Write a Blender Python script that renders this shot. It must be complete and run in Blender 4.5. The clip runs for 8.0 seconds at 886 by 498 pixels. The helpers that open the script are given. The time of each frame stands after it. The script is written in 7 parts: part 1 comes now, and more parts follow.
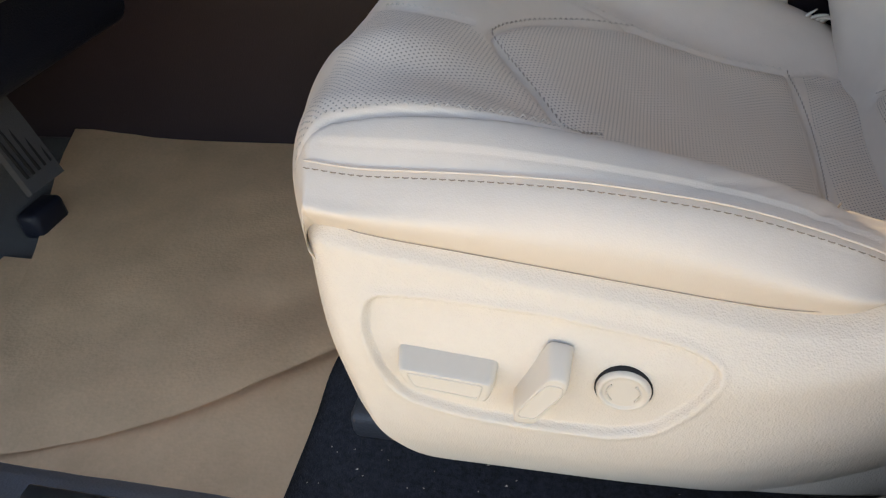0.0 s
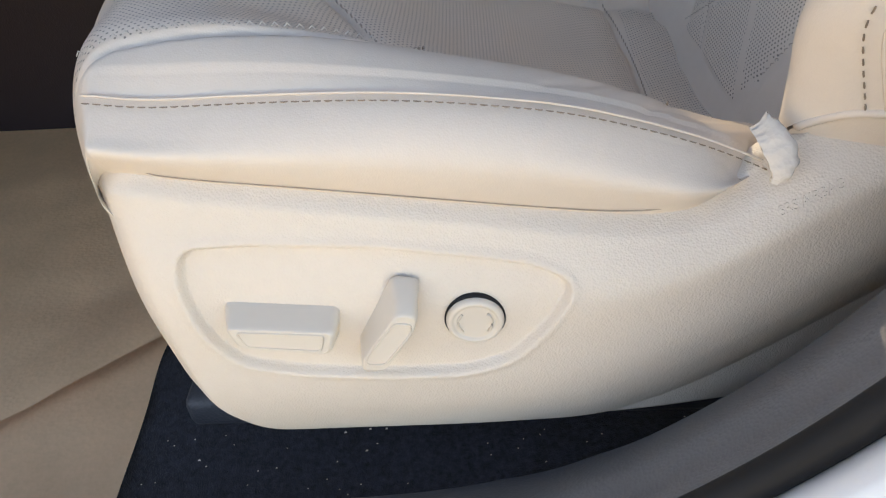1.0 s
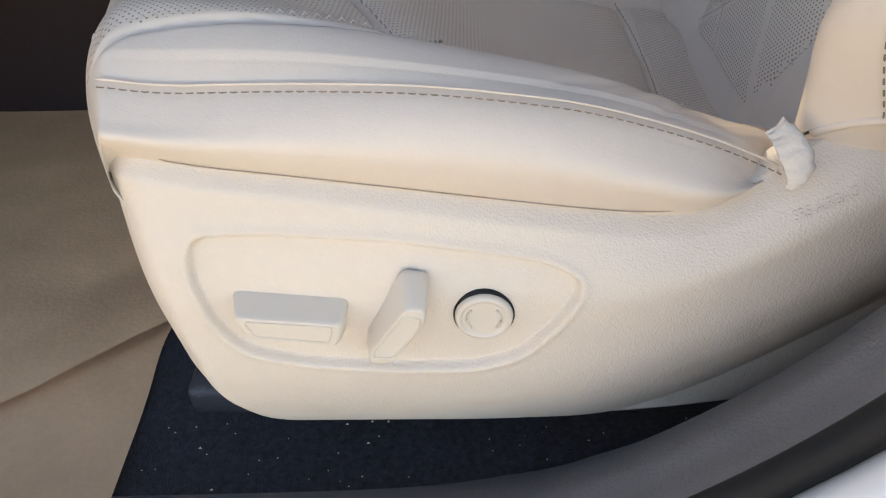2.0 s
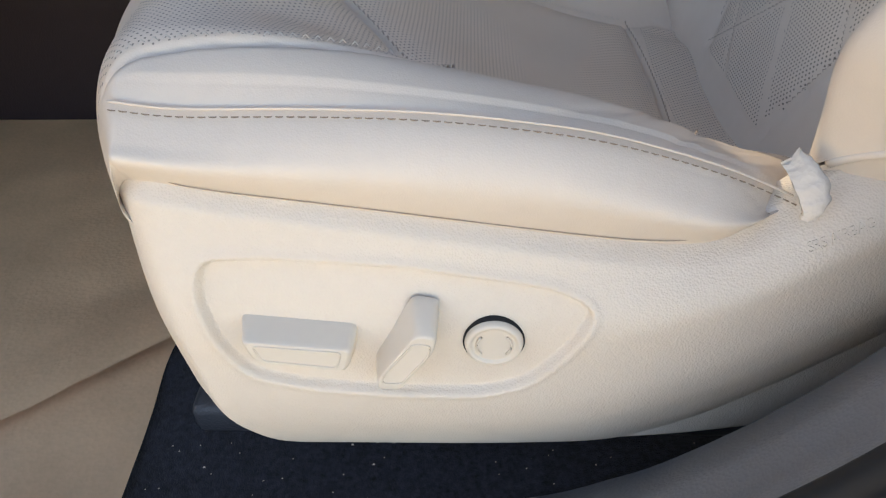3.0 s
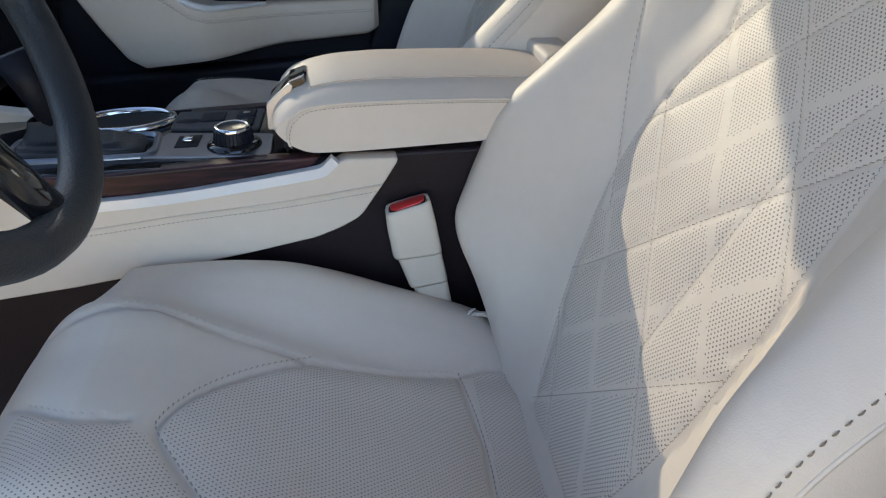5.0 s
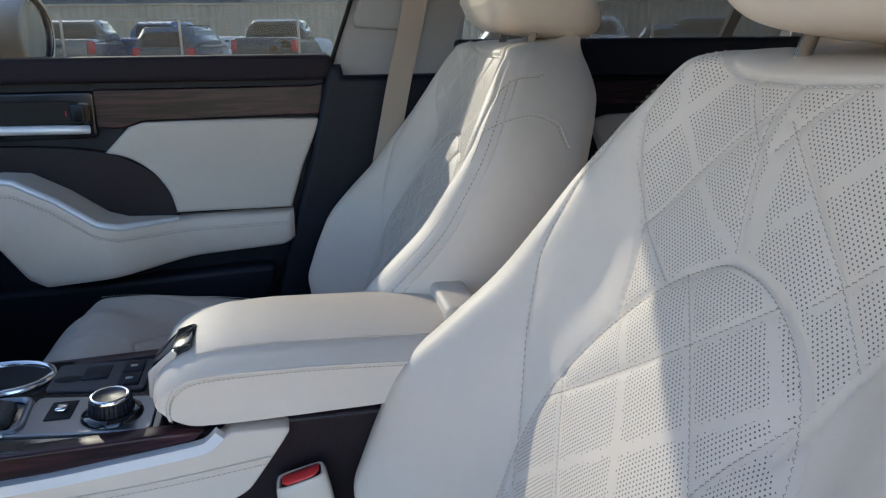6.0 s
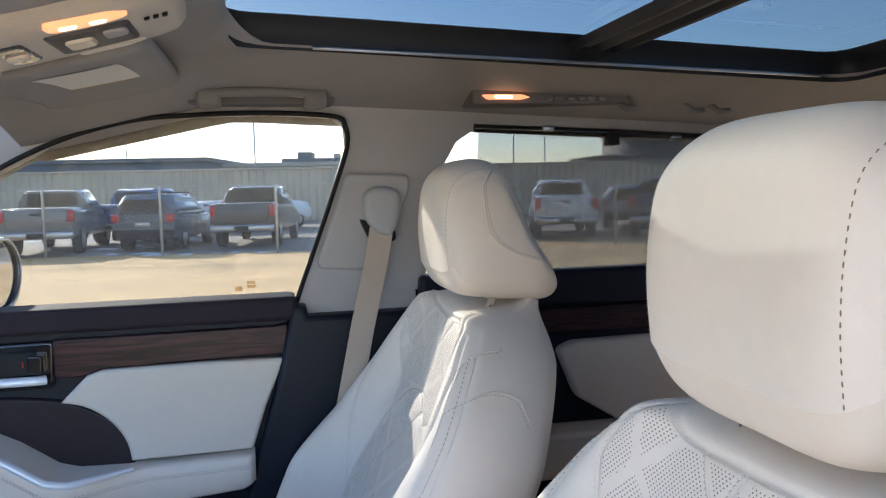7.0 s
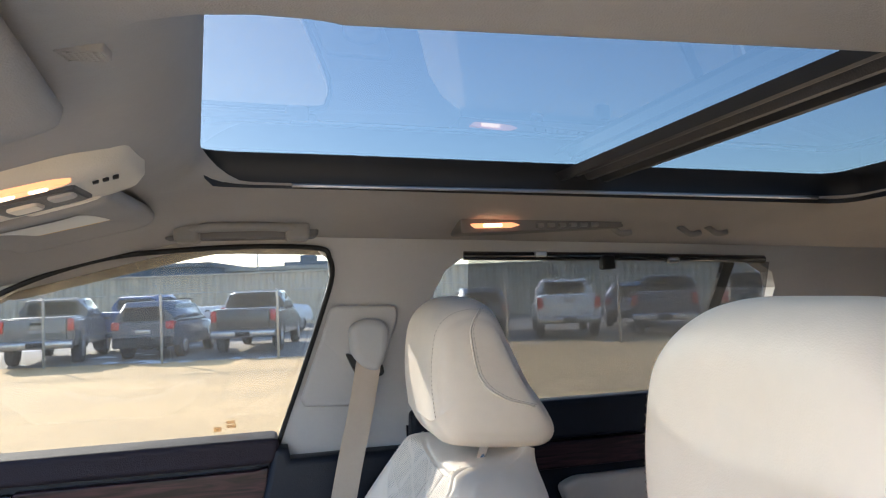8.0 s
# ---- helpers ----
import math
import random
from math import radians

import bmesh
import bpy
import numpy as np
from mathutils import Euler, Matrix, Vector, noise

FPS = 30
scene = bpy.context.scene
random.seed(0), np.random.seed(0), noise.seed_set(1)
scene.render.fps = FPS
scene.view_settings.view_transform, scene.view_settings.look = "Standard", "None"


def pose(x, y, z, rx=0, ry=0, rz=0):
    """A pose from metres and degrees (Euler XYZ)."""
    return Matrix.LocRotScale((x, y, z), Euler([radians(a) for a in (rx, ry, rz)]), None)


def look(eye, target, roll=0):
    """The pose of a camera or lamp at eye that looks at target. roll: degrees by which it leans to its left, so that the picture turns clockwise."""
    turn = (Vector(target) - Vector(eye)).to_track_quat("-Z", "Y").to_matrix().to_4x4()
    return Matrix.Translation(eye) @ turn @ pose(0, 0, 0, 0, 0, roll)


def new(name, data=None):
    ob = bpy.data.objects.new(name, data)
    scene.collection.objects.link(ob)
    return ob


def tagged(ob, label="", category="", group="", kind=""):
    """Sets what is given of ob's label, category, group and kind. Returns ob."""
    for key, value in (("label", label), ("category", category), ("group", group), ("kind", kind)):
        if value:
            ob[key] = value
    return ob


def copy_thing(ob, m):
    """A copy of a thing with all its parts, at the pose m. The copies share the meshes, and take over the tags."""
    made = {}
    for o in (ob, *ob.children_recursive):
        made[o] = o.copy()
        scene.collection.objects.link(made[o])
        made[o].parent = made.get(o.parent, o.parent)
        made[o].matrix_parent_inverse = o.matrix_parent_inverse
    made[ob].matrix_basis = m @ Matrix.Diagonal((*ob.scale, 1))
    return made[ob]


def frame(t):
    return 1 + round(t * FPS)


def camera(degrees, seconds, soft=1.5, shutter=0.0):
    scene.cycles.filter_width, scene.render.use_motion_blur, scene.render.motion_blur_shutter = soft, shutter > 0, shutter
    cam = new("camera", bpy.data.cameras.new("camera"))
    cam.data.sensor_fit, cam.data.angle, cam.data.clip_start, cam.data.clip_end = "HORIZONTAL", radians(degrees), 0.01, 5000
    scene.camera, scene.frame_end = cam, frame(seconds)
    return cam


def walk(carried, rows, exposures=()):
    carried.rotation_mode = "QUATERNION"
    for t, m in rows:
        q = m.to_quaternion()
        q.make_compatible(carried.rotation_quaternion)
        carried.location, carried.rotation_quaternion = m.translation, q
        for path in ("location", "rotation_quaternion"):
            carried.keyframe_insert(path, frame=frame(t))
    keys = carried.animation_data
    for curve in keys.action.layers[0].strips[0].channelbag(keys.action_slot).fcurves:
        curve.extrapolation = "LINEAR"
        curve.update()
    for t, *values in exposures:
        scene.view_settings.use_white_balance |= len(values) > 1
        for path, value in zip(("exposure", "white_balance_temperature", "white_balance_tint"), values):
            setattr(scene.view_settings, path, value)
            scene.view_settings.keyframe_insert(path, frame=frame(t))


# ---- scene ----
cam = camera(62.2, 8.0, soft=1.2)

PATH = [
    (0, (0.0, -1.001, 1.0), (-0.483, 0.516, -0.21), -7.2),
    (0.5, (0.017, -0.99, 0.965), (-0.163, 0.575, -0.267), -5.6),
    (1, (0.005, -0.99, 0.941), (-0.079, 0.568, -0.309), -4.3),
    (2.5, (-0.006, -0.985, 0.942), (-0.085, 0.562, -0.324), -1.9),
    (3, (-0.01, -0.978, 0.949), (-0.086, 0.578, -0.306), -1.7),
    (3.5, (-0.012, -0.969, 0.974), (-0.067, 0.612, -0.25), -1.8),
    (3.9, (-0.007, -0.933, 1.036), (-0.009, 0.649, -0.187), -1.4),
    (4, (-0.009, -0.939, 1.042), (0.018, 0.69, -0.119), -1.1),
    (4.2, (0.002, -0.928, 1.072), (0.052, 0.727, -0.05), -1.3),
    (5.3, (0.07, -0.868, 1.185), (0.365, 0.927, 0.353), -0.5),
    (5.5, (0.085, -0.852, 1.203), (0.414, 0.967, 0.44), -0.3),
    (6, (0.115, -0.813, 1.262), (0.518, 1.062, 0.694), -0.4),
    (6.5, (0.133, -0.793, 1.34), (0.59, 1.121, 0.982), -0.7),
    (7, (0.147, -0.783, 1.428), (0.635, 1.15, 1.265), -1.2),
    (7.5, (0.167, -0.753, 1.479), (0.658, 1.186, 1.471), -1.9),
    (8, (0.189, -0.726, 1.487), (0.679, 1.21, 1.594), -2.3),
]
walk(cam, [(t, look(eye, target, roll)) for t, eye, target, roll in PATH], [(0.0, 2.0, 8000, 20), (0.5, 2.0, 7750, 20), (2.5, 1.95, 7900, 22), (4.2, 2.0, 6800, 15), (5.5, 1.97, 6350, 15), (6.5, 2.22, 5700, 16), (7.0, 2.66, 5750, 18), (8.0, 2.92, 5820, 18)])

# ---- world, sun ----
world = bpy.data.worlds.new("world")
scene.world = world
world.use_nodes = True
SUN_AZ, SUN_EL = 114.0, 22.0      # degrees from +x towards +y, and up
wn = world.node_tree.nodes
sky = wn.new("ShaderNodeTexSky")
sky.sky_type, sky.sun_disc = "NISHITA", False
sky.sun_elevation, sky.sun_rotation = radians(SUN_EL), radians(90 - SUN_AZ)
sky.air_density, sky.dust_density, sky.ozone_density = 1.0, 0.4, 1.0
wn["Background"].inputs[1].default_value = 0.14
world.node_tree.links.new(sky.outputs[0], wn["Background"].inputs[0])
sun_data = bpy.data.lights.new("sun", "SUN")
sun_data.energy, sun_data.angle, sun_data.color = 2.85, radians(0.5), (1.0, 0.91, 0.72)
sun = new("sun", sun_data)
sun_to = Vector((math.cos(radians(SUN_AZ)) * math.cos(radians(SUN_EL)), math.sin(radians(SUN_AZ)) * math.cos(radians(SUN_EL)), math.sin(radians(SUN_EL))))
sun.matrix_world = look(sun_to * 30, (0, 0, 0))

# ---- materials ----
def shader(name, base, rough=0.5, metal=0.0, vary=0.12, scale=8.0, grain=0.0, grain_size=900.0, fine=0.0, coat=0.0, spec=0.5, sheen=0.0, dirt=None):
    """A procedural surface: two scales of tone, and a relief of two scales."""
    m = bpy.data.materials.new(name)
    m.use_nodes = True
    nt = m.node_tree
    N, L = nt.nodes, nt.links
    b = N["Principled BSDF"]
    b.inputs["Roughness"].default_value = rough
    b.inputs["Metallic"].default_value = metal
    b.inputs["Specular IOR Level"].default_value = spec
    b.inputs["Coat Weight"].default_value = coat
    b.inputs["Coat Roughness"].default_value = 0.06
    b.inputs["Sheen Weight"].default_value = sheen
    co = N.new("ShaderNodeTexCoord")
    n1 = N.new("ShaderNodeTexNoise")
    n1.inputs["Scale"].default_value, n1.inputs["Detail"].default_value = scale, 6
    L.new(co.outputs["Object"], n1.inputs["Vector"])
    n2 = N.new("ShaderNodeTexNoise")
    n2.inputs["Scale"].default_value, n2.inputs["Detail"].default_value = scale * 14, 3
    L.new(co.outputs["Object"], n2.inputs["Vector"])
    add = N.new("ShaderNodeMath")
    add.operation = "MULTIPLY_ADD"
    L.new(n2.outputs["Fac"], add.inputs[0])
    add.inputs[1].default_value = 0.35
    L.new(n1.outputs["Fac"], add.inputs[2])
    ramp = N.new("ShaderNodeValToRGB")
    lo = tuple(max(0.0, c * (1 - vary)) for c in base)
    hi = tuple(min(1.0, c * (1 + vary)) for c in base)
    if dirt:
        lo = dirt
    ramp.color_ramp.elements[0].position, ramp.color_ramp.elements[1].position = 0.42, 0.92
    ramp.color_ramp.elements[0].color, ramp.color_ramp.elements[1].color = (*lo, 1), (*hi, 1)
    L.new(add.outputs[0], ramp.inputs[0])
    L.new(ramp.outputs[0], b.inputs["Base Color"])
    rr = N.new("ShaderNodeMapRange")
    rr.inputs["To Min"].default_value, rr.inputs["To Max"].default_value = max(0.02, rough * 0.85), min(1, rough * 1.15)
    L.new(n1.outputs["Fac"], rr.inputs[0])
    L.new(rr.outputs[0], b.inputs["Roughness"])
    if grain > 0:
        v = N.new("ShaderNodeTexVoronoi")
        v.inputs["Scale"].default_value = grain_size
        L.new(co.outputs["Object"], v.inputs["Vector"])
        n3 = N.new("ShaderNodeTexNoise")
        n3.inputs["Scale"].default_value = grain_size * 0.35
        L.new(co.outputs["Object"], n3.inputs["Vector"])
        mix = N.new("ShaderNodeMath")
        mix.operation = "ADD"
        L.new(v.outputs["Distance"], mix.inputs[0])
        L.new(n3.outputs["Fac"], mix.inputs[1])
        bp = N.new("ShaderNodeBump")
        bp.inputs["Strength"].default_value, bp.inputs["Distance"].default_value = grain, 0.0006
        L.new(mix.outputs[0], bp.inputs["Height"])
        L.new(bp.outputs[0], b.inputs["Normal"])
    return m


def perforate(m, pitch=0.0046, hole=0.27, inner=(0.15, 0.132, 0.115, 1)):
    """Rows of small round holes, where the mesh's 'perf' layer allows them; it lays them out by the mesh's UV, in metres."""
    nt = m.node_tree
    N, L = nt.nodes, nt.links
    b = N["Principled BSDF"]
    uv = N.new("ShaderNodeUVMap")
    uv.uv_map = "metres"
    sep = N.new("ShaderNodeSeparateXYZ")
    L.new(uv.outputs[0], sep.inputs[0])

    def mth(op, a, c=None, d=None):
        n = N.new("ShaderNodeMath")
        n.operation = op
        for i, v in enumerate((a, c, d)):
            if v is None:
                continue
            if isinstance(v, (int, float)):
                n.inputs[i].default_value = v
            else:
                L.new(v, n.inputs[i])
        return n.outputs[0]

    gx = mth("MULTIPLY", sep.outputs[0], 1 / pitch)
    gy = mth("MULTIPLY", sep.outputs[1], 1 / (pitch * 0.62))
    row = mth("FLOOR", gy)
    odd = mth("MULTIPLY", mth("MODULO", mth("ABSOLUTE", row), 2.0), 0.5)
    fx = mth("SUBTRACT", mth("FRACT", mth("ADD", gx, odd)), 0.5)
    fy = mth("MULTIPLY", mth("SUBTRACT", mth("FRACT", gy), 0.5), 0.62)
    d = mth("SQRT", mth("ADD", mth("MULTIPLY", fx, fx), mth("MULTIPLY", fy, fy)))
    at = N.new("ShaderNodeAttribute")
    at.attribute_name = "perf"
    inside = mth("MULTIPLY", mth("LESS_THAN", d, hole * 0.72), mth("GREATER_THAN", at.outputs["Fac"], 0.5))
    old = b.inputs["Base Color"].links[0].from_socket
    mx = N.new("ShaderNodeMix")
    mx.data_type = "RGBA"
    L.new(inside, mx.inputs[0])
    L.new(old, mx.inputs[6])
    mx.inputs[7].default_value = inner
    L.new(mx.outputs[2], b.inputs["Base Color"])
    return m


CREAM = (0.68, 0.595, 0.51)
leather = shader("cream_leather", CREAM, 0.58, spec=0.40, vary=0.05, scale=5, grain=0.16, grain_size=900)
leather_perf = perforate(shader("cream_perforated_leather", CREAM, 0.54, spec=0.45, vary=0.05, scale=5, grain=0.14, grain_size=900), 0.0044, 0.235)
leather_perf_fine = perforate(shader("cream_cushion_leather", CREAM, 0.48, spec=0.55, vary=0.05, scale=5, grain=0.14, grain_size=900), 0.0047, 0.21, (0.20, 0.175, 0.15, 1))
cream_plastic = shader("cream_grained_plastic", (0.69, 0.605, 0.51), 0.46, vary=0.04, scale=6, grain=0.50, grain_size=720)
cream_smooth = shader("cream_smooth_plastic", (0.67, 0.60, 0.51), 0.38, vary=0.03, scale=10)
# cream leather with a darker base colour, for the shade on the front door pad
door_pad_shaded = shader("cream_leather_shaded", (0.56, 0.50, 0.435), 0.6, spec=0.35, vary=0.05, scale=6, grain=0.25, grain_size=700)
thread = shader("brown_thread", (0.24, 0.18, 0.13), 0.8)
thread_mid = shader("taupe_thread", (0.34, 0.285, 0.235), 0.75)
thread_quilt = shader("dark_taupe_thread", (0.31, 0.26, 0.215), 0.75)
thread_pale = shader("pale_thread", (0.62, 0.57, 0.5), 0.7)
brown_plastic = shader("dark_brown_plastic", (0.019, 0.0125, 0.016), 0.42, vary=0.15, grain=0.5, grain_size=500, spec=0.25)
black_plastic = shader("black_plastic", (0.008, 0.010, 0.018), 0.45, vary=0.15, grain=0.5, grain_size=500, spec=0.25)
grey_plastic = shader("charcoal_plastic", (0.055, 0.055, 0.06), 0.5, vary=0.1, grain=0.6, grain_size=500)
gloss_black = shader("gloss_black_plastic", (0.010, 0.010, 0.012), 0.08, coat=0.4)
carpet = shader("black_carpet", (0.013, 0.015, 0.022), 0.95, vary=0.9, scale=240, grain=1.0, grain_size=1100, sheen=0.15, spec=0.25)
paper = shader("kraft_paper", (0.70, 0.455, 0.265), 0.75, vary=0.13, scale=11, grain=0.35, grain_size=240)
chrome = shader("satin_chrome", (0.75, 0.76, 0.78), 0.16, 1.0, vary=0.03)
silver = shader("silver_trim", (0.62, 0.63, 0.65), 0.3, 1.0, vary=0.03)
rubber = shader("black_rubber", (0.012, 0.012, 0.013), 0.6, spec=0.25)
red_plastic = shader("red_plastic", (0.72, 0.045, 0.045), 0.35)
headliner = shader("headliner_cloth", (0.31, 0.292, 0.28), 0.95, vary=0.05, scale=12, grain=0.4, grain_size=900)
pillar_trim = shader("pillar_trim", (0.38, 0.37, 0.37), 0.6, vary=0.04, grain=0.4, grain_size=700)
belt_web = shader("beige_webbing", (0.40, 0.33, 0.27), 0.8, vary=0.06, grain=0.5, grain_size=600)
bright_trim = shader("bright_silver_trim", (0.80, 0.81, 0.84), 0.3, 0.25, vary=0.03)
dark_metal = shader("dark_brushed_metal", (0.26, 0.27, 0.30), 0.32, 0.9, vary=0.05)
handle_grey = shader("handle_grey_plastic", (0.20, 0.193, 0.19), 0.55, vary=0.05)
satin_black = shader("satin_black_frame", (0.010, 0.011, 0.014), 0.55)
recess_grey = shader("recess_grey", (0.14, 0.135, 0.135), 0.7, vary=0.06)
sill_grey = shader("sill_grey_plastic", (0.15, 0.15, 0.16), 0.5, vary=0.08, grain=0.5, grain_size=400)
pad_plastic = shader("door_top_plastic", (0.022, 0.016, 0.022), 0.75, vary=0.12, grain=0.6, grain_size=500, spec=0.25)
white_paint = shader("white_car_paint", (0.78, 0.79, 0.80), 0.25, coat=0.6, vary=0.02)
fuzz = shader("white_felt", (0.68, 0.62, 0.55), 0.95, vary=0.08, grain=0.6, grain_size=300)
sand = shader("packed_sand", (0.76, 0.50, 0.225), 0.95, vary=0.22, scale=0.35, grain=0.6, grain_size=30)
lot = shader("slushy_lot", (0.30, 0.265, 0.22), 0.9, vary=0.5, scale=0.25)


def wood_mat():
    m = shader("dark_gloss_wood", (0.05, 0.03, 0.025), 0.3, spec=0.3)
    nt = m.node_tree
    N, L = nt.nodes, nt.links
    co = N.new("ShaderNodeTexCoord")
    mp = N.new("ShaderNodeMapping")
    mp.inputs["Scale"].default_value = (3, 20, 30)
    L.new(co.outputs["Object"], mp.inputs[0])
    w = N.new("ShaderNodeTexNoise")
    w.inputs["Scale"].default_value, w.inputs["Detail"].default_value, w.inputs["Distortion"].default_value = 2.4, 8, 1.6
    L.new(mp.outputs[0], w.inputs["Vector"])
    r = N.new("ShaderNodeValToRGB")
    r.color_ramp.elements[0].position, r.color_ramp.elements[1].position = 0.38, 0.66
    r.color_ramp.elements[0].color, r.color_ramp.elements[1].color = (0.008, 0.004, 0.006, 1), (0.055, 0.020, 0.026, 1)
    L.new(w.outputs["Fac"], r.inputs[0])
    L.new(r.outputs[0], N["Principled BSDF"].inputs["Base Color"])
    return m


wood = wood_mat()


def glass_mat(name, tint, rough=0.0, dust=0.0):
    m = bpy.data.materials.new(name)
    m.use_nodes = True
    nt = m.node_tree
    N, L = nt.nodes, nt.links
    out = N["Material Output"]
    N.remove(N["Principled BSDF"])
    tr = N.new("ShaderNodeBsdfTransparent")
    tr.inputs[0].default_value = (*tint, 1)
    gl = N.new("ShaderNodeBsdfGlossy")
    gl.inputs["Roughness"].default_value = rough
    lw = N.new("ShaderNodeLayerWeight")
    lw.inputs[0].default_value = 0.25
    fr = N.new("ShaderNodeMath")
    fr.operation = "MULTIPLY_ADD"
    L.new(lw.outputs["Facing"], fr.inputs[0])
    fr.inputs[1].default_value, fr.inputs[2].default_value = 0.25, 0.02
    mx = N.new("ShaderNodeMixShader")
    L.new(fr.outputs[0], mx.inputs[0])
    L.new(tr.outputs[0], mx.inputs[1])
    L.new(gl.outputs[0], mx.inputs[2])
    L.new(mx.outputs[0], out.inputs[0])
    if dust:
        # a dry film of road dust, uneven, that scatters the light coming through
        film = N.new("ShaderNodeBsdfTranslucent")
        film.inputs[0].default_value = (0.80, 0.77, 0.72, 1)
        co = N.new("ShaderNodeTexCoord")
        nz = N.new("ShaderNodeTexNoise")
        nz.inputs["Scale"].default_value, nz.inputs["Detail"].default_value = 5, 6
        L.new(co.outputs["Object"], nz.inputs["Vector"])
        rg = N.new("ShaderNodeMapRange")
        rg.inputs["To Min"].default_value, rg.inputs["To Max"].default_value = dust * 0.6, dust * 1.4
        L.new(nz.outputs["Fac"], rg.inputs[0])
        m2 = N.new("ShaderNodeMixShader")
        L.new(rg.outputs[0], m2.inputs[0])
        L.new(mx.outputs[0], m2.inputs[1])
        L.new(film.outputs[0], m2.inputs[2])
        L.new(m2.outputs[0], out.inputs[0])
    return m


window_glass = glass_mat("clear_glass", (0.50, 0.505, 0.485), dust=0.006)
screen_glass = glass_mat("clear_windscreen_glass", (0.52, 0.55, 0.55), dust=0.008)
roof_glass = glass_mat("tinted_roof_glass", (0.070, 0.088, 0.096))
shade_net = glass_mat("dark_sunshade_net", (0.30, 0.31, 0.33), 0.5, 0.02)
car_glass = shader("far_car_glass", (0.02, 0.025, 0.03), 0.08)


def glow(name, colour, power):
    m = bpy.data.materials.new(name)
    m.use_nodes = True
    b = m.node_tree.nodes["Principled BSDF"]
    b.inputs["Base Color"].default_value = (*colour, 1)
    b.inputs["Emission Color"].default_value = (*colour, 1)
    b.inputs["Emission Strength"].default_value = power
    return m


lamp_glow = glow("warm_lamp_lens", (1.0, 0.36, 0.14), 0.20)
bulb_glow = glow("warm_bulb", (1.0, 0.66, 0.34), 0.75)


# ---- mesh helpers ----
def mesh_of(name, verts, faces, smooth=True):
    me = bpy.data.meshes.new(name)
    me.from_pydata([tuple(v) for v in verts], [], faces)
    me.update()
    if smooth:
        me.shade_smooth()
    return me


def part(name, data, material, parent=None, label=""):
    """One mesh object, from a mesh or a bmesh, under a thing or part."""
    if isinstance(data, bmesh.types.BMesh):
        me = bpy.data.meshes.new(name)
        data.to_mesh(me)
        data.free()
    else:
        me = data
    me.materials.append(material)
    ob = new(name, me)
    if parent is not None:
        ob.parent = parent
    return tagged(ob, label)


def empty(name, label, category, group="", at=(0, 0, 0)):
    e = new(name)
    e.empty_display_size = 0.05
    return tagged(e, label, category, group)


def grid(name, fn, nu, nv, smooth=True, close_v=False):
    """A sheet of points fn(i, j) for i in 0..nu, j in 0..nv."""
    verts = [fn(i, j) for i in range(nu + 1) for j in range(nv + 1)]
    w = nv + 1
    faces = [(i * w + j, (i + 1) * w + j, (i + 1) * w + j + 1, i * w + j + 1) for i in range(nu) for j in range(nv)]
    return mesh_of(name, verts, faces, smooth)


def prism(poly, axis, lo, hi, bevel=0.0, segs=3, smooth=True):
    """A plate with outline poly (two coordinates), from lo to hi along axis; its edges rounded."""
    bm = bmesh.new()
    put = {"x": lambda a, b, c: (c, a, b), "y": lambda a, b, c: (a, c, b), "z": lambda a, b, c: (a, b, c)}[axis]
    v0 = [bm.verts.new(put(a, b, lo)) for a, b in poly]
    v1 = [bm.verts.new(put(a, b, hi)) for a, b in poly]
    n = len(poly)
    caps = [bm.faces.new(v0), bm.faces.new(v1[::-1])]
    for i in range(n):
        bm.faces.new((v0[i], v1[i], v1[(i + 1) % n], v0[(i + 1) % n]))
    bmesh.ops.recalc_face_normals(bm, faces=bm.faces)
    if bevel:
        edges = [e for e in bm.edges if len([f for f in e.link_faces if f in caps]) == 1]
        bmesh.ops.bevel(bm, geom=edges, offset=bevel, segments=segs, affect="EDGES", profile=0.5, clamp_overlap=True)
    if smooth:
        for f in bm.faces:
            f.smooth = len(f.verts) <= 4
    return bm


def box(x0, x1, y0, y1, z0, z1, bevel=0.004, segs=2):
    bm = bmesh.new()
    bmesh.ops.create_cube(bm, size=1)
    bmesh.ops.scale(bm, vec=(x1 - x0, y1 - y0, z1 - z0), verts=bm.verts)
    bmesh.ops.translate(bm, vec=((x0 + x1) / 2, (y0 + y1) / 2, (z0 + z1) / 2), verts=bm.verts)
    if bevel:
        bmesh.ops.bevel(bm, geom=bm.edges[:], offset=bevel, segments=segs, affect="EDGES", profile=0.5, clamp_overlap=True)
    for f in bm.faces:
        f.smooth = True
    return bm


def spline(pts, n):
    """n + 1 points of a smooth curve through pts (Catmull-Rom), even by number."""
    p = np.array(pts, float)
    p = np.vstack([2 * p[0] - p[1], p, 2 * p[-1] - p[-2]])
    out = []
    m = len(pts) - 1
    for k in range(n + 1):
        s = k / n * m
        i = min(int(s), m - 1)
        t = s - i
        a, b, c, d = p[i], p[i + 1], p[i + 2], p[i + 3]
        out.append(0.5 * (2 * b + (c - a) * t + (2 * a - 5 * b + 4 * c - d) * t * t + (3 * b - a - 3 * c + d) * t ** 3))
    return np.array(out)


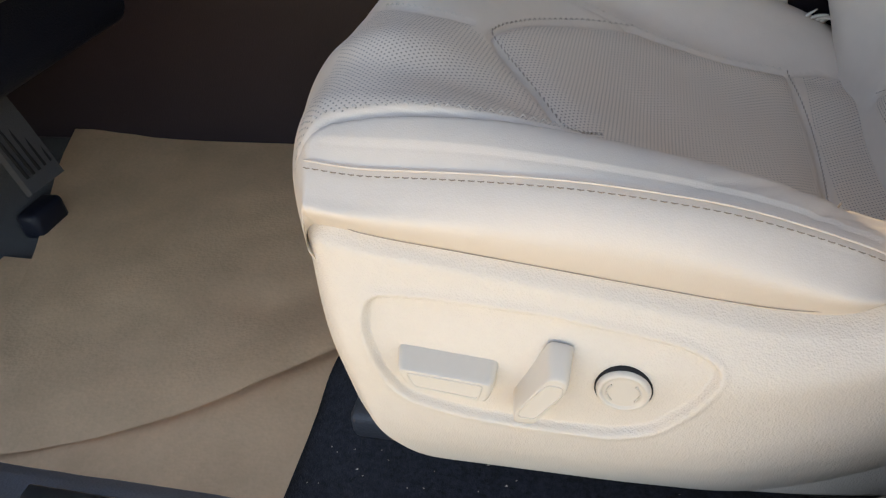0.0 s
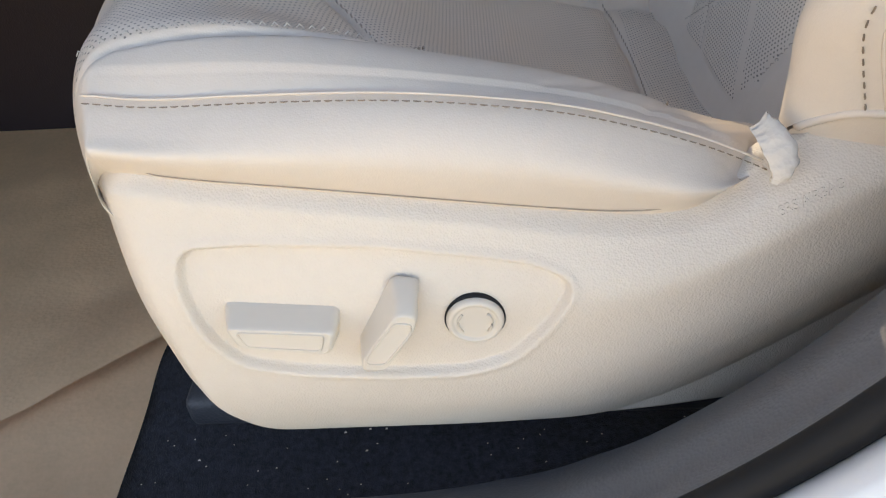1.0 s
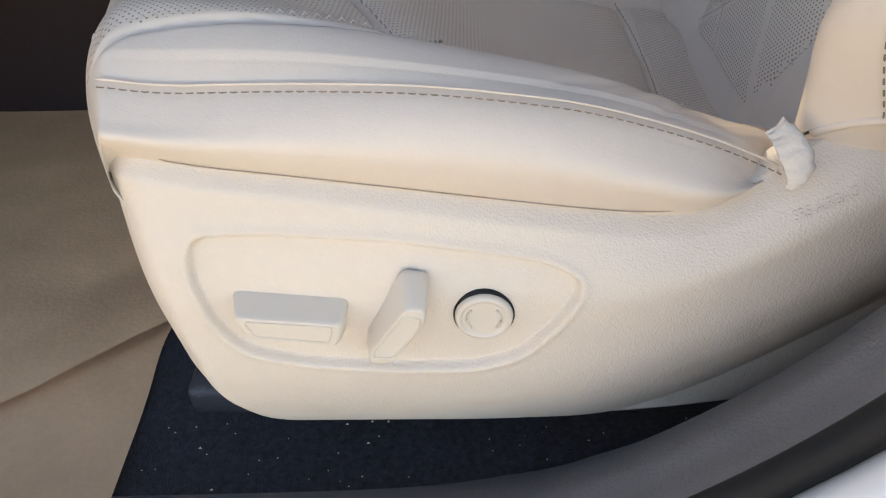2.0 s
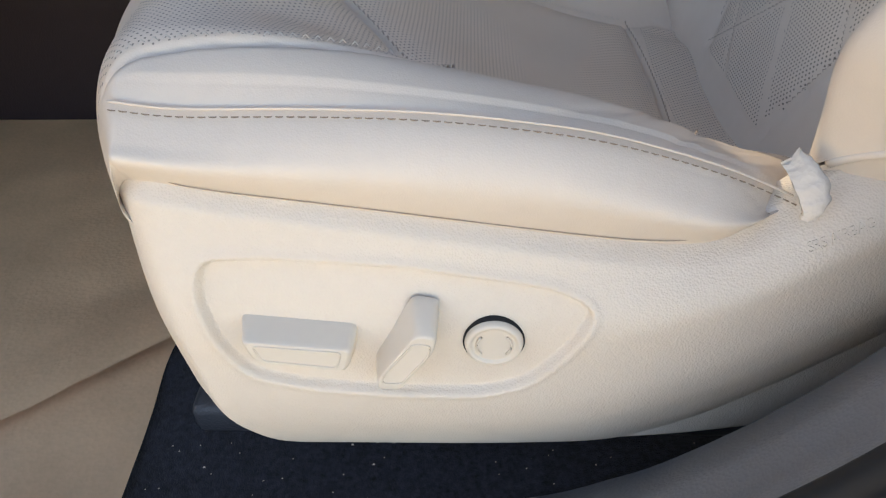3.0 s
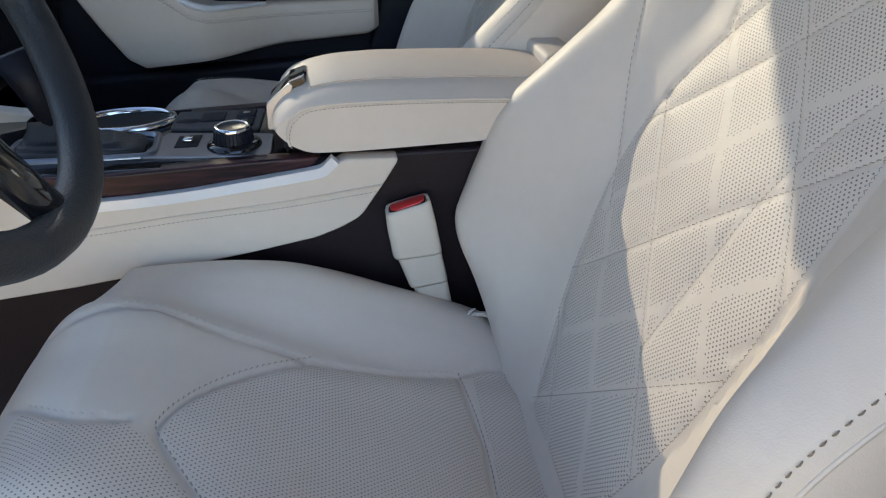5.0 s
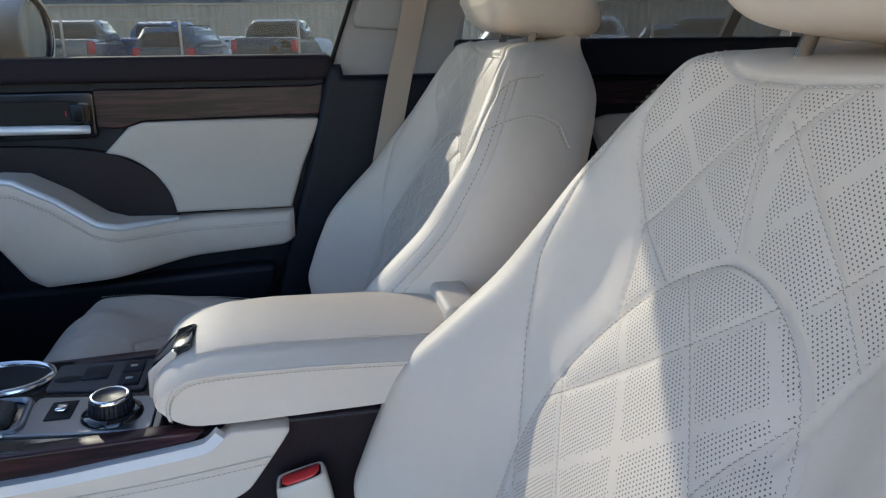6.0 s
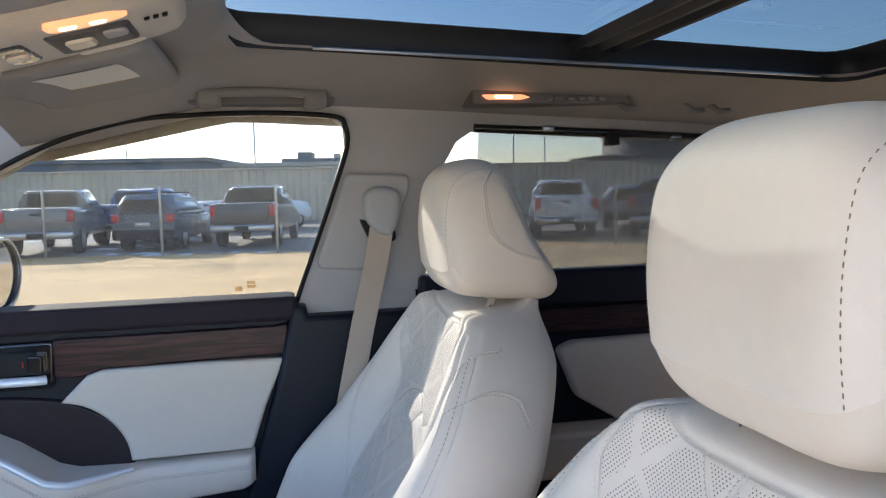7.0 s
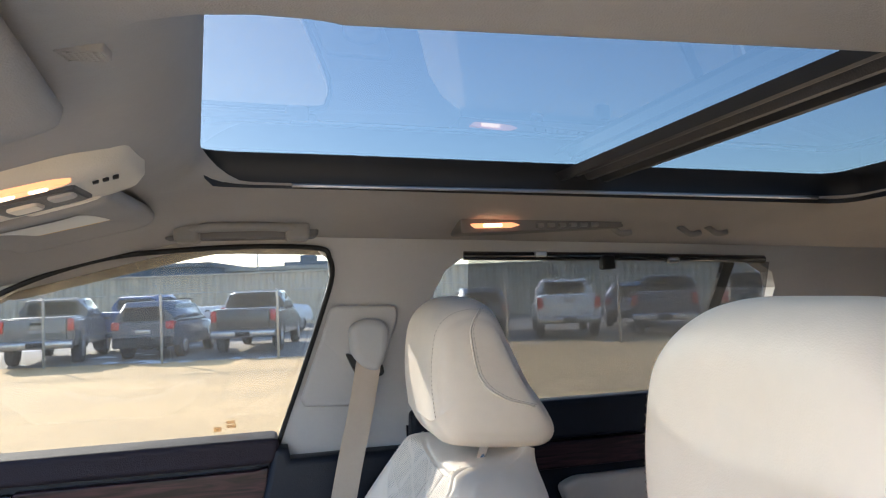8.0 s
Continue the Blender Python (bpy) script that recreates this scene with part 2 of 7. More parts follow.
def tube(pts, r, segs=10, closed=False, flat=1.0, up=(0, 0, 1)):
    """A round (or flattened) bar along pts; r a number or one for each point."""
    P = [Vector(p) for p in pts]
    n = len(P)
    R = r if isinstance(r, (list, tuple, np.ndarray)) else [r] * n
    verts, faces = [], []
    for i in range(n):
        a = P[(i - 1) % n] if closed or i > 0 else P[i]
        b = P[(i + 1) % n] if closed or i < n - 1 else P[i]
        t = (b - a).normalized()
        s = t.cross(Vector(up))
        s = s.normalized() if s.length > 1e-4 else t.cross(Vector((1, 0, 0))).normalized()
        u = s.cross(t).normalized()
        for k in range(segs):
            c = 2 * math.pi * k / segs
            verts.append(P[i] + s * math.cos(c) * R[i] + u * math.sin(c) * R[i] * flat)
    for i in range(n if closed else n - 1):
        for k in range(segs):
            faces.append((i * segs + k, i * segs + (k + 1) % segs, ((i + 1) % n) * segs + (k + 1) % segs, ((i + 1) % n) * segs + k))
    if not closed:
        faces.append(tuple(range(segs))[::-1])
        faces.append(tuple((n - 1) * segs + k for k in range(segs)))
    return mesh_of("tube", verts, faces)


def strip(pts, width, thick, wide):
    """A flat band along pts, its width lying along the direction wide."""
    W = Vector(wide).normalized()
    P = [Vector(p) for p in pts]
    verts, faces = [], []
    for i, p in enumerate(P):
        t = (P[min(i + 1, len(P) - 1)] - P[max(i - 1, 0)]).normalized()
        u = t.cross(W).normalized()
        for a, b in ((-1, -1), (1, -1), (1, 1), (-1, 1)):
            verts.append(p + W * a * width / 2 + u * b * thick / 2)
    for i in range(len(P) - 1):
        for k in range(4):
            faces.append((i * 4 + k, i * 4 + (k + 1) % 4, i * 4 + 4 + (k + 1) % 4, i * 4 + 4 + k))
    faces += [(3, 2, 1, 0), tuple(len(verts) - 4 + k for k in range(4))]
    return mesh_of("strip", verts, faces, False)


def stitches(pts, normals, length=0.0042, gap=0.0028, r=0.0007, lift=0.0006):
    """A row of short threads along a curve."""
    P = [Vector(p) for p in pts]
    N = [Vector(q) for q in normals]
    verts, faces = [], []
    dist = [0.0]
    for i in range(1, len(P)):
        dist.append(dist[-1] + (P[i] - P[i - 1]).length)

    def at(s):
        i = int(np.searchsorted(dist, s, side="right")) - 1
        i = max(0, min(i, len(P) - 2))
        f = (s - dist[i]) / max(1e-9, dist[i + 1] - dist[i])
        return P[i].lerp(P[i + 1], f), N[i].lerp(N[i + 1], f).normalized()

    s = 0.001
    while s + length < dist[-1]:
        a, n = at(s)
        b, n2 = at(s + length)
        t = (b - a).normalized()
        side = t.cross(n).normalized()
        base = len(verts)
        mid = (a + b) / 2 + n * (lift + r)
        for q, hgt, wd in ((a, -0.0004, 0.7), (mid, 0.0, 1.0), (b, -0.0004, 0.7)):
            c = q + n * hgt
            verts += [c + side * r * wd, c + n * r * wd, c - side * r * wd]
        for k in (0, 3):
            faces += [(base + k, base + k + 1, base + k + 4, base + k + 3), (base + k + 1, base + k + 2, base + k + 5, base + k + 4)]
        s += length + gap
    return mesh_of("stitching", verts, faces)


def smoothstep(a, b, x):
    t = min(1.0, max(0.0, (x - a) / (b - a)))
    return t * t * (3 - 2 * t)


def lerp_table(tab, x):
    return float(np.interp(x, [a for a, _ in tab], [b for _, b in tab]))


def soft_table(tab, x):
    """As lerp_table, but with eased corners."""
    return sum(lerp_table(tab, x + d) for d in (-0.02, -0.01, 0, 0.01, 0.02)) / 5


def dist_np(w, h, line):
    """Distances of many points from an open polyline in the plane."""
    best = np.full(w.shape, 1e9)
    for (ax, ay), (bx, by) in zip(line[:-1], line[1:]):
        dx, dy = bx - ax, by - ay
        t = np.clip(((w - ax) * dx + (h - ay) * dy) / (dx * dx + dy * dy + 1e-12), 0, 1)
        best = np.minimum(best, np.hypot(w - ax - t * dx, h - ay - t * dy))
    return best


def inside_np(w, h, poly):
    """Which of many points lie in a closed polygon."""
    ins = np.zeros(w.shape, bool)
    n = len(poly)
    for i in range(n):
        (ax, ay), (bx, by) = poly[i], poly[(i + 1) % n]
        cond = (ay > h) != (by > h)
        ins ^= cond & (w < (bx - ax) * (h - ay) / ((by - ay) + 1e-12) + ax)
    return ins


def sheet(name, P, uv=None, perf=None):
    """A mesh of an array of points (rows, columns, 3), with a UV in metres and a layer for the perforation."""
    nu, nv = P.shape[0], P.shape[1]
    idx = np.arange(nu * nv).reshape(nu, nv)
    faces = np.stack([idx[:-1, :-1], idx[1:, :-1], idx[1:, 1:], idx[:-1, 1:]], -1).reshape(-1, 4)
    me = bpy.data.meshes.new(name)
    me.from_pydata(P.reshape(-1, 3).tolist(), [], faces.tolist())
    me.update()
    me.shade_smooth()
    if uv is not None:
        lay = me.uv_layers.new(name="metres")
        loops = np.empty(len(me.loops), np.int32)
        me.loops.foreach_get("vertex_index", loops)
        lay.data.foreach_set("uv", uv.reshape(-1, 2)[loops].ravel())
    if perf is not None:
        at = me.attributes.new("perf", "FLOAT", "POINT")
        at.data.foreach_set("value", perf.ravel().astype(np.float32))
    return me


def round_poly(poly, r, seg=4):
    """A polygon with its corners rounded."""
    out = []
    n = len(poly)
    for i in range(n):
        p, a, b = (np.array(poly[j], float) for j in (i, i - 1, (i + 1) % n))
        da, db = a - p, b - p
        la, lb = np.linalg.norm(da), np.linalg.norm(db)
        k = min(r, 0.45 * la, 0.45 * lb)
        p0, p1 = p + da / la * k, p + db / lb * k
        for t in np.linspace(0, 1, seg + 1):
            out.append(tuple((1 - t) ** 2 * p0 + 2 * t * (1 - t) * p + t * t * p1))
    return out


# ---- car shell ----
def inset_plate(outer, holes, axis, lo, hi):
    """A plate with rounded openings cut through it, and with walls round them."""
    bm = bmesh.new()
    put = {"x": lambda a, b, c: (c, a, b), "y": lambda a, b, c: (a, c, b), "z": lambda a, b, c: (a, b, c)}[axis]
    edges = []
    for poly in [outer] + holes:
        vs = [bm.verts.new(put(a, b, lo)) for a, b in poly]
        edges += [bm.edges.new((vs[i], vs[(i + 1) % len(vs)])) for i in range(len(vs))]
    bmesh.ops.triangle_fill(bm, use_beauty=True, use_dissolve=False, edges=edges)
    ex = bmesh.ops.extrude_face_region(bm, geom=bm.faces[:])
    vs = [g for g in ex["geom"] if isinstance(g, bmesh.types.BMVert)]
    bmesh.ops.translate(bm, vec=put(0, 0, hi - lo), verts=vs)
    bmesh.ops.recalc_face_normals(bm, faces=bm.faces)
    return bm


def ring_sheet(rings, closed=True):
    """A skin over rings of equal length, one after another."""
    A = np.array(rings, float)
    if closed:
        A = np.concatenate([A, A[:, :1]], 1)
    return sheet("skin", A)


def rounded_rect(x0, x1, y0, y1, r, seg=8):
    out = []
    for cx, cy, a0 in ((x1 - r, y1 - r, 0), (x0 + r, y1 - r, 90), (x0 + r, y0 + r, 180), (x1 - r, y0 + r, 270)):
        for k in range(seg + 1):
            a = radians(a0 + 90 * k / seg)
            out.append((cx + r * math.cos(a), cy + r * math.sin(a)))
    return out


floor = tagged(part("floor", box(-1.6, 2.3, -0.715, 0.72, 0.40, 0.456, 0.0), carpet), "black carpeted car floor with crumbs of dirt", "floor", kind="structure")
rngc = random.Random(5)
cv, cf = [], []
for k in range(80):
    x, y = rngc.uniform(-0.26, 0.24), rngc.uniform(-0.705, -0.60)
    r = rngc.choice([0.0005, 0.0006, 0.0007, 0.0013])
    b = len(cv)
    cv += [(x - r, y - r * 0.6, 0.457), (x + r, y - r * 0.4, 0.457), (x, y + r, 0.457), (x, y, 0.457 + r)]
    cf += [(b, b + 1, b + 3), (b + 1, b + 2, b + 3), (b + 2, b, b + 3)]
tagged(part("floor_crumbs", mesh_of("floor_crumbs", cv, cf, False), fuzz), "pale crumbs scattered over the black carpet", "dirt", kind="stuff")

# roof lining: a vaulted sheet with the roof opening left out
OX0, OX1, OY0, OY1 = 0.142, 1.24, -0.405, 0.400


def roof_z(x, y):
    z = 1.628 + 0.062 * y - (0.015 + 0.035 * y) * max(0.0, x - 0.15)
    z -= min(0.075, 0.22 * max(0.0, 0.10 - x)) - 0.008 * smoothstep(0.42, 0.20, abs(y)) * smoothstep(-0.05, 0.08, x)
    z -= (0.085 * smoothstep(0.44, 0.80, y) + 0.02 * smoothstep(0.40, 0.55, y)) if y > 0 else 0.012 * smoothstep(0.45, 0.75, -y)
    z -= 0.020 * math.exp(-(y / 0.16) ** 2) * smoothstep(0.14, 0.06, x)
    return z


def roof_flat(x, y):
    """The level of the roof's rim, without the crown of the lining."""
    return 1.650 + 0.015 * y - (0.018 + 0.042 * y) * max(0.0, x - 0.15)


outline = rounded_rect(OX0, OX1, OY0, OY1, 0.060, 10)
n_ring = 240


def even(poly, n):
    p = np.array(poly + poly[:1], float)
    d = np.concatenate([[0], np.cumsum(np.linalg.norm(np.diff(p, axis=0), axis=1))])
    s = np.linspace(0, d[-1], n + 1)[:-1]
    return np.stack([np.interp(s, d, p[:, 0]), np.interp(s, d, p[:, 1])], -1)


def skew(p):
    """The front edge of the opening runs a little aslant."""
    return p[0] - 0.078 * p[1] * smoothstep(0.34, 0.16, p[0])


o = even(outline, n_ring)
ctr = np.array([(OX0 + OX1) / 2, 0.0])
outer_r = []
for p in o:
    # out to a rectangle that is the whole roof
    v = p - ctr
    X0, X1, Y0, Y1 = -0.25, 2.25, -0.70, 0.80
    k = min(((X1 - ctr[0]) / v[0] if v[0] > 0 else (X0 - ctr[0]) / v[0]) if abs(v[0]) > 1e-6 else 1e9, (Y1 / v[1] if v[1] > 0 else Y0 / v[1]) if abs(v[1]) > 1e-6 else 1e9)
    outer_r.append(ctr + v * k)
outer_r = np.array(outer_r)
rings = []
# lip: rolls from the glass down into the lining, wider along the front
for f, up in ((0.0, 1.0), (0.06, 0.72), (0.18, 0.42), (0.40, 0.18), (0.70, 0.04), (1.0, 0.0)):
    ring = []
    for p in o:
        out = np.array([p[0] - max(OX0 + 0.060, min(OX1 - 0.060, p[0])), p[1] - max(OY0 + 0.060, min(OY1 - 0.060, p[1]))])
        out = out / (np.linalg.norm(out) + 1e-9)
        front = max(0.0, -out[0]) ** 1.5
        wdt = 0.014 + 0.060 * front
        hgt = 0.005 * (1 - front) + (roof_flat(p[0], p[1]) + 0.0455 - roof_z(p[0], p[1])) * front
        q = p + out * wdt * f
        q = np.array([skew(q), q[1]])
        ring.append((q[0], q[1], roof_z(q[0], q[1]) + hgt * up))
    rings.append(ring)
last = np.array([(r[0], r[1]) for r in rings[-1]])
for f in np.linspace(0, 1, 26)[1:]:
    q = last + (outer_r - last) * f
    rings.append([(a, b, roof_z(a, b)) for a, b in q])
lining = tagged(part("ceiling", ring_sheet(rings), headliner), "beige cloth roof lining with a wide glass roof opening", "ceiling", kind="structure")
# outer roof skin, which keeps the light out
skin = [[(a, max(b, -0.64), roof_flat(a, b) + 0.050 - 0.10 * smoothstep(0.50, 0.85, abs(b)) - 0.20 * max(0.0, 0.05 - a)) for a, b, *_ in r] for r in rings[5:]]
tagged(part("roof_skin", ring_sheet(skin), white_paint), "white painted outer roof of the car", "car roof", kind="structure")
edge_o = even(rounded_rect(OX0 - 0.004, OX1 + 0.004, OY0 - 0.004, OY1 + 0.004, 0.045, 10), n_ring)

# black track and glass of the roof
roof_win = tagged(empty("sunroof", "panoramic glass roof in a black frame with a cross bar", "sunroof"), kind="structure")
inner = even(rounded_rect(OX0 - 0.004, OX1 - 0.035, OY0 - 0.004, OY1 - 0.014, 0.040, 10), n_ring)


def track(pts, dz):
    """A ring of the track; it stays behind the lining along the front and over the open door."""
    ring = []
    for p in pts:
        hide = max(smoothstep(OX0 + 0.008, OX0 - 0.002, p[0]), smoothstep(-0.25, -0.36, p[1]))
        ring.append((skew(p), p[1], roof_flat(p[0], p[1]) + dz * (1 - hide) + 0.0455 * hide))
    return ring


part("track_frame", ring_sheet([track(edge_o, -0.005), track(edge_o, 0.010), track(edge_o, 0.040), track(inner, 0.0445), track(inner, 0.0460)]), satin_black, roof_win, "black sunroof track")
part("edge_trim", tube([(x, OY1 - 0.004, roof_z(x, OY1) + 0.001) for x in np.linspace(OX0 + 0.10, OX1 - 0.06, 40)], 0.0028, 8), silver, roof_win)
for x0, x1 in ((0.090, 0.798), (0.800, 1.28)):
    part("glass_pane", grid("pane", lambda i, j: (x0 + (x1 - x0) * i / 8, -0.43 + 0.86 * j / 8, roof_flat(x0 + (x1 - x0) * i / 8, -0.43 + 0.86 * j / 8) + 0.0470), 8, 8), roof_glass, roof_win, "tinted glass pane").visible_shadow = True
for x0, x1, dz, mt in ((0.670, 0.698, 0.020, satin_black), (0.698, 0.720, 0.028, grey_plastic), (0.720, 0.746, 0.023, grey_plastic), (0.746, 0.776, 0.020, satin_black)):
    part("cross_bar", grid("bar", lambda i, j: (x0 + (x1 - x0) * j / 3, -0.40 + 0.80 * i / 12, roof_flat(x0, -0.40 + 0.80 * i / 12) + dz + (0.012 if j in (0, 3) else 0)), 12, 3, False), mt, roof_win)

# B pillar on the passenger side
# the front window's tip is cut back, out of view, to block sun
WIN_F = [(-0.505, 1.199), (-0.30, 1.201), (0.00, 1.201), (0.218, 1.202), (0.258, 1.313), (0.300, 1.440), (0.322, 1.515), (0.318, 1.552), (0.298, 1.570), (0.18, 1.576), (0.05, 1.572), (-0.074, 1.560), (-0.208, 1.518), (-0.341, 1.449), (-0.47, 1.36)]
WIN_R = [(0.490, 1.232), (0.502, 1.34), (0.520, 1.478), (0.543, 1.522), (0.580, 1.547), (0.90, 1.540), (1.24, 1.520), (1.285, 1.495), (1.300, 1.460), (1.27, 1.232)]


def side_y(x, z):
    """The inner face of the passenger side's body, leaning in towards the roof."""
    return 0.785 - 0.10 * smoothstep(1.20, 1.62, z)


def side_panel(name, outer, holes, mat, lo, hi, label, cat):
    bm = inset_plate(outer, holes, "y", lo, hi)
    bmesh.ops.subdivide_edges(bm, edges=[e for e in bm.edges if e.calc_length() > 0.15], cuts=2)
    for v in bm.verts:
        v.co.y += side_y(v.co.x, v.co.z) - 0.785
    return tagged(part(name, bm, mat), label, cat, kind="structure")


side_panel("wall_passenger_side", [(-0.75, 1.18), (0.235, 1.18), (0.235, 1.165), (0.47, 1.165), (0.47, 1.215), (2.2, 1.215), (2.2, 1.66), (-0.30, 1.66), (-0.75, 1.30)], [WIN_F, WIN_R], pillar_trim, 0.745, 0.784,
           "grey trimmed window frames and pillars of the passenger side", "car side")
seal = [(x, side_y(x, z) - 0.048, z) for x, z in spline(WIN_F[3:] , 80)]
tagged(part("trim", tube(seal, 0.0048, 8), rubber), "black rubber seal round the front window", "seal", kind="structure")
fg = inset_plate([(a, b) for a, b in WIN_F], [], "y", 0.786, 0.790)
for v in fg.verts:
    v.co.y += (side_y(v.co.x, v.co.z) - 0.785)
tagged(part("window_1", fg, window_glass), "clear front passenger window with small printed label", "car window", kind="structure")
wr = inset_plate([(a, b) for a, b in WIN_R], [], "y", 0.786, 0.790)
for v in wr.verts:
    v.co.y += (side_y(v.co.x, v.co.z) - 0.785)
tagged(part("window_2", wr, window_glass), "rear door window of the passenger side", "car window", kind="structure")
# moulded field on the pillar, with the belt guide
pil = tagged(empty("belt_guide", "grey height adjuster holding a beige seat belt on the pillar", "seat belt"))
fld = [(0.318, 1.462), (0.446, 1.458), (0.448, 1.43), (0.405, 1.30), (0.395, 1.262), (0.268, 1.270), (0.262, 1.285), (0.305, 1.41)]
bm = prism(round_poly(fld, 0.014), "y", 0.683, 0.70, 0.006)
for v in bm.verts:
    v.co.y += side_y(v.co.x, v.co.z) - 0.785 + 0.045
part("guide_field", bm, pillar_trim, pil)
slot = prism(round_poly([(0.345, 1.372), (0.372, 1.315), (0.418, 1.328), (0.415, 1.35)], 0.008), "y", 0.668, 0.70, 0.003)
part("belt_slot", slot, rubber, pil)
cap = prism(round_poly([(0.352, 1.425), (0.385, 1.438), (0.428, 1.428), (0.424, 1.37), (0.405, 1.335), (0.378, 1.342), (0.353, 1.37)], 0.02), "y", 0.650, 0.69, 0.014, 5)
part("guide_cover", cap, pillar_trim, pil, "grey rounded belt cover")
part("belt", strip(spline([(0.388, 0.663, 1.358), (0.370, 0.660, 1.27), (0.345, 0.655, 1.17), (0.322, 0.645, 1.07), (0.296, 0.64, 0.95), (0.27, 0.64, 0.80)], 30), 0.047, 0.002, (1, 0, -0.25)), belt_web, pil, "beige seat belt webbing")
# black lower pillar
lp = prism([(0.208, 1.200), (0.236, 1.200), (0.240, 1.178), (0.475, 1.178), (0.50, 0.80), (0.52, 0.46), (0.02, 0.46), (0.10, 0.80), (0.17, 1.03)], "y", 0.700, 0.80, 0.012)
tagged(part("pillar_lower", lp, black_plastic), "black lower pillar trim behind the front door", "pillar", kind="structure")
# A pillar cover
ap = spline([(-0.78, 0.80, 1.16), (-0.62, 0.79, 1.285), (-0.47, 0.775, 1.405), (-0.33, 0.755, 1.50), (-0.20, 0.735, 1.565)], 24)
tagged(part("pillar_front", tube(ap, 0.066, 14, flat=0.6), pillar_trim), "grey front pillar cover", "pillar", kind="structure")
ap2 = [(x, -y, z - 0.055) for x, y, z in ap]
tagged(part("pillar_front", tube(ap2, 0.05, 14, flat=0.6), pillar_trim), "grey front pillar cover of the driver's side", "pillar", kind="structure")

# front passenger door
door = tagged(empty("door_1", "closed front door with cream pads, dark wood strip and chrome lever", "car door"), kind="structure")


def wavy_plate(poly, y0, y1, bevel=0.004, lean=0.0, segs=3):
    bm = prism(poly, "y", y0, y1, bevel, segs)
    for v in bm.verts:
        v.co.y += lean * (v.co.z - 1.1)
    return bm


part("door_base", wavy_plate([(-0.80, 1.186), (0.215, 1.186), (0.205, 1.12), (0.165, 0.98), (0.125, 0.82), (0.05, 0.62), (0.0, 0.47), (-0.80, 0.47)], 0.735, 0.80, 0.012), black_plastic, door, "black moulded door base")
part("upper_pad", wavy_plate(round_poly([(-0.80, 1.220), (0.222, 1.220), (0.212, 1.172), (-0.80, 1.174)], 0.018), 0.700, 0.794, 0.02, 0, 5), pad_plastic, door, "dark purple brown door top pad")
part("wood_strip", wavy_plate(round_poly([(-0.235, 1.160), (0.175, 1.160), (0.200, 1.165), (0.192, 1.103), (-0.15, 1.098), (-0.19, 1.085), (-0.235, 1.088)], 0.006), 0.716, 0.75, 0.006), wood, door, "glossy dark wood strip")
part("handle_bezel", wavy_plate(round_poly([(-0.60, 1.158), (-0.232, 1.158), (-0.236, 1.068), (-0.60, 1.066)], 0.012), 0.720, 0.74, 0.006), gloss_black, door, "black handle bezel")
part("handle_recess", wavy_plate(round_poly([(-0.50, 1.142), (-0.262, 1.140), (-0.256, 1.096), (-0.50, 1.092)], 0.01), 0.716, 0.7225, 0.002), rubber, door)
part("door_lever", tube(spline([(-0.42, 0.704, 1.090), (-0.34, 0.700, 1.0895), (-0.27, 0.704, 1.088), (-0.248, 0.712, 1.087)], 14), [0.0125] * 15, 14, flat=0.7), bright_trim, door, "chrome door lever")
part("lock_button", wavy_plate(round_poly([(-0.276, 1.136), (-0.250, 1.134), (-0.250, 1.100), (-0.276, 1.102)], 0.004), 0.700, 0.722, 0.004), gloss_black, door)
part("lock_mark", wavy_plate([(-0.287, 1.122), (-0.2855, 1.122), (-0.2855, 1.112), (-0.287, 1.112)], 0.7135, 0.7175, 0.0), red_plastic, door)
pad = [(0.190, 1.096), (0.05, 1.098), (-0.150, 1.097), (-0.178, 1.088), (-0.226, 1.040)]
scoop = spline([(-0.226, 1.040), (-0.18, 1.026), (-0.140, 0.995), (-0.115, 0.955), (-0.106, 0.915)], 14).tolist()
part("cream_pad", wavy_plate(pad + scoop[1:] + [(0.122, 0.914), (0.150, 1.0)], 0.708, 0.75, 0.010, 0.0, 4), door_pad_shaded, door, "cream leather door pad")
dark = spline([(-0.62, 1.05), (-0.40, 1.058), (-0.24, 1.044), (-0.17, 1.016), (-0.13, 0.985), (-0.108, 0.95), (-0.102, 0.90)], 20).tolist() + [(-0.23, 0.90), (-0.62, 1.0)]
part("armrest_scoop", wavy_plate(dark, 0.722, 0.75, 0.006), brown_plastic, door, "dark brown scooped armrest back")
# armrest: cream, thick, with a silver edge
ARM_TOP = [(-0.455, 0.985), (-0.440, 1.003), (-0.415, 1.010), (-0.365, 1.006), (-0.30, 0.970), (-0.235, 0.922), (-0.20, 0.911), (-0.10, 0.907), (0.125, 0.910)]
ARM_BOT = [(-0.455, 0.975), (-0.440, 0.945), (-0.40, 0.878), (-0.365, 0.826), (-0.335, 0.808), (-0.20, 0.816), (-0.05, 0.828), (0.10, 0.838), (0.125, 0.850)]


def arm_front(x):
    return 0.598 + 0.082 * smoothstep(-0.24, -0.06, x)


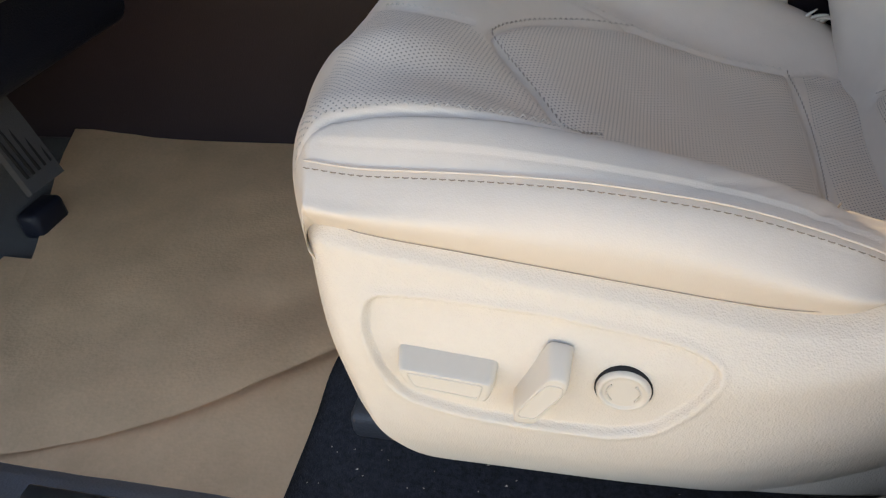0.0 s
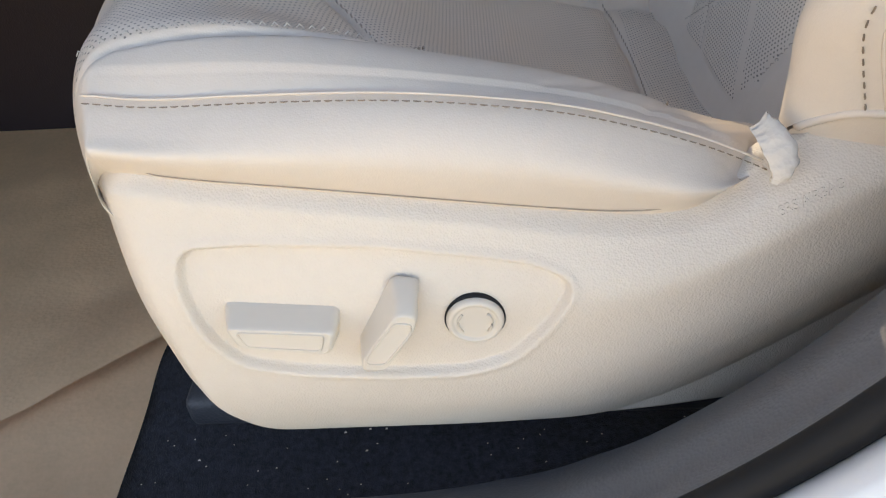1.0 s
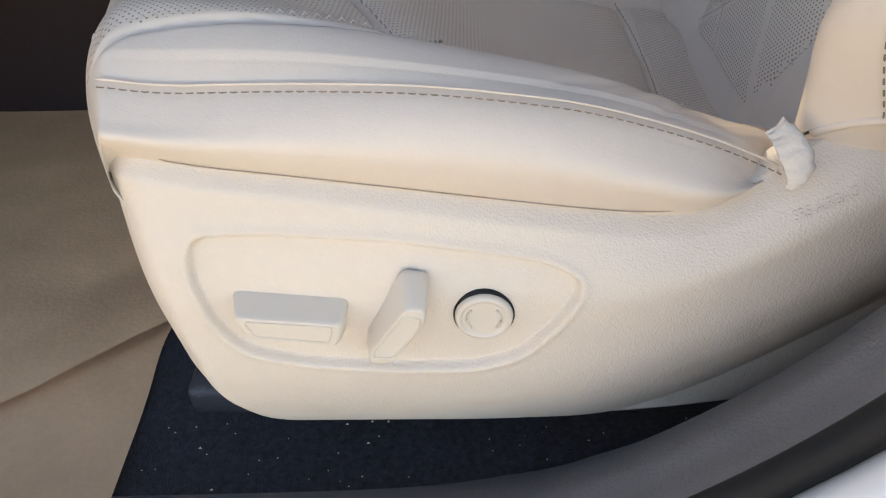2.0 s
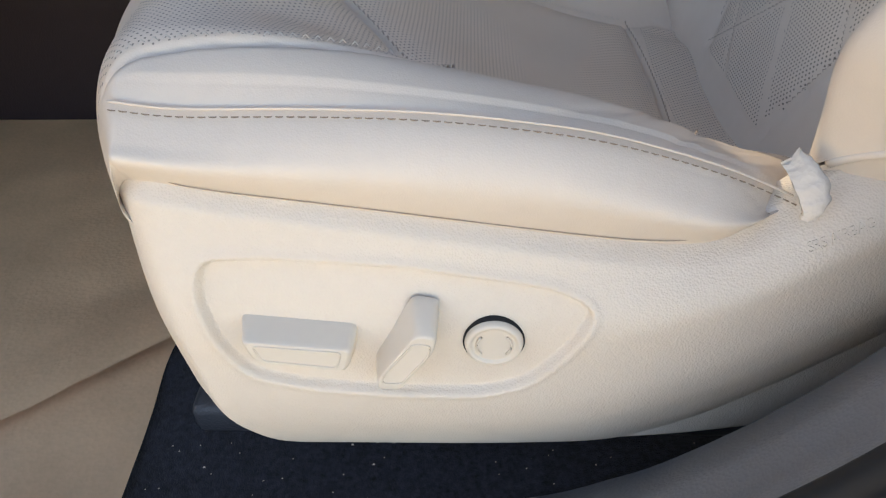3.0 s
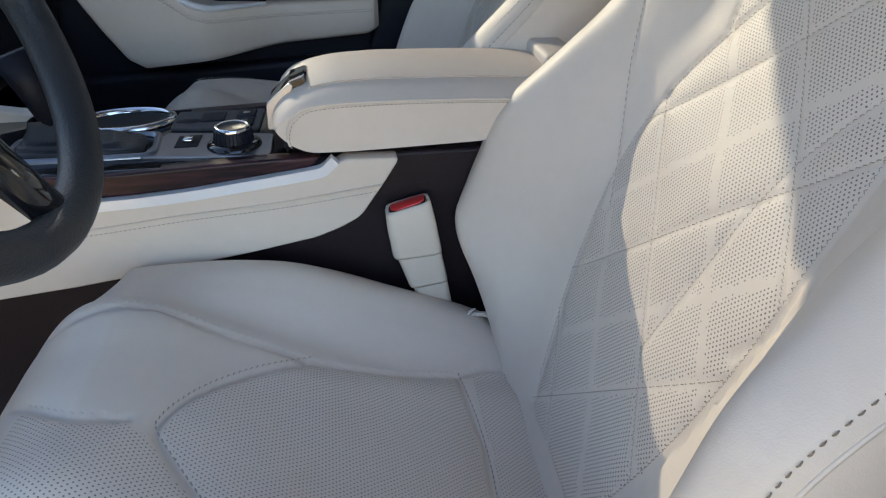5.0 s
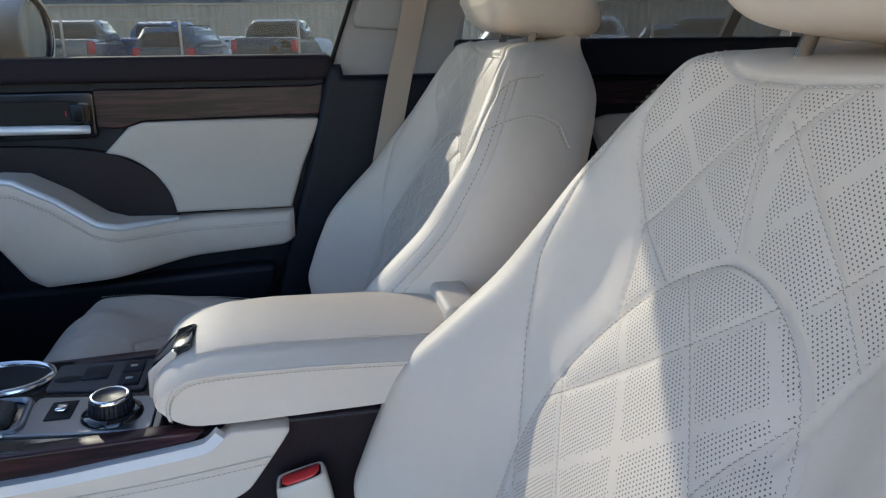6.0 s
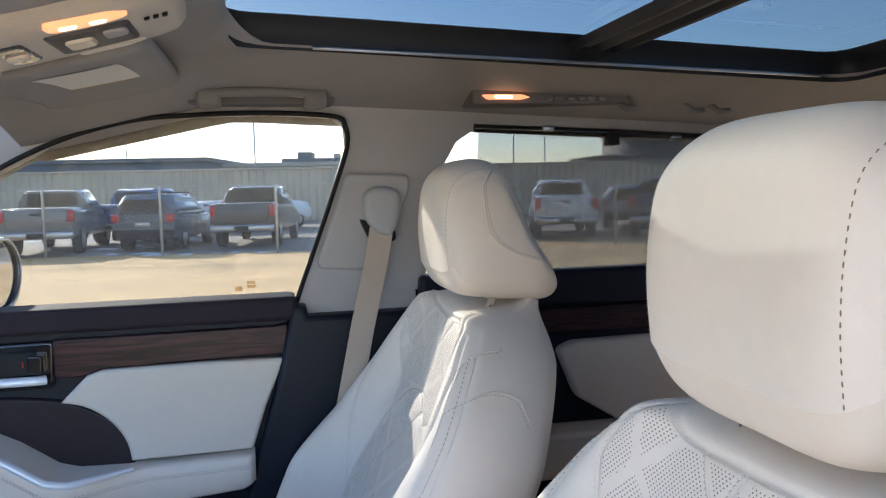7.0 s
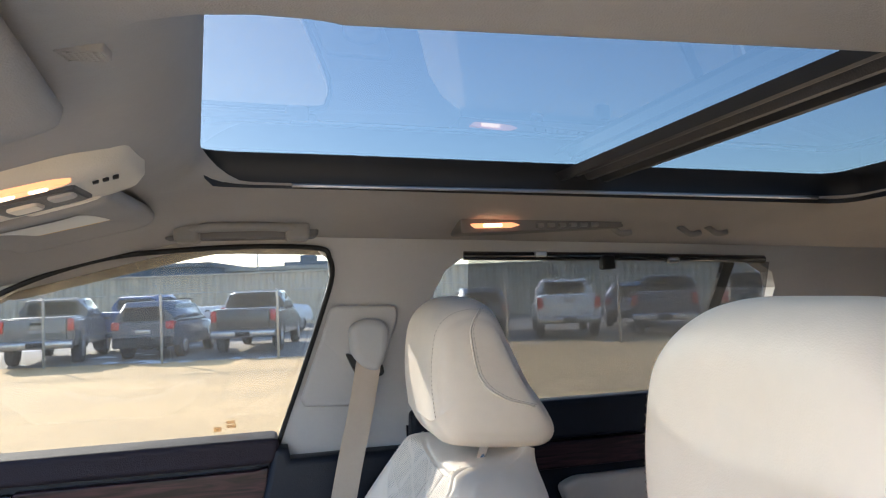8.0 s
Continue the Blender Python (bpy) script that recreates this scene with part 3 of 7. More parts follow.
arm_rows = []
for x in np.concatenate([np.linspace(-0.455, -0.43, 8)[:-1], np.linspace(-0.43, 0.115, 90), np.linspace(0.117, 0.125, 5)]):
    zt, zb, yf = lerp_table(ARM_TOP, x), lerp_table(ARM_BOT, x), arm_front(x)
    d = zt - zb
    yf += 0.05 * smoothstep(-0.43, -0.456, x) + 0.012 * smoothstep(0.114, 0.126, x)
    arm_rows.append(spline([(0.75, zt), (yf + 0.04, zt), (yf + 0.012, zt - 0.001), (yf + 0.003, zt - 0.008 * min(1, d / 0.05)), (yf, zt - 0.25 * d), (yf - 0.001, zt - 0.5 * d), (yf + 0.003, zb + 0.2 * d),
                            (yf + 0.010, zb + 0.004), (yf + 0.03, zb), (0.75, zb)], 40))
arm_rows = [[(x, a, b) for a, b in r] for x, r in zip(np.concatenate([np.linspace(-0.455, -0.43, 8)[:-1], np.linspace(-0.43, 0.115, 90), np.linspace(0.117, 0.125, 5)]), arm_rows)]
armrest = part("armrest", sheet("armrest", np.array(arm_rows)), leather, door, "cream leather armrest")
part("armrest_end", mesh_of("armrest_end", arm_rows[-1], [tuple(range(len(arm_rows[-1])))], False), leather, armrest)
ex = np.linspace(-0.452, -0.100, 60)
part("armrest_edge", tube([(x, arm_front(x) + 0.010 + 0.03 * smoothstep(-0.43, -0.455, x), lerp_table(ARM_TOP, x) + 0.002) for x in ex], [0.0088 - 0.004 * smoothstep(-0.2, -0.1, x) for x in ex], 12, flat=0.75), bright_trim, door, "silver armrest edge")
for dz, mt in ((0.018, thread_mid), (0.023, thread_mid)):
    pts = [Vector((x, arm_front(x) - 0.0012, lerp_table(ARM_TOP, x) - dz)) for x in np.linspace(-0.42, 0.112, 80)]
    part("stitching", stitches(pts, [Vector((0, -1, 0))] * len(pts), lift=0.0008, r=0.0005), mt, door)
part("fold_line", tube([(x, arm_front(x) + 0.0004, lerp_table(ARM_TOP, x) - 0.0205) for x in np.linspace(-0.42, 0.114, 80)], 0.0016, 6), leather, door)
part("map_pocket", wavy_plate(round_poly([(-0.75, 0.76), (0.09, 0.80), (0.05, 0.64), (0.0, 0.52), (-0.75, 0.52)], 0.03), 0.70, 0.745, 0.02, 0, 4), black_plastic, door)
label_tint = glass_mat("faded_label_print", (0.72, 0.50, 0.28), 0.3)
for x0, x1, z0, z1 in ((0.098, 0.112, 1.226, 1.236), (0.122, 0.140, 1.232, 1.238), (0.122, 0.138, 1.240, 1.246)):
    part("window_label", grid("lab", lambda i, j: (x0 + (x1 - x0) * i, 0.7830 - 0.02 * 0, z0 + (z1 - z0) * j), 1, 1, False), label_tint, door, "faded window print")

# rear passenger door
rdoor = tagged(empty("door_2", "closed rear door with black top, cream pad and a drawn sunshade", "car door"), kind="structure")
part("door_base", wavy_plate([(0.47, 1.235), (1.32, 1.235), (1.36, 0.47), (0.52, 0.47)], 0.745, 0.80, 0.012), black_plastic, rdoor)
part("upper_pad", wavy_plate(round_poly([(0.475, 1.246), (1.30, 1.246), (1.30, 1.165), (0.475, 1.165)], 0.012), 0.712, 0.76, 0.012, 0, 4), black_plastic, rdoor, "black rear door top pad")
part("trim_strip", wavy_plate(round_poly([(0.49, 1.158), (1.30, 1.158), (1.30, 1.105), (0.49, 1.100)], 0.006), 0.724, 0.75, 0.006), wood, rdoor, "glossy dark wood strip")
part("cream_pad", wavy_plate(round_poly([(0.785, 1.066), (0.822, 1.082), (1.29, 1.086), (1.28, 0.89), (0.94, 0.888), (0.83, 0.955)], 0.015), 0.712, 0.75, 0.010, 0, 4), leather, rdoor, "cream rear door pad")
part("armrest", wavy_plate(round_poly([(0.60, 0.895), (1.28, 0.885), (1.28, 0.80), (0.66, 0.79)], 0.03), 0.66, 0.75, 0.018, 0, 4), leather, rdoor, "cream rear armrest")
shade = tagged(empty("sunshade", "dark mesh sunshade drawn up over the rear window", "sunshade"))
part("shade_net", grid("net", lambda i, j: (0.583 + (1.235 - 0.583 + 0.02) * i / 6, side_y(0.8, 1.235 + (1.545 - 1.235) * j / 6) - 0.060, 1.235 + (1.546 - 0.03 * i / 6 - 1.235) * j / 6), 6, 6), shade_net, shade, "dark see-through net")
part("top_rail", tube([(0.578, 0.652, 1.549), (0.90, 0.652, 1.538), (1.255, 0.652, 1.522)], 0.009, 10), gloss_black, shade, "black shade rail")
for x, z in ((0.735, 1.549), (1.030, 1.528)):
    part("shade_hook", box(x - 0.012, x + 0.012, 0.636, 0.652, z - 0.007, z + 0.004, 0.003), silver, shade, "bright metal shade hook")
part("pull_tab", box(0.865, 0.893, 0.632, 0.655, 1.512, 1.540, 0.004), rubber, shade)
part("window_divider", strip([(1.205, 0.70, 1.53), (1.165, 0.745, 1.38), (1.12, 0.775, 1.235)], 0.03, 0.012, (1, 0, 0.2)), rubber, shade)

# grab handle, rear lamp, overhead console, visors
gh = empty("grab_handle", "grey folded grab handle over the passenger door", "grab handle")
part("handle_bar", tube(spline([(0.066, 0.600, 1.602), (0.072, 0.590, 1.603), (0.11, 0.585, 1.607), (0.165, 0.585, 1.608), (0.22, 0.585, 1.607), (0.258, 0.590, 1.603), (0.264, 0.608, 1.600)], 36), 0.011, 12, flat=0.8), handle_grey, gh)
for x in (0.052, 0.238):
    part("handle_foot", box(x, x + 0.042, 0.578, 0.640, 1.582, 1.616, 0.008, 3), handle_grey, gh)
part("handle_recess", wavy_plate(round_poly([(0.030, 1.636), (0.300, 1.636), (0.296, 1.588), (0.034, 1.588)], 0.01), 0.608, 0.66, 0.004), recess_grey, gh, "dark recess behind the handle")
rl = empty("reading_lamp", "lit amber reading lamp in the roof lining over the rear seat", "lamp")
part("lamp_lens", wavy_plate(round_poly([(0.562, 1.601), (0.640, 1.602), (0.656, 1.597), (0.640, 1.593), (0.572, 1.593)], 0.003), 0.535, 0.56, 0.004), lamp_glow, rl, "glowing amber lens")
part("lamp_bulb", wavy_plate(round_poly([(0.585, 1.600), (0.620, 1.600), (0.620, 1.594), (0.585, 1.594)], 0.002), 0.532, 0.54, 0.001), bulb_glow, rl)
part("lamp_bezel", wavy_plate(round_poly([(0.545, 1.612), (0.86, 1.606), (0.87, 1.590), (0.545, 1.584)], 0.006), 0.545, 0.62, 0.004), recess_grey, rl)
for k in range(6):
    part("lamp_switch", box(0.690 + 0.022 * k, 0.704 + 0.022 * k, 0.538, 0.56, 1.592, 1.600, 0.002), handle_grey, rl)
hk = empty("coat_hook", "grey coat hook on the roof lining", "coat hook")
part("hook", tube(spline([(0.85, 0.585, 1.604), (0.855, 0.56, 1.588), (0.865, 0.55, 1.578), (0.885, 0.55, 1.580)], 14), 0.006, 10), handle_grey, hk)
for x in (1.0, 1.06):
    h2 = copy_thing(hk, Matrix.Translation((x - 0.85, 0.0, -0.004)))

oc = empty("overhead_console", "beige overhead console with lit map lamps and switches", "overhead console")


def oc_pt(x, y, drop):
    """On the console's underside, which falls towards the windscreen."""
    return Vector((x + 0.002, y - 0.022, 1.615 - 0.26 * (0.08 - x) + 0.02 * y - drop))


oc_poly = round_poly([(-0.26, -0.090), (0.050, -0.082), (0.084, -0.058), (0.084, 0.058), (0.055, 0.075), (-0.26, 0.085)], 0.03, 5)
rr = [[oc_pt(x, y, -0.05) for x, y in oc_poly], [oc_pt(x, y, 0.008) for x, y in oc_poly], [oc_pt(-0.08 + (x + 0.08) * 0.96, y * 0.94, 0.016) for x, y in oc_poly], [oc_pt(-0.08 + (x + 0.08) * 0.5, y * 0.5, 0.020) for x, y in oc_poly], [oc_pt(-0.08, 0, 0.020) for x, y in oc_poly]]
part("console_shell", ring_sheet(rr), shader("overhead_cream_plastic", (0.52, 0.47, 0.40), 0.55, vary=0.04, grain=0.3, grain_size=600), oc, "beige console shell")


def oc_plate(name, poly, d0, d1, mat, label="", inset=0.9):
    bm = bmesh.new()
    cx, cy = np.mean([p[0] for p in poly]), np.mean([p[1] for p in poly])
    sm = round_poly(poly, 0.006)
    r0 = [bm.verts.new(oc_pt(x, y, d0)) for x, y in sm]
    r1 = [bm.verts.new(oc_pt(x, y, d1 - 0.001)) for x, y in sm]
    r2 = [bm.verts.new(oc_pt(cx + (x - cx) * inset, cy + (y - cy) * inset, d1)) for x, y in sm]
    n = len(r0)
    for a, b in ((r0, r1), (r1, r2)):
        for i in range(n):
            bm.faces.new((a[i], b[i], b[(i + 1) % n], a[(i + 1) % n]))
    bm.faces.new(r2)
    for f in bm.faces:
        f.smooth = len(f.verts) == 4
    return part(name, bm, mat, oc, label)


oc_plate("map_lamp", [(-0.022, -0.079), (0.030, -0.075), (0.046, -0.063), (0.020, -0.053), (-0.022, -0.055)], 0.010, 0.021, lamp_glow, "glowing amber map lamp")
for x in (-0.004, 0.020):
    oc_plate("lamp_bulb", [(x - 0.007, -0.070), (x + 0.007, -0.069), (x + 0.007, -0.062), (x - 0.007, -0.063)], 0.018, 0.0225, bulb_glow, "bright bulb")
oc_plate("map_lamp", [(-0.022, 0.066), (0.028, 0.064), (0.046, 0.054), (0.020, 0.046), (-0.022, 0.046)], 0.010, 0.020, cream_smooth)
oc_plate("switch_field", [(-0.030, -0.045), (0.040, -0.040), (0.040, 0.036), (-0.030, 0.040)], 0.012, 0.0215, grey_plastic, "dark switch field")
oc_plate("switch_key", [(-0.018, -0.020), (0.006, -0.018), (0.006, 0.012), (-0.018, 0.014)], 0.016, 0.0245, cream_smooth, "pale rocker switch")
oc_plate("switch_key", [(0.016, -0.030), (0.036, -0.028), (0.036, -0.004), (0.016, -0.002)], 0.016, 0.0240, pillar_trim)
oc_plate("roof_switch", [(-0.072, -0.040), (-0.048, -0.040), (-0.048, 0.034), (-0.072, 0.034)], 0.012, 0.0225, gloss_black, "black sunroof switch")
oc_plate("roof_switch", [(-0.070, -0.010), (-0.050, -0.010), (-0.050, 0.004), (-0.070, 0.004)], 0.016, 0.0255, cream_smooth)
oc_plate("console_flap", [(-0.22, -0.080), (-0.095, -0.078), (-0.095, 0.070), (-0.22, 0.072)], 0.012, 0.0215, pillar_trim, "closed glasses flap", 0.94)
for k in range(3):
    oc_plate("symbol_bar", [(0.052 + 0.008 * k, -0.030), (0.057 + 0.008 * k, -0.030), (0.057 + 0.008 * k, -0.024), (0.052 + 0.008 * k, -0.024)], 0.016, 0.0195, rubber)
mg = empty("microphone_grille", "small beige microphone grille in the roof lining", "grille")
gx, gy, gw, gl = 0.108, -0.336, 0.0112, 0.0135
rr = round_poly([(gx - gw, gy - gl), (gx + gw, gy - gl), (gx + gw, gy + gl), (gx - gw, gy + gl)], 0.003)


def gr_ring(k, d):
    return [(gx + (x - gx) * k, gy + (y - gy) * k, roof_z(gx + (x - gx) * k, gy + (y - gy) * k) - d) for x, y in rr]


part("grille_frame", ring_sheet([gr_ring(1.0, -0.004), gr_ring(1.0, 0.0003), gr_ring(0.94, 0.0010), gr_ring(0.86, 0.0009), gr_ring(0.84, 0.0004)]), headliner, mg)
part("grille_back", ring_sheet([gr_ring(0.86, 0.0003), gr_ring(0.0, 0.0003)]), grey_plastic, mg)
for s in (-1, 1):
    for k in range(-5, 6):
        pts = []
        for f in np.linspace(-1, 1, 25):
            x, y = gx + gw * 0.85 * f, gy + k * 0.0043 + s * gw * 0.62 * f
            if abs(y - gy) < gl * 0.85:
                pts.append((x, y, roof_z(x, y) - 0.0006))
        if len(pts) > 2:
            part("grille_bar", tube(pts, 0.0008, 5), headliner, mg)


def visor(name, y0, y1, x0, x1, label, group, slant=0.0):
    vz = empty(name, label, "sun visor", group)
    poly = round_poly([(x0, y0), (x1 + slant * (y1 - y0), y0), (x1, y1), (x0, y1)], 0.03, 5)
    cx, cy = (x0 + x1) / 2, (y0 + y1) / 2

    def lvl(k, d):
        return [(cx + (x - cx) * k, cy + (y - cy) * k, roof_z(cx + (x - cx) * k, cy + (y - cy) * k) - d) for x, y in poly]

    part("visor_pad", ring_sheet([lvl(0.96, 0.004), lvl(1.0, 0.012), lvl(0.985, 0.020), lvl(0.93, 0.023), lvl(0.4, 0.024), lvl(0.0, 0.024)]), headliner, vz)
    return vz


v1 = visor("sun_visor", 0.120, 0.500, -0.165, 0.036, "beige cloth sun visor folded up, with a white label", "sun visors")
part("visor_label", grid("lab", lambda i, j: (-0.105 + 0.095 * i / 4, 0.19 + 0.20 * j / 4, roof_z(-0.105 + 0.095 * i / 4, 0.19 + 0.20 * j / 4) - 0.0255), 4, 4), shader("white_label", (0.74, 0.72, 0.66), 0.6, vary=0.03), v1, "white printed warning label")
part("label_stripe", grid("lab", lambda i, j: (-0.105 + 0.095 * i / 4, 0.392 + 0.022 * j / 2, roof_z(-0.105 + 0.095 * i / 4, 0.4) - 0.0258), 4, 2), shader("amber_label", (0.75, 0.48, 0.12), 0.6, vary=0.03), v1)
v2 = visor("sun_visor", -0.60, -0.235, -0.15, 0.078, "beige cloth sun visor folded up, with an amber label", "sun visors", 0.13)
part("visor_label", grid("lab", lambda i, j: (-0.06 + 0.075 * i / 4, -0.36 + 0.07 * j / 4, roof_z(-0.06 + 0.075 * i / 4, -0.36 + 0.07 * j / 4) - 0.0255), 4, 4), shader("amber_label", (0.75, 0.48, 0.12), 0.6, vary=0.03), v2, "amber warning label")

# outside mirror of the passenger side
mir = empty("side_mirror", "white door mirror outside the passenger window", "mirror")
part("mirror_shell", ring_sheet([[(x, 1.0 + 0.12 * math.cos(a) * k, 1.262 + 0.082 * math.sin(a) * k) for a in np.linspace(0, 2 * math.pi, 33)[:-1]] for x, k in ((-0.395, 0.90), (-0.39, 0.97), (-0.40, 1.0), (-0.44, 1.0), (-0.50, 0.86), (-0.54, 0.5), (-0.55, 0.0))]), white_paint, mir, "white mirror shell")
part("mirror_rim", tube([(-0.394, 1.0 + 0.112 * math.cos(a), 1.262 + 0.075 * math.sin(a)) for a in np.linspace(0, 2 * math.pi, 33)[:-1]], 0.0025, 8, closed=True), gloss_black, mir)
mm = bpy.data.materials.new("mirror_glass")
mm.use_nodes = True
mm.node_tree.nodes["Principled BSDF"].inputs["Metallic"].default_value = 1
mm.node_tree.nodes["Principled BSDF"].inputs["Roughness"].default_value = 0.02
part("mirror_glass", mesh_of("mirror_glass", [(-0.400, 1.0 + 0.110 * math.cos(a), 1.262 + 0.074 * math.sin(a)) for a in np.linspace(0, 2 * math.pi, 33)[:-1]], [tuple(range(32))]), mm, mir, "mirror glass")
part("mirror_foot", box(-0.52, -0.44, 0.80, 0.92, 1.195, 1.225, 0.01), gloss_black, mir)

# driver's side: sill, lower pillar, seal and painted body
SILL = spline([(-1.2, -0.712, 0.470), (-0.6, -0.712, 0.470), (-0.2, -0.714, 0.476), (0.0, -0.716, 0.488), (0.078, -0.718, 0.520), (0.120, -0.720, 0.553), (0.164, -0.721, 0.598), (0.200, -0.722, 0.645), (0.226, -0.723, 0.690), (0.265, -0.728, 0.79), (0.31, -0.735, 1.0), (0.37, -0.735, 1.2), (0.43, -0.715, 1.42), (0.47, -0.67, 1.58)], 90)


def sill_skin(offs):
    """A band beside the sill line: (outboard, towards the car's rear and below) offsets."""
    rows = []
    for i, p in enumerate(SILL):
        t = SILL[min(i + 1, len(SILL) - 1)] - SILL[max(i - 1, 0)]
        t = t / np.linalg.norm(t)
        nrm = np.array([t[2], 0, -t[0]])          # to the rear, and down under the sill
        rows.append([p + np.array([0, -a, 0]) + nrm * b for a, b in offs])
    return sheet("sill", np.array(rows))


tagged(part("sill_trim", sill_skin([(-0.05, 0.035), (-0.012, 0.004), (-0.004, 0.0), (0.004, -0.002), (0.02, -0.006), (0.038, -0.018), (0.042, -0.016), (0.045, 0.0)]), sill_grey), "charcoal sill and lower pillar trim of the driver's door", "sill", kind="structure")
tagged(part("trim", tube([p + np.array([0.0, -0.052, 0]) - 0.022 * np.array([(SILL[min(i + 1, 90)] - SILL[max(i - 1, 0)])[2], 0, -(SILL[min(i + 1, 90)] - SILL[max(i - 1, 0)])[0]]) / np.linalg.norm(SILL[min(i + 1, 90)] - SILL[max(i - 1, 0)]) for i, p in enumerate(SILL)], 0.010, 12), rubber), "black rubber door seal", "seal", kind="structure")
tagged(part("body_side", sill_skin([(0.046, 0.0), (0.060, -0.016), (0.074, -0.026), (0.088, -0.024), (0.10, -0.004), (0.115, 0.10), (0.125, 0.40)]), white_paint), "white painted body round the driver's door opening", "car body", kind="structure")
tagged(part("pillar_driver", sill_skin([(-0.05, 0.035), (-0.05, 0.20), (0.0, 0.24), (0.06, 0.22)]), grey_plastic), "charcoal inside of the driver's door pillar", "pillar", kind="structure")
tagged(part("sill_step", box(-1.2, 0.05, -0.775, -0.712, 0.40, 0.452, 0.004), grey_plastic), "charcoal door sill", "sill", kind="structure")
sp = empty("scuff_plate", "silver scuff plate on the driver's door sill", "scuff plate")
part("plate", box(-0.50, -0.30, -0.752, -0.717, 0.4745, 0.4785, 0.0018), silver, sp)
sj = [(0.083, -0.700, 0.494), (0.083, -0.716, 0.500), (0.083, -0.742, 0.490), (0.083, -0.77, 0.474)]
tagged(part("sill_joint", tube(sj, 0.0012, 6), rubber), "joint between sill and pillar trim", "trim", kind="structure")

# what closes the car: dashboard, windscreen, rear
tagged(part("dashboard", prism(round_poly([(-0.72, 0.80), (-0.52, 0.82), (-0.50, 0.98), (-0.62, 1.08), (-1.15, 1.12), (-1.5, 1.05), (-1.5, 0.5), (-1.2, 0.46), (-1.05, 0.62), (-0.72, 0.66)], 0.04), "y", -0.72, 0.72, 0.01), black_plastic), "black dashboard", "dashboard", kind="structure")
ws = grid("ws", lambda i, j: (-1.25 + 1.02 * i / 8, -0.70 + 1.40 * j / 8, 1.06 + 0.505 * i / 8 + 0.05 * (-0.7 + 1.4 * j / 8) * i / 8), 8, 8)
# unseen wall, added to stop sun from reaching the front of the driver's cushion
tagged(part("wall_cowl", prism([(-1.5, 0.46), (-0.60, 0.46), (-0.60, 1.24), (-0.505, 1.40), (-0.60, 1.46), (-0.80, 1.38), (-1.25, 1.12), (-1.5, 1.0)], "y", 0.70, 0.76, 0.01), black_plastic), "unseen black wall added beside the windscreen to keep sun off the cushion", "car side", kind="structure")
tagged(part("windscreen", ws, screen_glass), "clear windscreen", "windscreen", kind="structure")
# unseen tinted panes, added to keep sky light off the rear lining
tint = glass_mat("dark_tinted_glass", (0.10, 0.11, 0.11))
tagged(part("window_rear", box(2.235, 2.245, -0.75, 0.78, 1.10, 1.66, 0.0), tint), "dark tinted tailgate window", "car window", kind="structure")
tagged(part("window_driver_rear", box(0.62, 2.24, -0.785, -0.778, 1.16, 1.62, 0.0), tint), "dark tinted rear side window of the driver's side", "car window", kind="structure")
tagged(part("wall_rear", box(2.22, 2.28, -0.75, 0.78, 0.40, 1.12, 0.01), black_plastic), "black tailgate trim", "car rear", kind="structure")
tagged(part("wall_driver_rear", prism([(0.55, 0.46), (2.25, 0.46), (2.25, 1.20), (0.55, 1.18)], "y", -0.80, -0.745, 0.01), black_plastic), "black rear side trim of the driver's side", "car side", kind="structure")
rb = empty("rear_seat", "cream leather rear seat bench behind the front seats", "car seat")
part("bench", box(0.98, 1.46, -0.62, 0.64, 0.58, 0.78, 0.05, 4), leather, rb)
part("bench_base", box(1.02, 1.50, -0.60, 0.62, 0.456, 0.60, 0.01), black_plastic, rb)
for y0 in (-0.61, 0.02):
    part("backrest", prism(round_poly([(1.36, 0.74), (1.46, 0.74), (1.62, 1.22), (1.58, 1.27), (1.50, 1.24)], 0.03), "y", y0, y0 + 0.60, 0.03, 4), leather, rb)
for yh in (-0.36, 0.36):
    part("headrest", box(1.52, 1.62, yh - 0.13, yh + 0.13, 1.28, 1.44, 0.04, 4), leather, rb)


# ---- centre console ----
con = empty("center_console", "centre console with cream padded sides, dark wood and cream armrest lid", "console")
part("console_base", prism(round_poly([(-1.05, 0.457), (0.42, 0.457), (0.42, 0.80), (0.30, 0.865), (0.10, 0.865), (-0.60, 0.84), (-0.95, 0.80)], 0.01), "y", -0.088, 0.10, 0.006), brown_plastic, con, "dark brown console base")
PADB = [(0.103, 0.866), (0.086, 0.840), (0.055, 0.797), (0.030, 0.784), (0.002, 0.774), (-0.076, 0.760), (-0.184, 0.744), (-0.274, 0.732), (-0.37, 0.722), (-0.405, 0.735), (-0.440, 0.770), (-0.47, 0.81), (-0.52, 0.86)]
PADT = [(-0.50, 0.90), (-0.34, 0.872), (-0.305, 0.852), (-0.262, 0.828), (-0.206, 0.827), (-0.136, 0.832), (-0.08, 0.838), (-0.019, 0.846), (0.018, 0.851), (0.038, 0.868)]


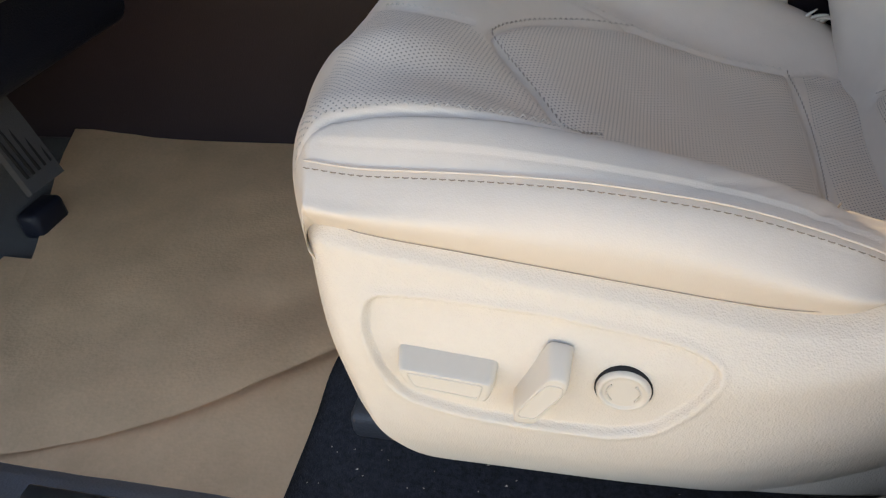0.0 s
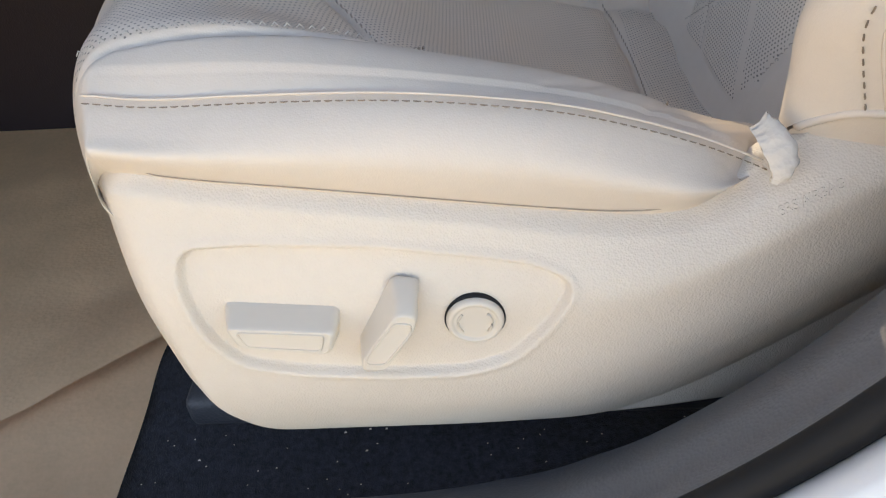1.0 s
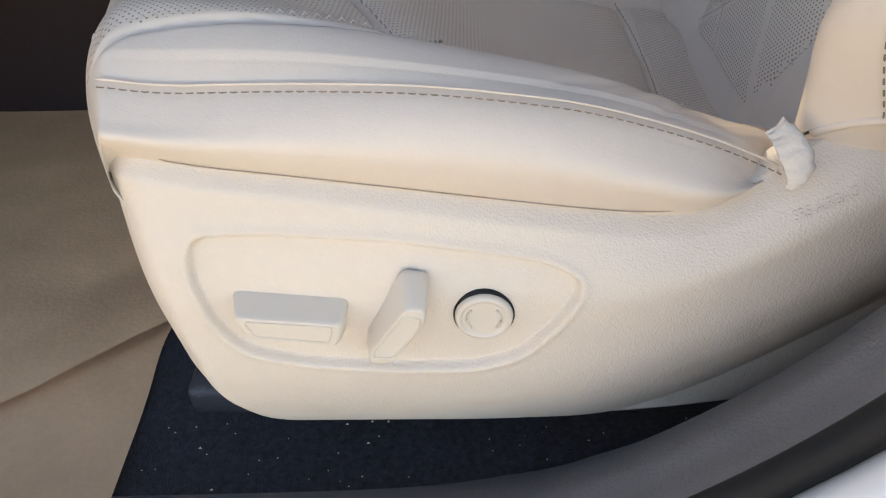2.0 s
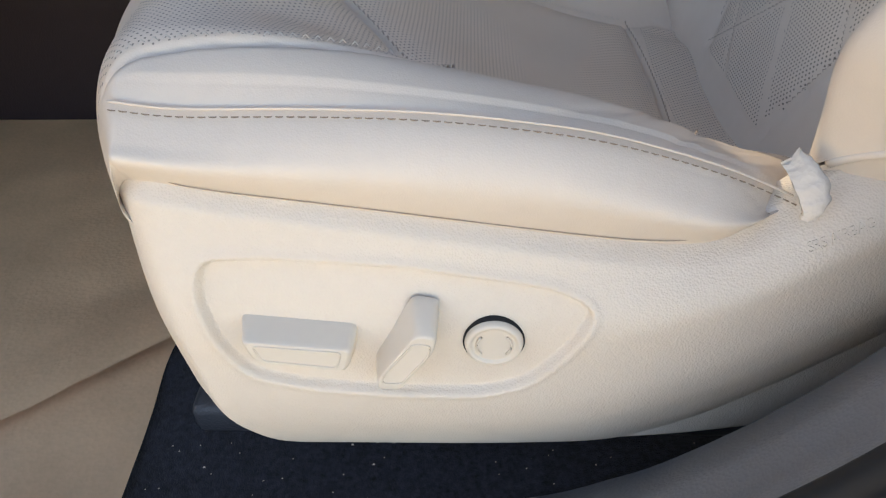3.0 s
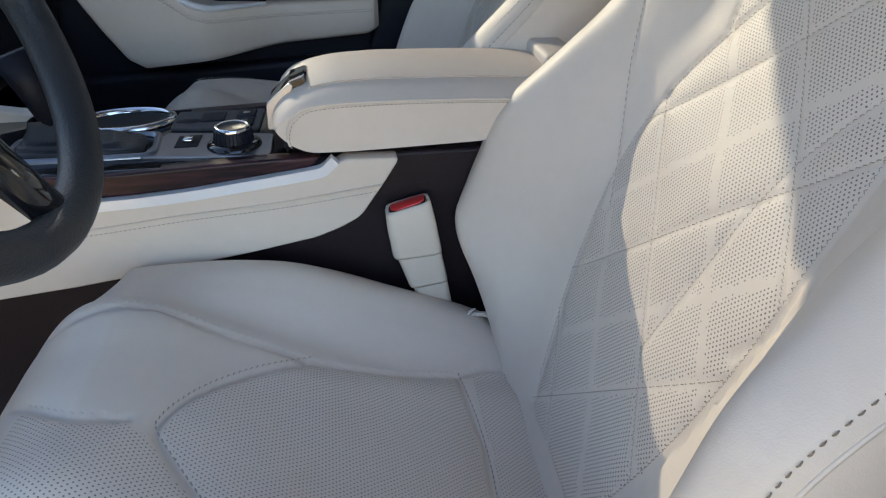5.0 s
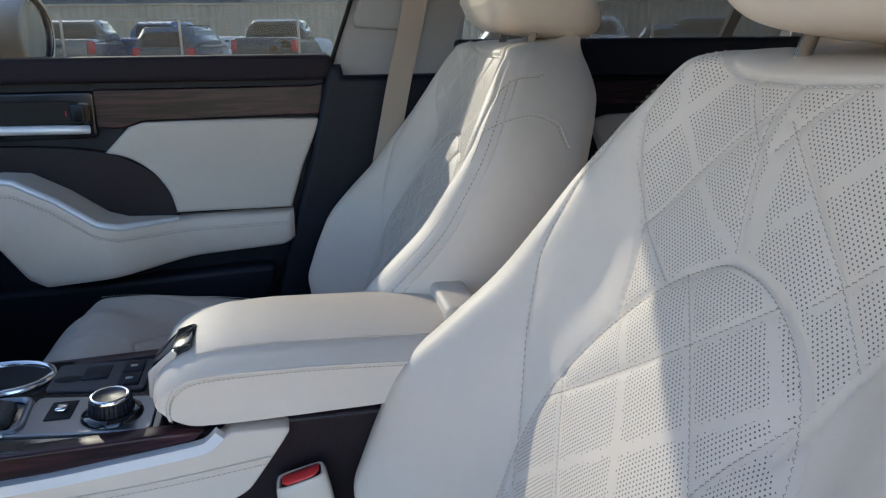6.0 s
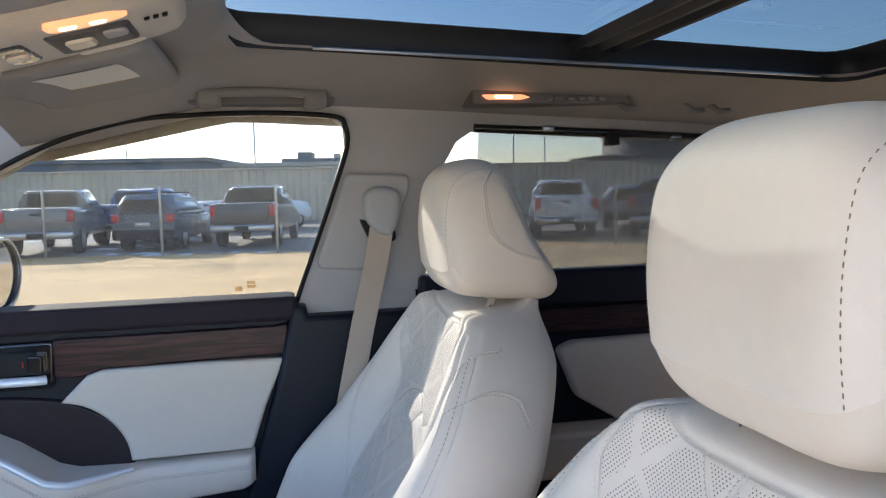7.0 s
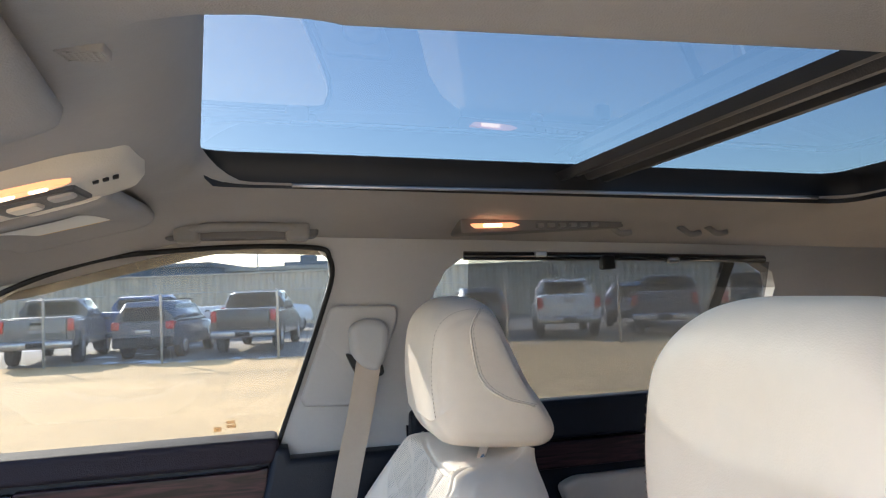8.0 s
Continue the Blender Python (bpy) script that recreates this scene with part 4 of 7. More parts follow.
def console_side(s):
    y_in, y_out = (-0.085, -0.112) if s < 0 else (0.10, 0.127)
    b = prism(round_poly(PADB + PADT, 0.008, 3), "y", min(y_in, y_out), max(y_in, y_out), 0.010, 4)
    part("side_pad", b, leather, con, "cream padded console side")
    yo = y_out + (-0.001 if s < 0 else 0.001)
    ch = [(-0.34, 0.866), (-0.305, 0.848), (-0.268, 0.834), (-0.206, 0.8335), (-0.136, 0.838), (-0.078, 0.8445), (-0.019, 0.8515), (0.012, 0.856), (0.022, 0.861), (0.031, 0.8695)]
    part("chrome_line", strip([(x, y_out + 0.004 * s * -1 * 0, z) for x, z in spline(ch, 50)], 0.012, 0.0115, (0, 1, 0)), bright_trim, con, "chrome console line")
    part("wood_strip", prism([(-0.33, 0.868), (-0.30, 0.854), (-0.262, 0.842), (-0.206, 0.839), (-0.136, 0.843), (-0.078, 0.850), (-0.019, 0.857), (0.004, 0.861), (0.014, 0.870), (-0.037, 0.8715), (-0.132, 0.868), (-0.242, 0.864)], "y", min(y_in, y_out + 0.004), max(y_in, y_out - 0.004), 0.003), wood, con, "glossy dark wood strip")
    part("stitching", stitches([Vector((x, yo, z)) for x, z in spline([(-0.40, 0.79), (-0.26, 0.796), (-0.144, 0.807), (-0.03, 0.8155), (0.076, 0.828)], 40)], [Vector((0, s, 0))] * 41, length=0.0035, gap=0.0018, r=0.0005), thread_mid, con)
    part("fold_line", tube([(x, yo + 0.0005 * s, z + 0.0065) for x, z in spline([(-0.40, 0.79), (-0.26, 0.796), (-0.144, 0.807), (-0.03, 0.8155), (0.080, 0.829)], 40)], 0.0014, 6), leather, con)


console_side(-1)
console_side(1)
part("top_panel", prism(round_poly([(-0.62, -0.103), (-0.02, -0.103), (-0.02, 0.118), (-0.62, 0.118)], 0.01), "z", 0.845, 0.867, 0.004), gloss_black, con, "gloss black console top")
part("top_plate", prism(round_poly([(-0.188, -0.070), (-0.046, -0.088), (-0.040, -0.080), (-0.042, -0.012), (-0.172, 0.012)], 0.006), "z", 0.866, 0.870, 0.0015), dark_metal, con, "grey metal switch plate")
part("key_field", prism(round_poly([(-0.172, 0.028), (-0.062, 0.010), (-0.060, 0.092), (-0.172, 0.096)], 0.005), "z", 0.866, 0.8705, 0.0015), grey_plastic, con)
part("console_key", box(-0.138, -0.108, 0.044, 0.080, 0.8695, 0.8725, 0.002), black_plastic, con)
for k in range(2):
    part("console_key", box(-0.094, -0.070, 0.020 + 0.034 * k, 0.051 + 0.034 * k, 0.8695, 0.8735, 0.0015), black_plastic, con)
    part("key_mark", box(-0.086, -0.078, 0.032 + 0.034 * k, 0.038 + 0.034 * k, 0.8734, 0.8738, 0.0), silver, con)
# drive-mode dial
cx, cy = -0.085, -0.046


def turned(cx, cy, prof, mat, name, label="", n=40, sx=1.0, sy=1.0):
    part(name, ring_sheet([[(cx + r * sx * math.cos(a), cy + r * sy * math.sin(a), z) for a in np.linspace(0, 2 * math.pi, n + 1)[:-1]] for r, z in prof]), mat, con, label)


turned(cx, cy, [(0.032, 0.869), (0.031, 0.873), (0.027, 0.8755), (0.0235, 0.876)], gloss_black, "dial_base")
turned(cx, cy, [(0.0225, 0.875), (0.022, 0.880), (0.0205, 0.889), (0.020, 0.890)], black_plastic, "mode_dial", "black ribbed drive mode dial")
for k in range(30):
    a = 2 * math.pi * k / 30
    part("dial_rib", tube([(cx + 0.0224 * math.cos(a), cy + 0.0224 * math.sin(a), 0.877), (cx + 0.0206 * math.cos(a), cy + 0.0206 * math.sin(a), 0.889)], 0.0009, 5), black_plastic, con)
turned(cx, cy, [(0.0205, 0.8895), (0.0202, 0.8925), (0.0185, 0.894), (0.0168, 0.8930)], chrome, "dial_ring", "chrome dial ring")
turned(cx, cy, [(0.0168, 0.8932), (0.016, 0.8915), (0.0, 0.891)], grey_plastic, "dial_face")
part("toggle_recess", box(-0.154, -0.127, -0.047, -0.006, 0.8695, 0.8712, 0.001), rubber, con)
part("toggle_switch", box(-0.146, -0.134, -0.034, -0.020, 0.871, 0.876, 0.002), chrome, con, "small chrome toggle")
# cup holder
turned(-0.235, 0.072, [(0.064, 0.868), (0.063, 0.873), (0.058, 0.8745), (0.055, 0.871), (0.054, 0.8675)], chrome, "cup_ring", "chrome cup holder ring", sy=0.72)
turned(-0.235, 0.072, [(0.054, 0.8685), (0.050, 0.8675), (0.0, 0.8672)], rubber, "cup_well", "dark cup holder", sy=0.72)
turned(-0.152, 0.052, [(0.018, 0.870), (0.016, 0.8712), (0.0, 0.8712)], rubber, "token_slot", sy=0.5)
# gear lever boot in its frame
part("boot_frame", ring_sheet([[(-0.250 + dx * k, -0.018 + dy * k, z) for dx, dy in round_poly([(-0.09, -0.046), (0.078, -0.046), (0.070, 0.030), (-0.09, 0.034)], 0.015)] for k, z in ((1.06, 0.867), (1.04, 0.8725), (0.97, 0.8725), (0.92, 0.868))]), dark_metal, con, "silver gear boot frame")
boot = [[(-0.252 - 0.05 * (1 - k) + dx * k, -0.018 + dy * k, z) for dx, dy in round_poly([(-0.085, -0.042), (0.072, -0.042), (0.066, 0.027), (-0.085, 0.030)], 0.018)] for k, z in ((0.95, 0.868), (0.93, 0.873), (0.84, 0.8765), (0.80, 0.8735), (0.74, 0.879), (0.62, 0.8825), (0.58, 0.880), (0.50, 0.8875), (0.38, 0.8935), (0.30, 0.905))]
part("gear_boot", ring_sheet(boot), shader("black_leather", (0.018, 0.018, 0.02), 0.4, grain=0.5, grain_size=400), con, "black leather gear boot")
part("gear_lever", tube([(-0.285, -0.018, 0.895), (-0.30, -0.018, 0.94), (-0.312, -0.018, 0.98)], [0.014, 0.018, 0.024], 14), black_plastic, con)
# armrest lid
ARM = [(-0.038, 0.900), (-0.035, 0.917), (-0.021, 0.934), (0.001, 0.9435), (0.035, 0.9495), (0.087, 0.9515), (0.182, 0.949), (0.266, 0.945), (0.315, 0.937), (0.325, 0.915), (0.310, 0.880), (0.20, 0.873), (0.05, 0.869), (-0.003, 0.870), (-0.025, 0.882)]


def arm_lid():
    sm = np.array(round_poly(ARM, 0.012, 3))
    c = sm.mean(0)
    rings = []
    for t in np.linspace(-1, 1, 41):
        k = 1 - 0.10 * abs(t) ** 6
        top = 0.017 * abs(t) ** 2.4
        ring = []
        for p in sm:
            q = c + (p - c) * np.array([1 - 0.05 * abs(t) ** 6, k])
            q[1] -= top * smoothstep(0.885, 0.950, p[1])
            ring.append((q[0], 0.006 + t * 0.108, q[1]))
        rings.append(ring)
    return rings


rings = arm_lid()
lid = part("armrest_lid", ring_sheet(rings), leather, con, "cream leather armrest lid")
for k in (0, -1):
    part("lid_side", mesh_of("lid_side", rings[k], [tuple(range(len(rings[k])))]), leather, lid)
SEAM = [(-0.0165, 0.884), (-0.0185, 0.893), (-0.017, 0.904), (-0.010, 0.916), (0.012, 0.9265), (0.083, 0.929), (0.168, 0.927), (0.31, 0.920)]
part("lid_seam", tube([(x, -0.1032, z) for x, z in spline(SEAM, 60)], 0.0018, 6), leather, lid)
part("stitching", stitches([Vector((x + 0.002, -0.1036, z - 0.0036)) for x, z in spline(SEAM, 60)], [Vector((0, -1, 0.1))] * 61, length=0.003, gap=0.0018, r=0.0005), thread_mid, lid)
top_seam = [(x, -0.066, lerp_table([(0.001, 0.9435), (0.035, 0.9495), (0.087, 0.9515), (0.182, 0.949), (0.266, 0.945), (0.315, 0.937)], x) - 0.0060) for x in np.linspace(0.008, 0.300, 40)]
part("lid_seam", tube(top_seam, 0.0013, 6), leather, lid)
part("stitching", stitches([Vector(p) + Vector((0, -0.0035, 0.0004)) for p in top_seam], [Vector((0, -0.3, 1)).normalized()] * 40, length=0.003, gap=0.0018, r=0.0005), thread_mid, lid)
part("lid_latch", prism(round_poly([(-0.0425, 0.888), (-0.041, 0.918), (-0.0155, 0.9405), (-0.006, 0.938), (-0.020, 0.905), (-0.030, 0.888)], 0.003), "y", -0.052, 0.002, 0.002), gloss_black, lid, "black lid latch")
part("latch_plate", prism(round_poly([(-0.017, 0.9415), (0.002, 0.9470), (0.006, 0.9435), (-0.010, 0.930)], 0.002), "y", -0.054, 0.004, 0.001), gloss_black, lid)
part("latch_plate", prism(round_poly([(-0.0435, 0.889), (-0.042, 0.919), (-0.014, 0.9425), (-0.010, 0.938), (-0.028, 0.905), (-0.034, 0.889)], 0.002), "y", -0.058, -0.052, 0.001), silver, lid, "silver latch edge")
part("lid_flap", box(0.285, 0.33, -0.04, 0.09, 0.925, 0.955, 0.008, 3), leather, lid)

# belt buckle
bk = empty("belt_buckle", "cream seat belt buckle with red button beside the driver's seat", "belt buckle")


def buckle_ring(cx, cz, wx, wy, tilt):
    return [(cx + a * wx - 0.0 * b, -0.118 + b * wy, cz + tilt * a) for a, b in round_poly([(-1, -1), (1, -1), (1, 1), (-1, 1)], 0.5, 4)]


def buckle_rings(rows, mat, name, label=""):
    return part(name, ring_sheet([buckle_ring(*q) for q in rows]), mat, bk, label)


buckle_rings([(0.1185, 0.752, 0.0255, 0.0160, 0.002), (0.1180, 0.750, 0.0282, 0.0172, 0.002), (0.1175, 0.753, 0.0288, 0.0176, 0.002), (0.112, 0.788, 0.0278, 0.0172, 0.005), (0.109, 0.808, 0.0262, 0.0165, 0.006), (0.1085, 0.8125, 0.0246, 0.0152, 0.006), (0.1085, 0.8130, 0.0225, 0.0130, 0.006), (0.1085, 0.8115, 0.0218, 0.0124, 0.006)], cream_smooth, "buckle_body", "cream plastic buckle body")
buckle_rings([(0.131, 0.712, 0.0205, 0.0125, 0.003), (0.1305, 0.709, 0.0225, 0.0140, 0.003), (0.1295, 0.712, 0.0232, 0.0145, 0.003), (0.119, 0.752, 0.0262, 0.0162, 0.002)], cream_smooth, "buckle_collar")
buckle_rings([(0.145, 0.640, 0.018, 0.011, 0.0), (0.139, 0.674, 0.0195, 0.0118, 0.002), (0.131, 0.713, 0.0208, 0.0128, 0.003)], cream_smooth, "buckle_stem")
notch = round_poly([(-0.90, -0.30), (-0.62, -0.86), (0.62, -0.86), (0.90, -0.30), (0.92, 0.70), (0.60, 0.80), (-0.60, 0.80), (-0.92, 0.70)], 0.12, 3)
for nm, k, z0, z1, mt in (("button_gap", 1.06, 0.806, 0.8124, rubber), ("red_button", 1.0, 0.806, 0.8142, red_plastic)):
    rows = [[(0.1085 + a * 0.0215 * q, -0.118 + b * 0.0122 * q, z + 0.006 * a * q) for a, b in notch] for q, z in ((k, z0), (k, z1 - 0.0006), (k * 0.95, z1), (0.0, z1))]
    part(nm, ring_sheet(rows), mt, bk, "red release button" if mt is red_plastic else "")

# steering wheel
whl = empty("steering_wheel", "black leather steering wheel", "steering wheel")
wc, wax = Vector((-0.235, -0.385, 1.105)), Vector((-0.90, 0, -0.42)).normalized()
wu = Vector((0, 1, 0))
wv = wax.cross(wu).normalized()
blk = shader("steering_leather", (0.022, 0.024, 0.028), 0.45, grain=0.5, grain_size=500)
part("rim", tube([wc + wu * 0.187 * math.cos(a) + wv * 0.187 * math.sin(a) for a in np.linspace(0, 2 * math.pi, 65)[:-1]], 0.0165, 16, closed=True, up=tuple(wax)), blk, whl, "black leather rim")
for a in (0, math.pi, -math.pi / 2 if wv.z > 0 else math.pi / 2):
    d = wu * math.cos(a) + wv * math.sin(a)
    part("spoke", tube([wc + d * 0.06 + wax * 0.02, wc + d * 0.12 + wax * 0.012, wc + d * 0.178], [0.030, 0.024, 0.02], 14, flat=0.5, up=tuple(wax)), gloss_black, whl, "dark spoke with keys")
part("hub", tube([wc + wax * 0.06, wc + wax * 0.03, wc - wax * 0.012, wc - wax * 0.022], [0.05, 0.075, 0.072, 0.05], 28), black_plastic, whl)
part("hub_ring", tube([wc - wax * 0.023 + wu * 0.026 * math.cos(a) + wv * 0.018 * math.sin(a) for a in np.linspace(0, 2 * math.pi, 33)[:-1]], 0.002, 8, closed=True), chrome, whl)
part("column", tube([wc + wax * 0.05, wc + wax * 0.35], 0.05, 16), black_plastic, whl)

# floor papers
def paper_sheet(name, label, corners, z0, curl, nx=60, ny=60, seed=1, bulge=0.0):
    """A loose sheet of kraft paper, with folds and curled edges; corners in the plane, in order."""
    a, b, c, d = (np.array(p, float) for p in corners)
    P = np.zeros((nx + 1, ny + 1, 3))
    for i in range(nx + 1):
        for j in range(ny + 1):
            u, v = i / nx, j / ny
            p = (a * (1 - u) + b * u) * (1 - v) + (d * (1 - u) + c * u) * v
            z = z0 + 0.004 * noise.noise(Vector((p[0] * 6, p[1] * 6, seed))) + 0.0016 * noise.noise(Vector((p[0] * 24, p[1] * 24, seed)))
            z += curl(u, v, p)
            wob = 0.012 * noise.noise(Vector((u * 3, v * 3, seed + 7)))
            notch = 0.0
            P[i, j] = (p[0] + wob + notch, p[1] + 0.5 * wob - bulge * math.sin(math.pi * u) * (1 - v) ** 3, max(z0 - 0.001, z))
    ob = part(name, sheet(name, P), paper)
    return tagged(ob, label, "paper", "floor papers")


def curl_top(u, v, p):
    # the near edge lifts in a long roll, and the sheet climbs towards the pedals
    return 0.012 * smoothstep(0.30, 0.0, v) * (0.35 + 0.65 * smoothstep(0.2, 0.95, u)) + 0.02 * smoothstep(-0.70, -0.95, p[0])


paper_sheet("floor_paper", "brown kraft paper mat curled over the driver's footwell", [(-0.62, -0.702), (-0.262, -0.500), (-0.20, -0.012), (-0.90, -0.092)], 0.462, curl_top, seed=2, bulge=0.035)
paper_sheet("floor_paper", "brown kraft paper mat lying flat under another sheet", [(-0.80, -0.705), (-0.272, -0.690), (-0.287, -0.40), (-0.80, -0.40)], 0.4595, lambda u, v, p: 0.0, seed=9)

# pedal
pd = empty("gas_pedal", "grey ribbed accelerator pedal over the black carpet", "pedal")
p0, p1 = Vector((-0.755, -0.285, 0.530)), Vector((-1.10, 0.02, 0.585))
p0, p1 = Vector((-0.80, -0.285, 0.50)), Vector((-0.93, -0.245, 0.72))
part("pedal_pad", strip([p0, p0.lerp(p1, 0.35) + Vector((0.006, 0, 0)), p0.lerp(p1, 0.7) + Vector((0.006, 0, 0)), p1], 0.062, 0.014, (0.1, 1, 0)), grey_plastic, pd)
for k in range(5):
    off = Vector((0.0, -0.024 + 0.012 * k, 0))
    part("pedal_rib", tube([p0.lerp(p1, 0.08) + off + Vector((0.008, 0, 0.004)), p0.lerp(p1, 0.9) + off + Vector((0.010, 0, 0.004))], 0.0028, 6), rubber, pd)
part("pedal_pivot", box(-0.80, -0.765, -0.36, -0.30, 0.457, 0.497, 0.008), black_plastic, pd)
fl = empty("felt_tag", "torn white felt tag in the seat crease", "tag")
ft = spline([(0.166, -0.624, 0.729), (0.170, -0.634, 0.727), (0.174, -0.643, 0.720), (0.1755, -0.648, 0.712), (0.174, -0.648, 0.705)], 30)
rows = []
for i, p in enumerate(ft):
    n1, n2 = (noise.noise(Vector((i * 0.35, k, 4.0))) for k in (0.5, 9.5))
    rows.append([(p[0] + a * (0.0035 + 0.0042 * math.sin(math.pi * min(1, i / 29)) + 0.0014 * (n1 if a < 0 else n2)) + 0.001, p[1] - 0.004 * math.cos(a * 1.3) + b, p[2] + 0.005 * a * (1 - i / 40) + 0.0015 * n1) for a, b in ((-1, 0), (-0.5, -0.001), (0, 0.0006), (0.5, -0.0012), (1, 0), (1, 0.003), (0, 0.0035), (-1, 0.003), (-1, 0))])
part("felt", sheet("felt", np.array(rows)), fuzz, fl)
fl2 = empty("felt_tag", "frayed white felt in the crease by the buckle", "tag")
for k in range(4):
    part("felt", tube(spline([(0.168 + 0.006 * k, -0.15 + 0.004 * k, 0.655), (0.172 + 0.008 * k, -0.152, 0.676), (0.182 + 0.010 * k, -0.158 - 0.006 * k, 0.688 - 0.004 * k)], 8), [0.006, 0.006, 0.006, 0.006, 0.005, 0.005, 0.004, 0.003, 0.001], 8, flat=0.4), fuzz, fl2)


# ---- seats ----
TH = radians(22.7)
ST, CT = math.sin(TH), math.cos(TH)
# half widths towards the console and towards the door, and how far the bolsters stand forward
HW = {1: [(-0.24, 0.250), (-0.16, 0.287), (-0.05, 0.323), (0.05, 0.327), (0.13, 0.318), (0.22, 0.298), (0.30, 0.272), (0.36, 0.240), (0.41, 0.205), (0.45, 0.165), (0.48, 0.125), (0.50, 0.08)],
      -1: [(-0.24, 0.286), (-0.16, 0.290), (-0.05, 0.296), (0.05, 0.303), (0.13, 0.304), (0.22, 0.293), (0.30, 0.271), (0.36, 0.240), (0.41, 0.205), (0.45, 0.165), (0.48, 0.125), (0.50, 0.08)]}
NB = {1: [(-0.24, 0.0), (-0.12, 0.107), (0.05, 0.102), (0.18, 0.044), (0.28, 0.025), (0.38, 0.016), (0.5, 0.0)],
      -1: [(-0.24, 0.056), (-0.12, 0.095), (0.05, 0.098), (0.18, 0.052), (0.28, 0.027), (0.38, 0.016), (0.5, 0.0)]}
N0 = [(-0.24, 0.0), (-0.05, 0.004), (0.10, 0.002), (0.22, -0.012), (0.30, -0.016), (0.40, -0.004), (0.5, -0.01)]
OVAL = spline([(0.085, -0.20), (0.125, -0.08), (0.145, 0.03), (0.142, 0.12), (0.118, 0.195), (0.075, 0.255), (0.025, 0.292), (-0.005, 0.299),
               (-0.05, 0.290), (-0.10, 0.255), (-0.135, 0.195), (-0.147, 0.12), (-0.145, 0.03), (-0.125, -0.08), (-0.085, -0.20)], 60).tolist()
FACE = [(0.110, 0.205), (0.128, 0.262), (0.150, 0.306), (0.166, 0.350), (0.172, 0.385), (0.160, 0.425), (0.125, 0.455)]
WING = [(0.130, 0.02), (0.168, 0.09), (0.203, 0.165), (0.224, 0.225), (0.226, 0.30), (0.205, 0.37), (0.175, 0.42)]


def back_section(h, k):
    """Half the section of the backrest at h, on the console's side (k = 1) or the door's: w, n from the middle to the rear edge."""
    hw, nb, n0 = soft_table(HW[k], h), soft_table(NB[k], h), soft_table(N0, h)
    drop = 0.095 * smoothstep(0.435, 0.505, h)
    # the door-side bolster is steeper and narrower low down
    f = 0.085 * smoothstep(0.16, -0.06, h) if k < 0 else 0.0
    pts = [(0, n0), (0.2 * hw, n0), ((0.38 + f) * hw, n0 + 0.02 * nb), ((0.52 + f) * hw, n0 + 0.16 * nb), ((0.66 + f) * hw, 0.62 * nb + 0.38 * n0), ((0.79 + 0.7 * f) * hw, nb),
           ((0.90 + 0.3 * f) * hw, nb - 0.004), (0.965 * hw, nb - 0.022), (0.997 * hw, nb * 0.5 - 0.03), (1.0 * hw, -0.055), (0.97 * hw, -0.095), (0.90 * hw, -0.118)]
    if k > 0:
        # the shoulder bulges to the rear, the waist is drawn in
        r = -0.024 * smoothstep(0.12, 0.30, h) * smoothstep(0.50, 0.42, h) + 0.010 * smoothstep(0.16, 0.0, h)
        pts[-3:] = [(pts[-3][0], pts[-3][1] + 0.5 * r), (pts[-2][0], pts[-2][1] + r), (pts[-1][0], pts[-1][1] + r)]
    c = spline(pts, 120)
    c[:, 1] -= drop * np.clip((c[:, 1] + 0.118) / 0.12, 0, 1.6)
    return c


# quilting of the backrest: stitched diagonals, and bands left without holes half-way between them
SLANT_U, SLANT_V = 0.90, 1.05
LOW_ST = [[(0.16, a - SLANT_U * 0.16), (-0.16, a + SLANT_U * 0.16)] for a in (-0.118, 0.060, 0.237)]
LOW_ST += [[(-0.16, a - SLANT_V * 0.16), (0.16, a + SLANT_V * 0.16)] for a in (-0.222, -0.002, 0.223)]
LOW_ST += [spline([(-0.035, -0.042), (-0.053, 0.057), (-0.062, 0.113), (-0.071, 0.152), (-0.088, 0.190), (-0.112, 0.229)], 20).tolist()]
LOW_FA = [[(0.16, a - SLANT_U * 0.16), (-0.16, a + SLANT_U * 0.16)] for a in (-0.030, 0.146, 0.325)]
LOW_FA += [[(-0.16, a - SLANT_V * 0.16), (0.16, a + SLANT_V * 0.16)] for a in (-0.11, 0.113, 0.33)]
UP_ST = [spline([(0.019, 0.430), (0.027, 0.412), (0.028, 0.385), (0.022, 0.343), (0.010, 0.300)], 16).tolist(),
         [(0.007, 0.405), (-0.039, 0.362), (-0.088, 0.317), (-0.150, 0.255)], [(0.069, 0.432), (0.056, 0.412), (0.028, 0.380)],
         [(0.160, 0.262), (0.137, 0.294), (0.093, 0.347), (0.057, 0.384), (0.026, 0.411)], [(0.012, 0.380), (-0.013, 0.409), (-0.037, 0.432)],
         spline([(0.173, 0.360), (0.158, 0.334), (0.139, 0.297), (0.105, 0.275), (0.071, 0.258)], 14).tolist(),
         [(-0.075, 0.295), (-0.105, 0.327), (-0.135, 0.356), (-0.165, 0.385)]]
UP_FA = [spline([(0.004, 0.404), (0.003, 0.379), (0.004, 0.354), (-0.006, 0.306)], 12).tolist(), spline([(0.143, 0.436), (0.127, 0.388), (0.097, 0.354), (0.057, 0.325), (0.020, 0.306)], 16).tolist(),
         [(0.168, 0.345), (0.132, 0.391), (0.088, 0.434)], [(-0.015, 0.333), (-0.051, 0.365), (-0.102, 0.409), (-0.13, 0.434)], [(-0.050, 0.436), (-0.094, 0.396), (-0.130, 0.362), (-0.17, 0.325)],
         [(0.014, 0.430), (0.012, 0.36), (0.004, 0.305)]]
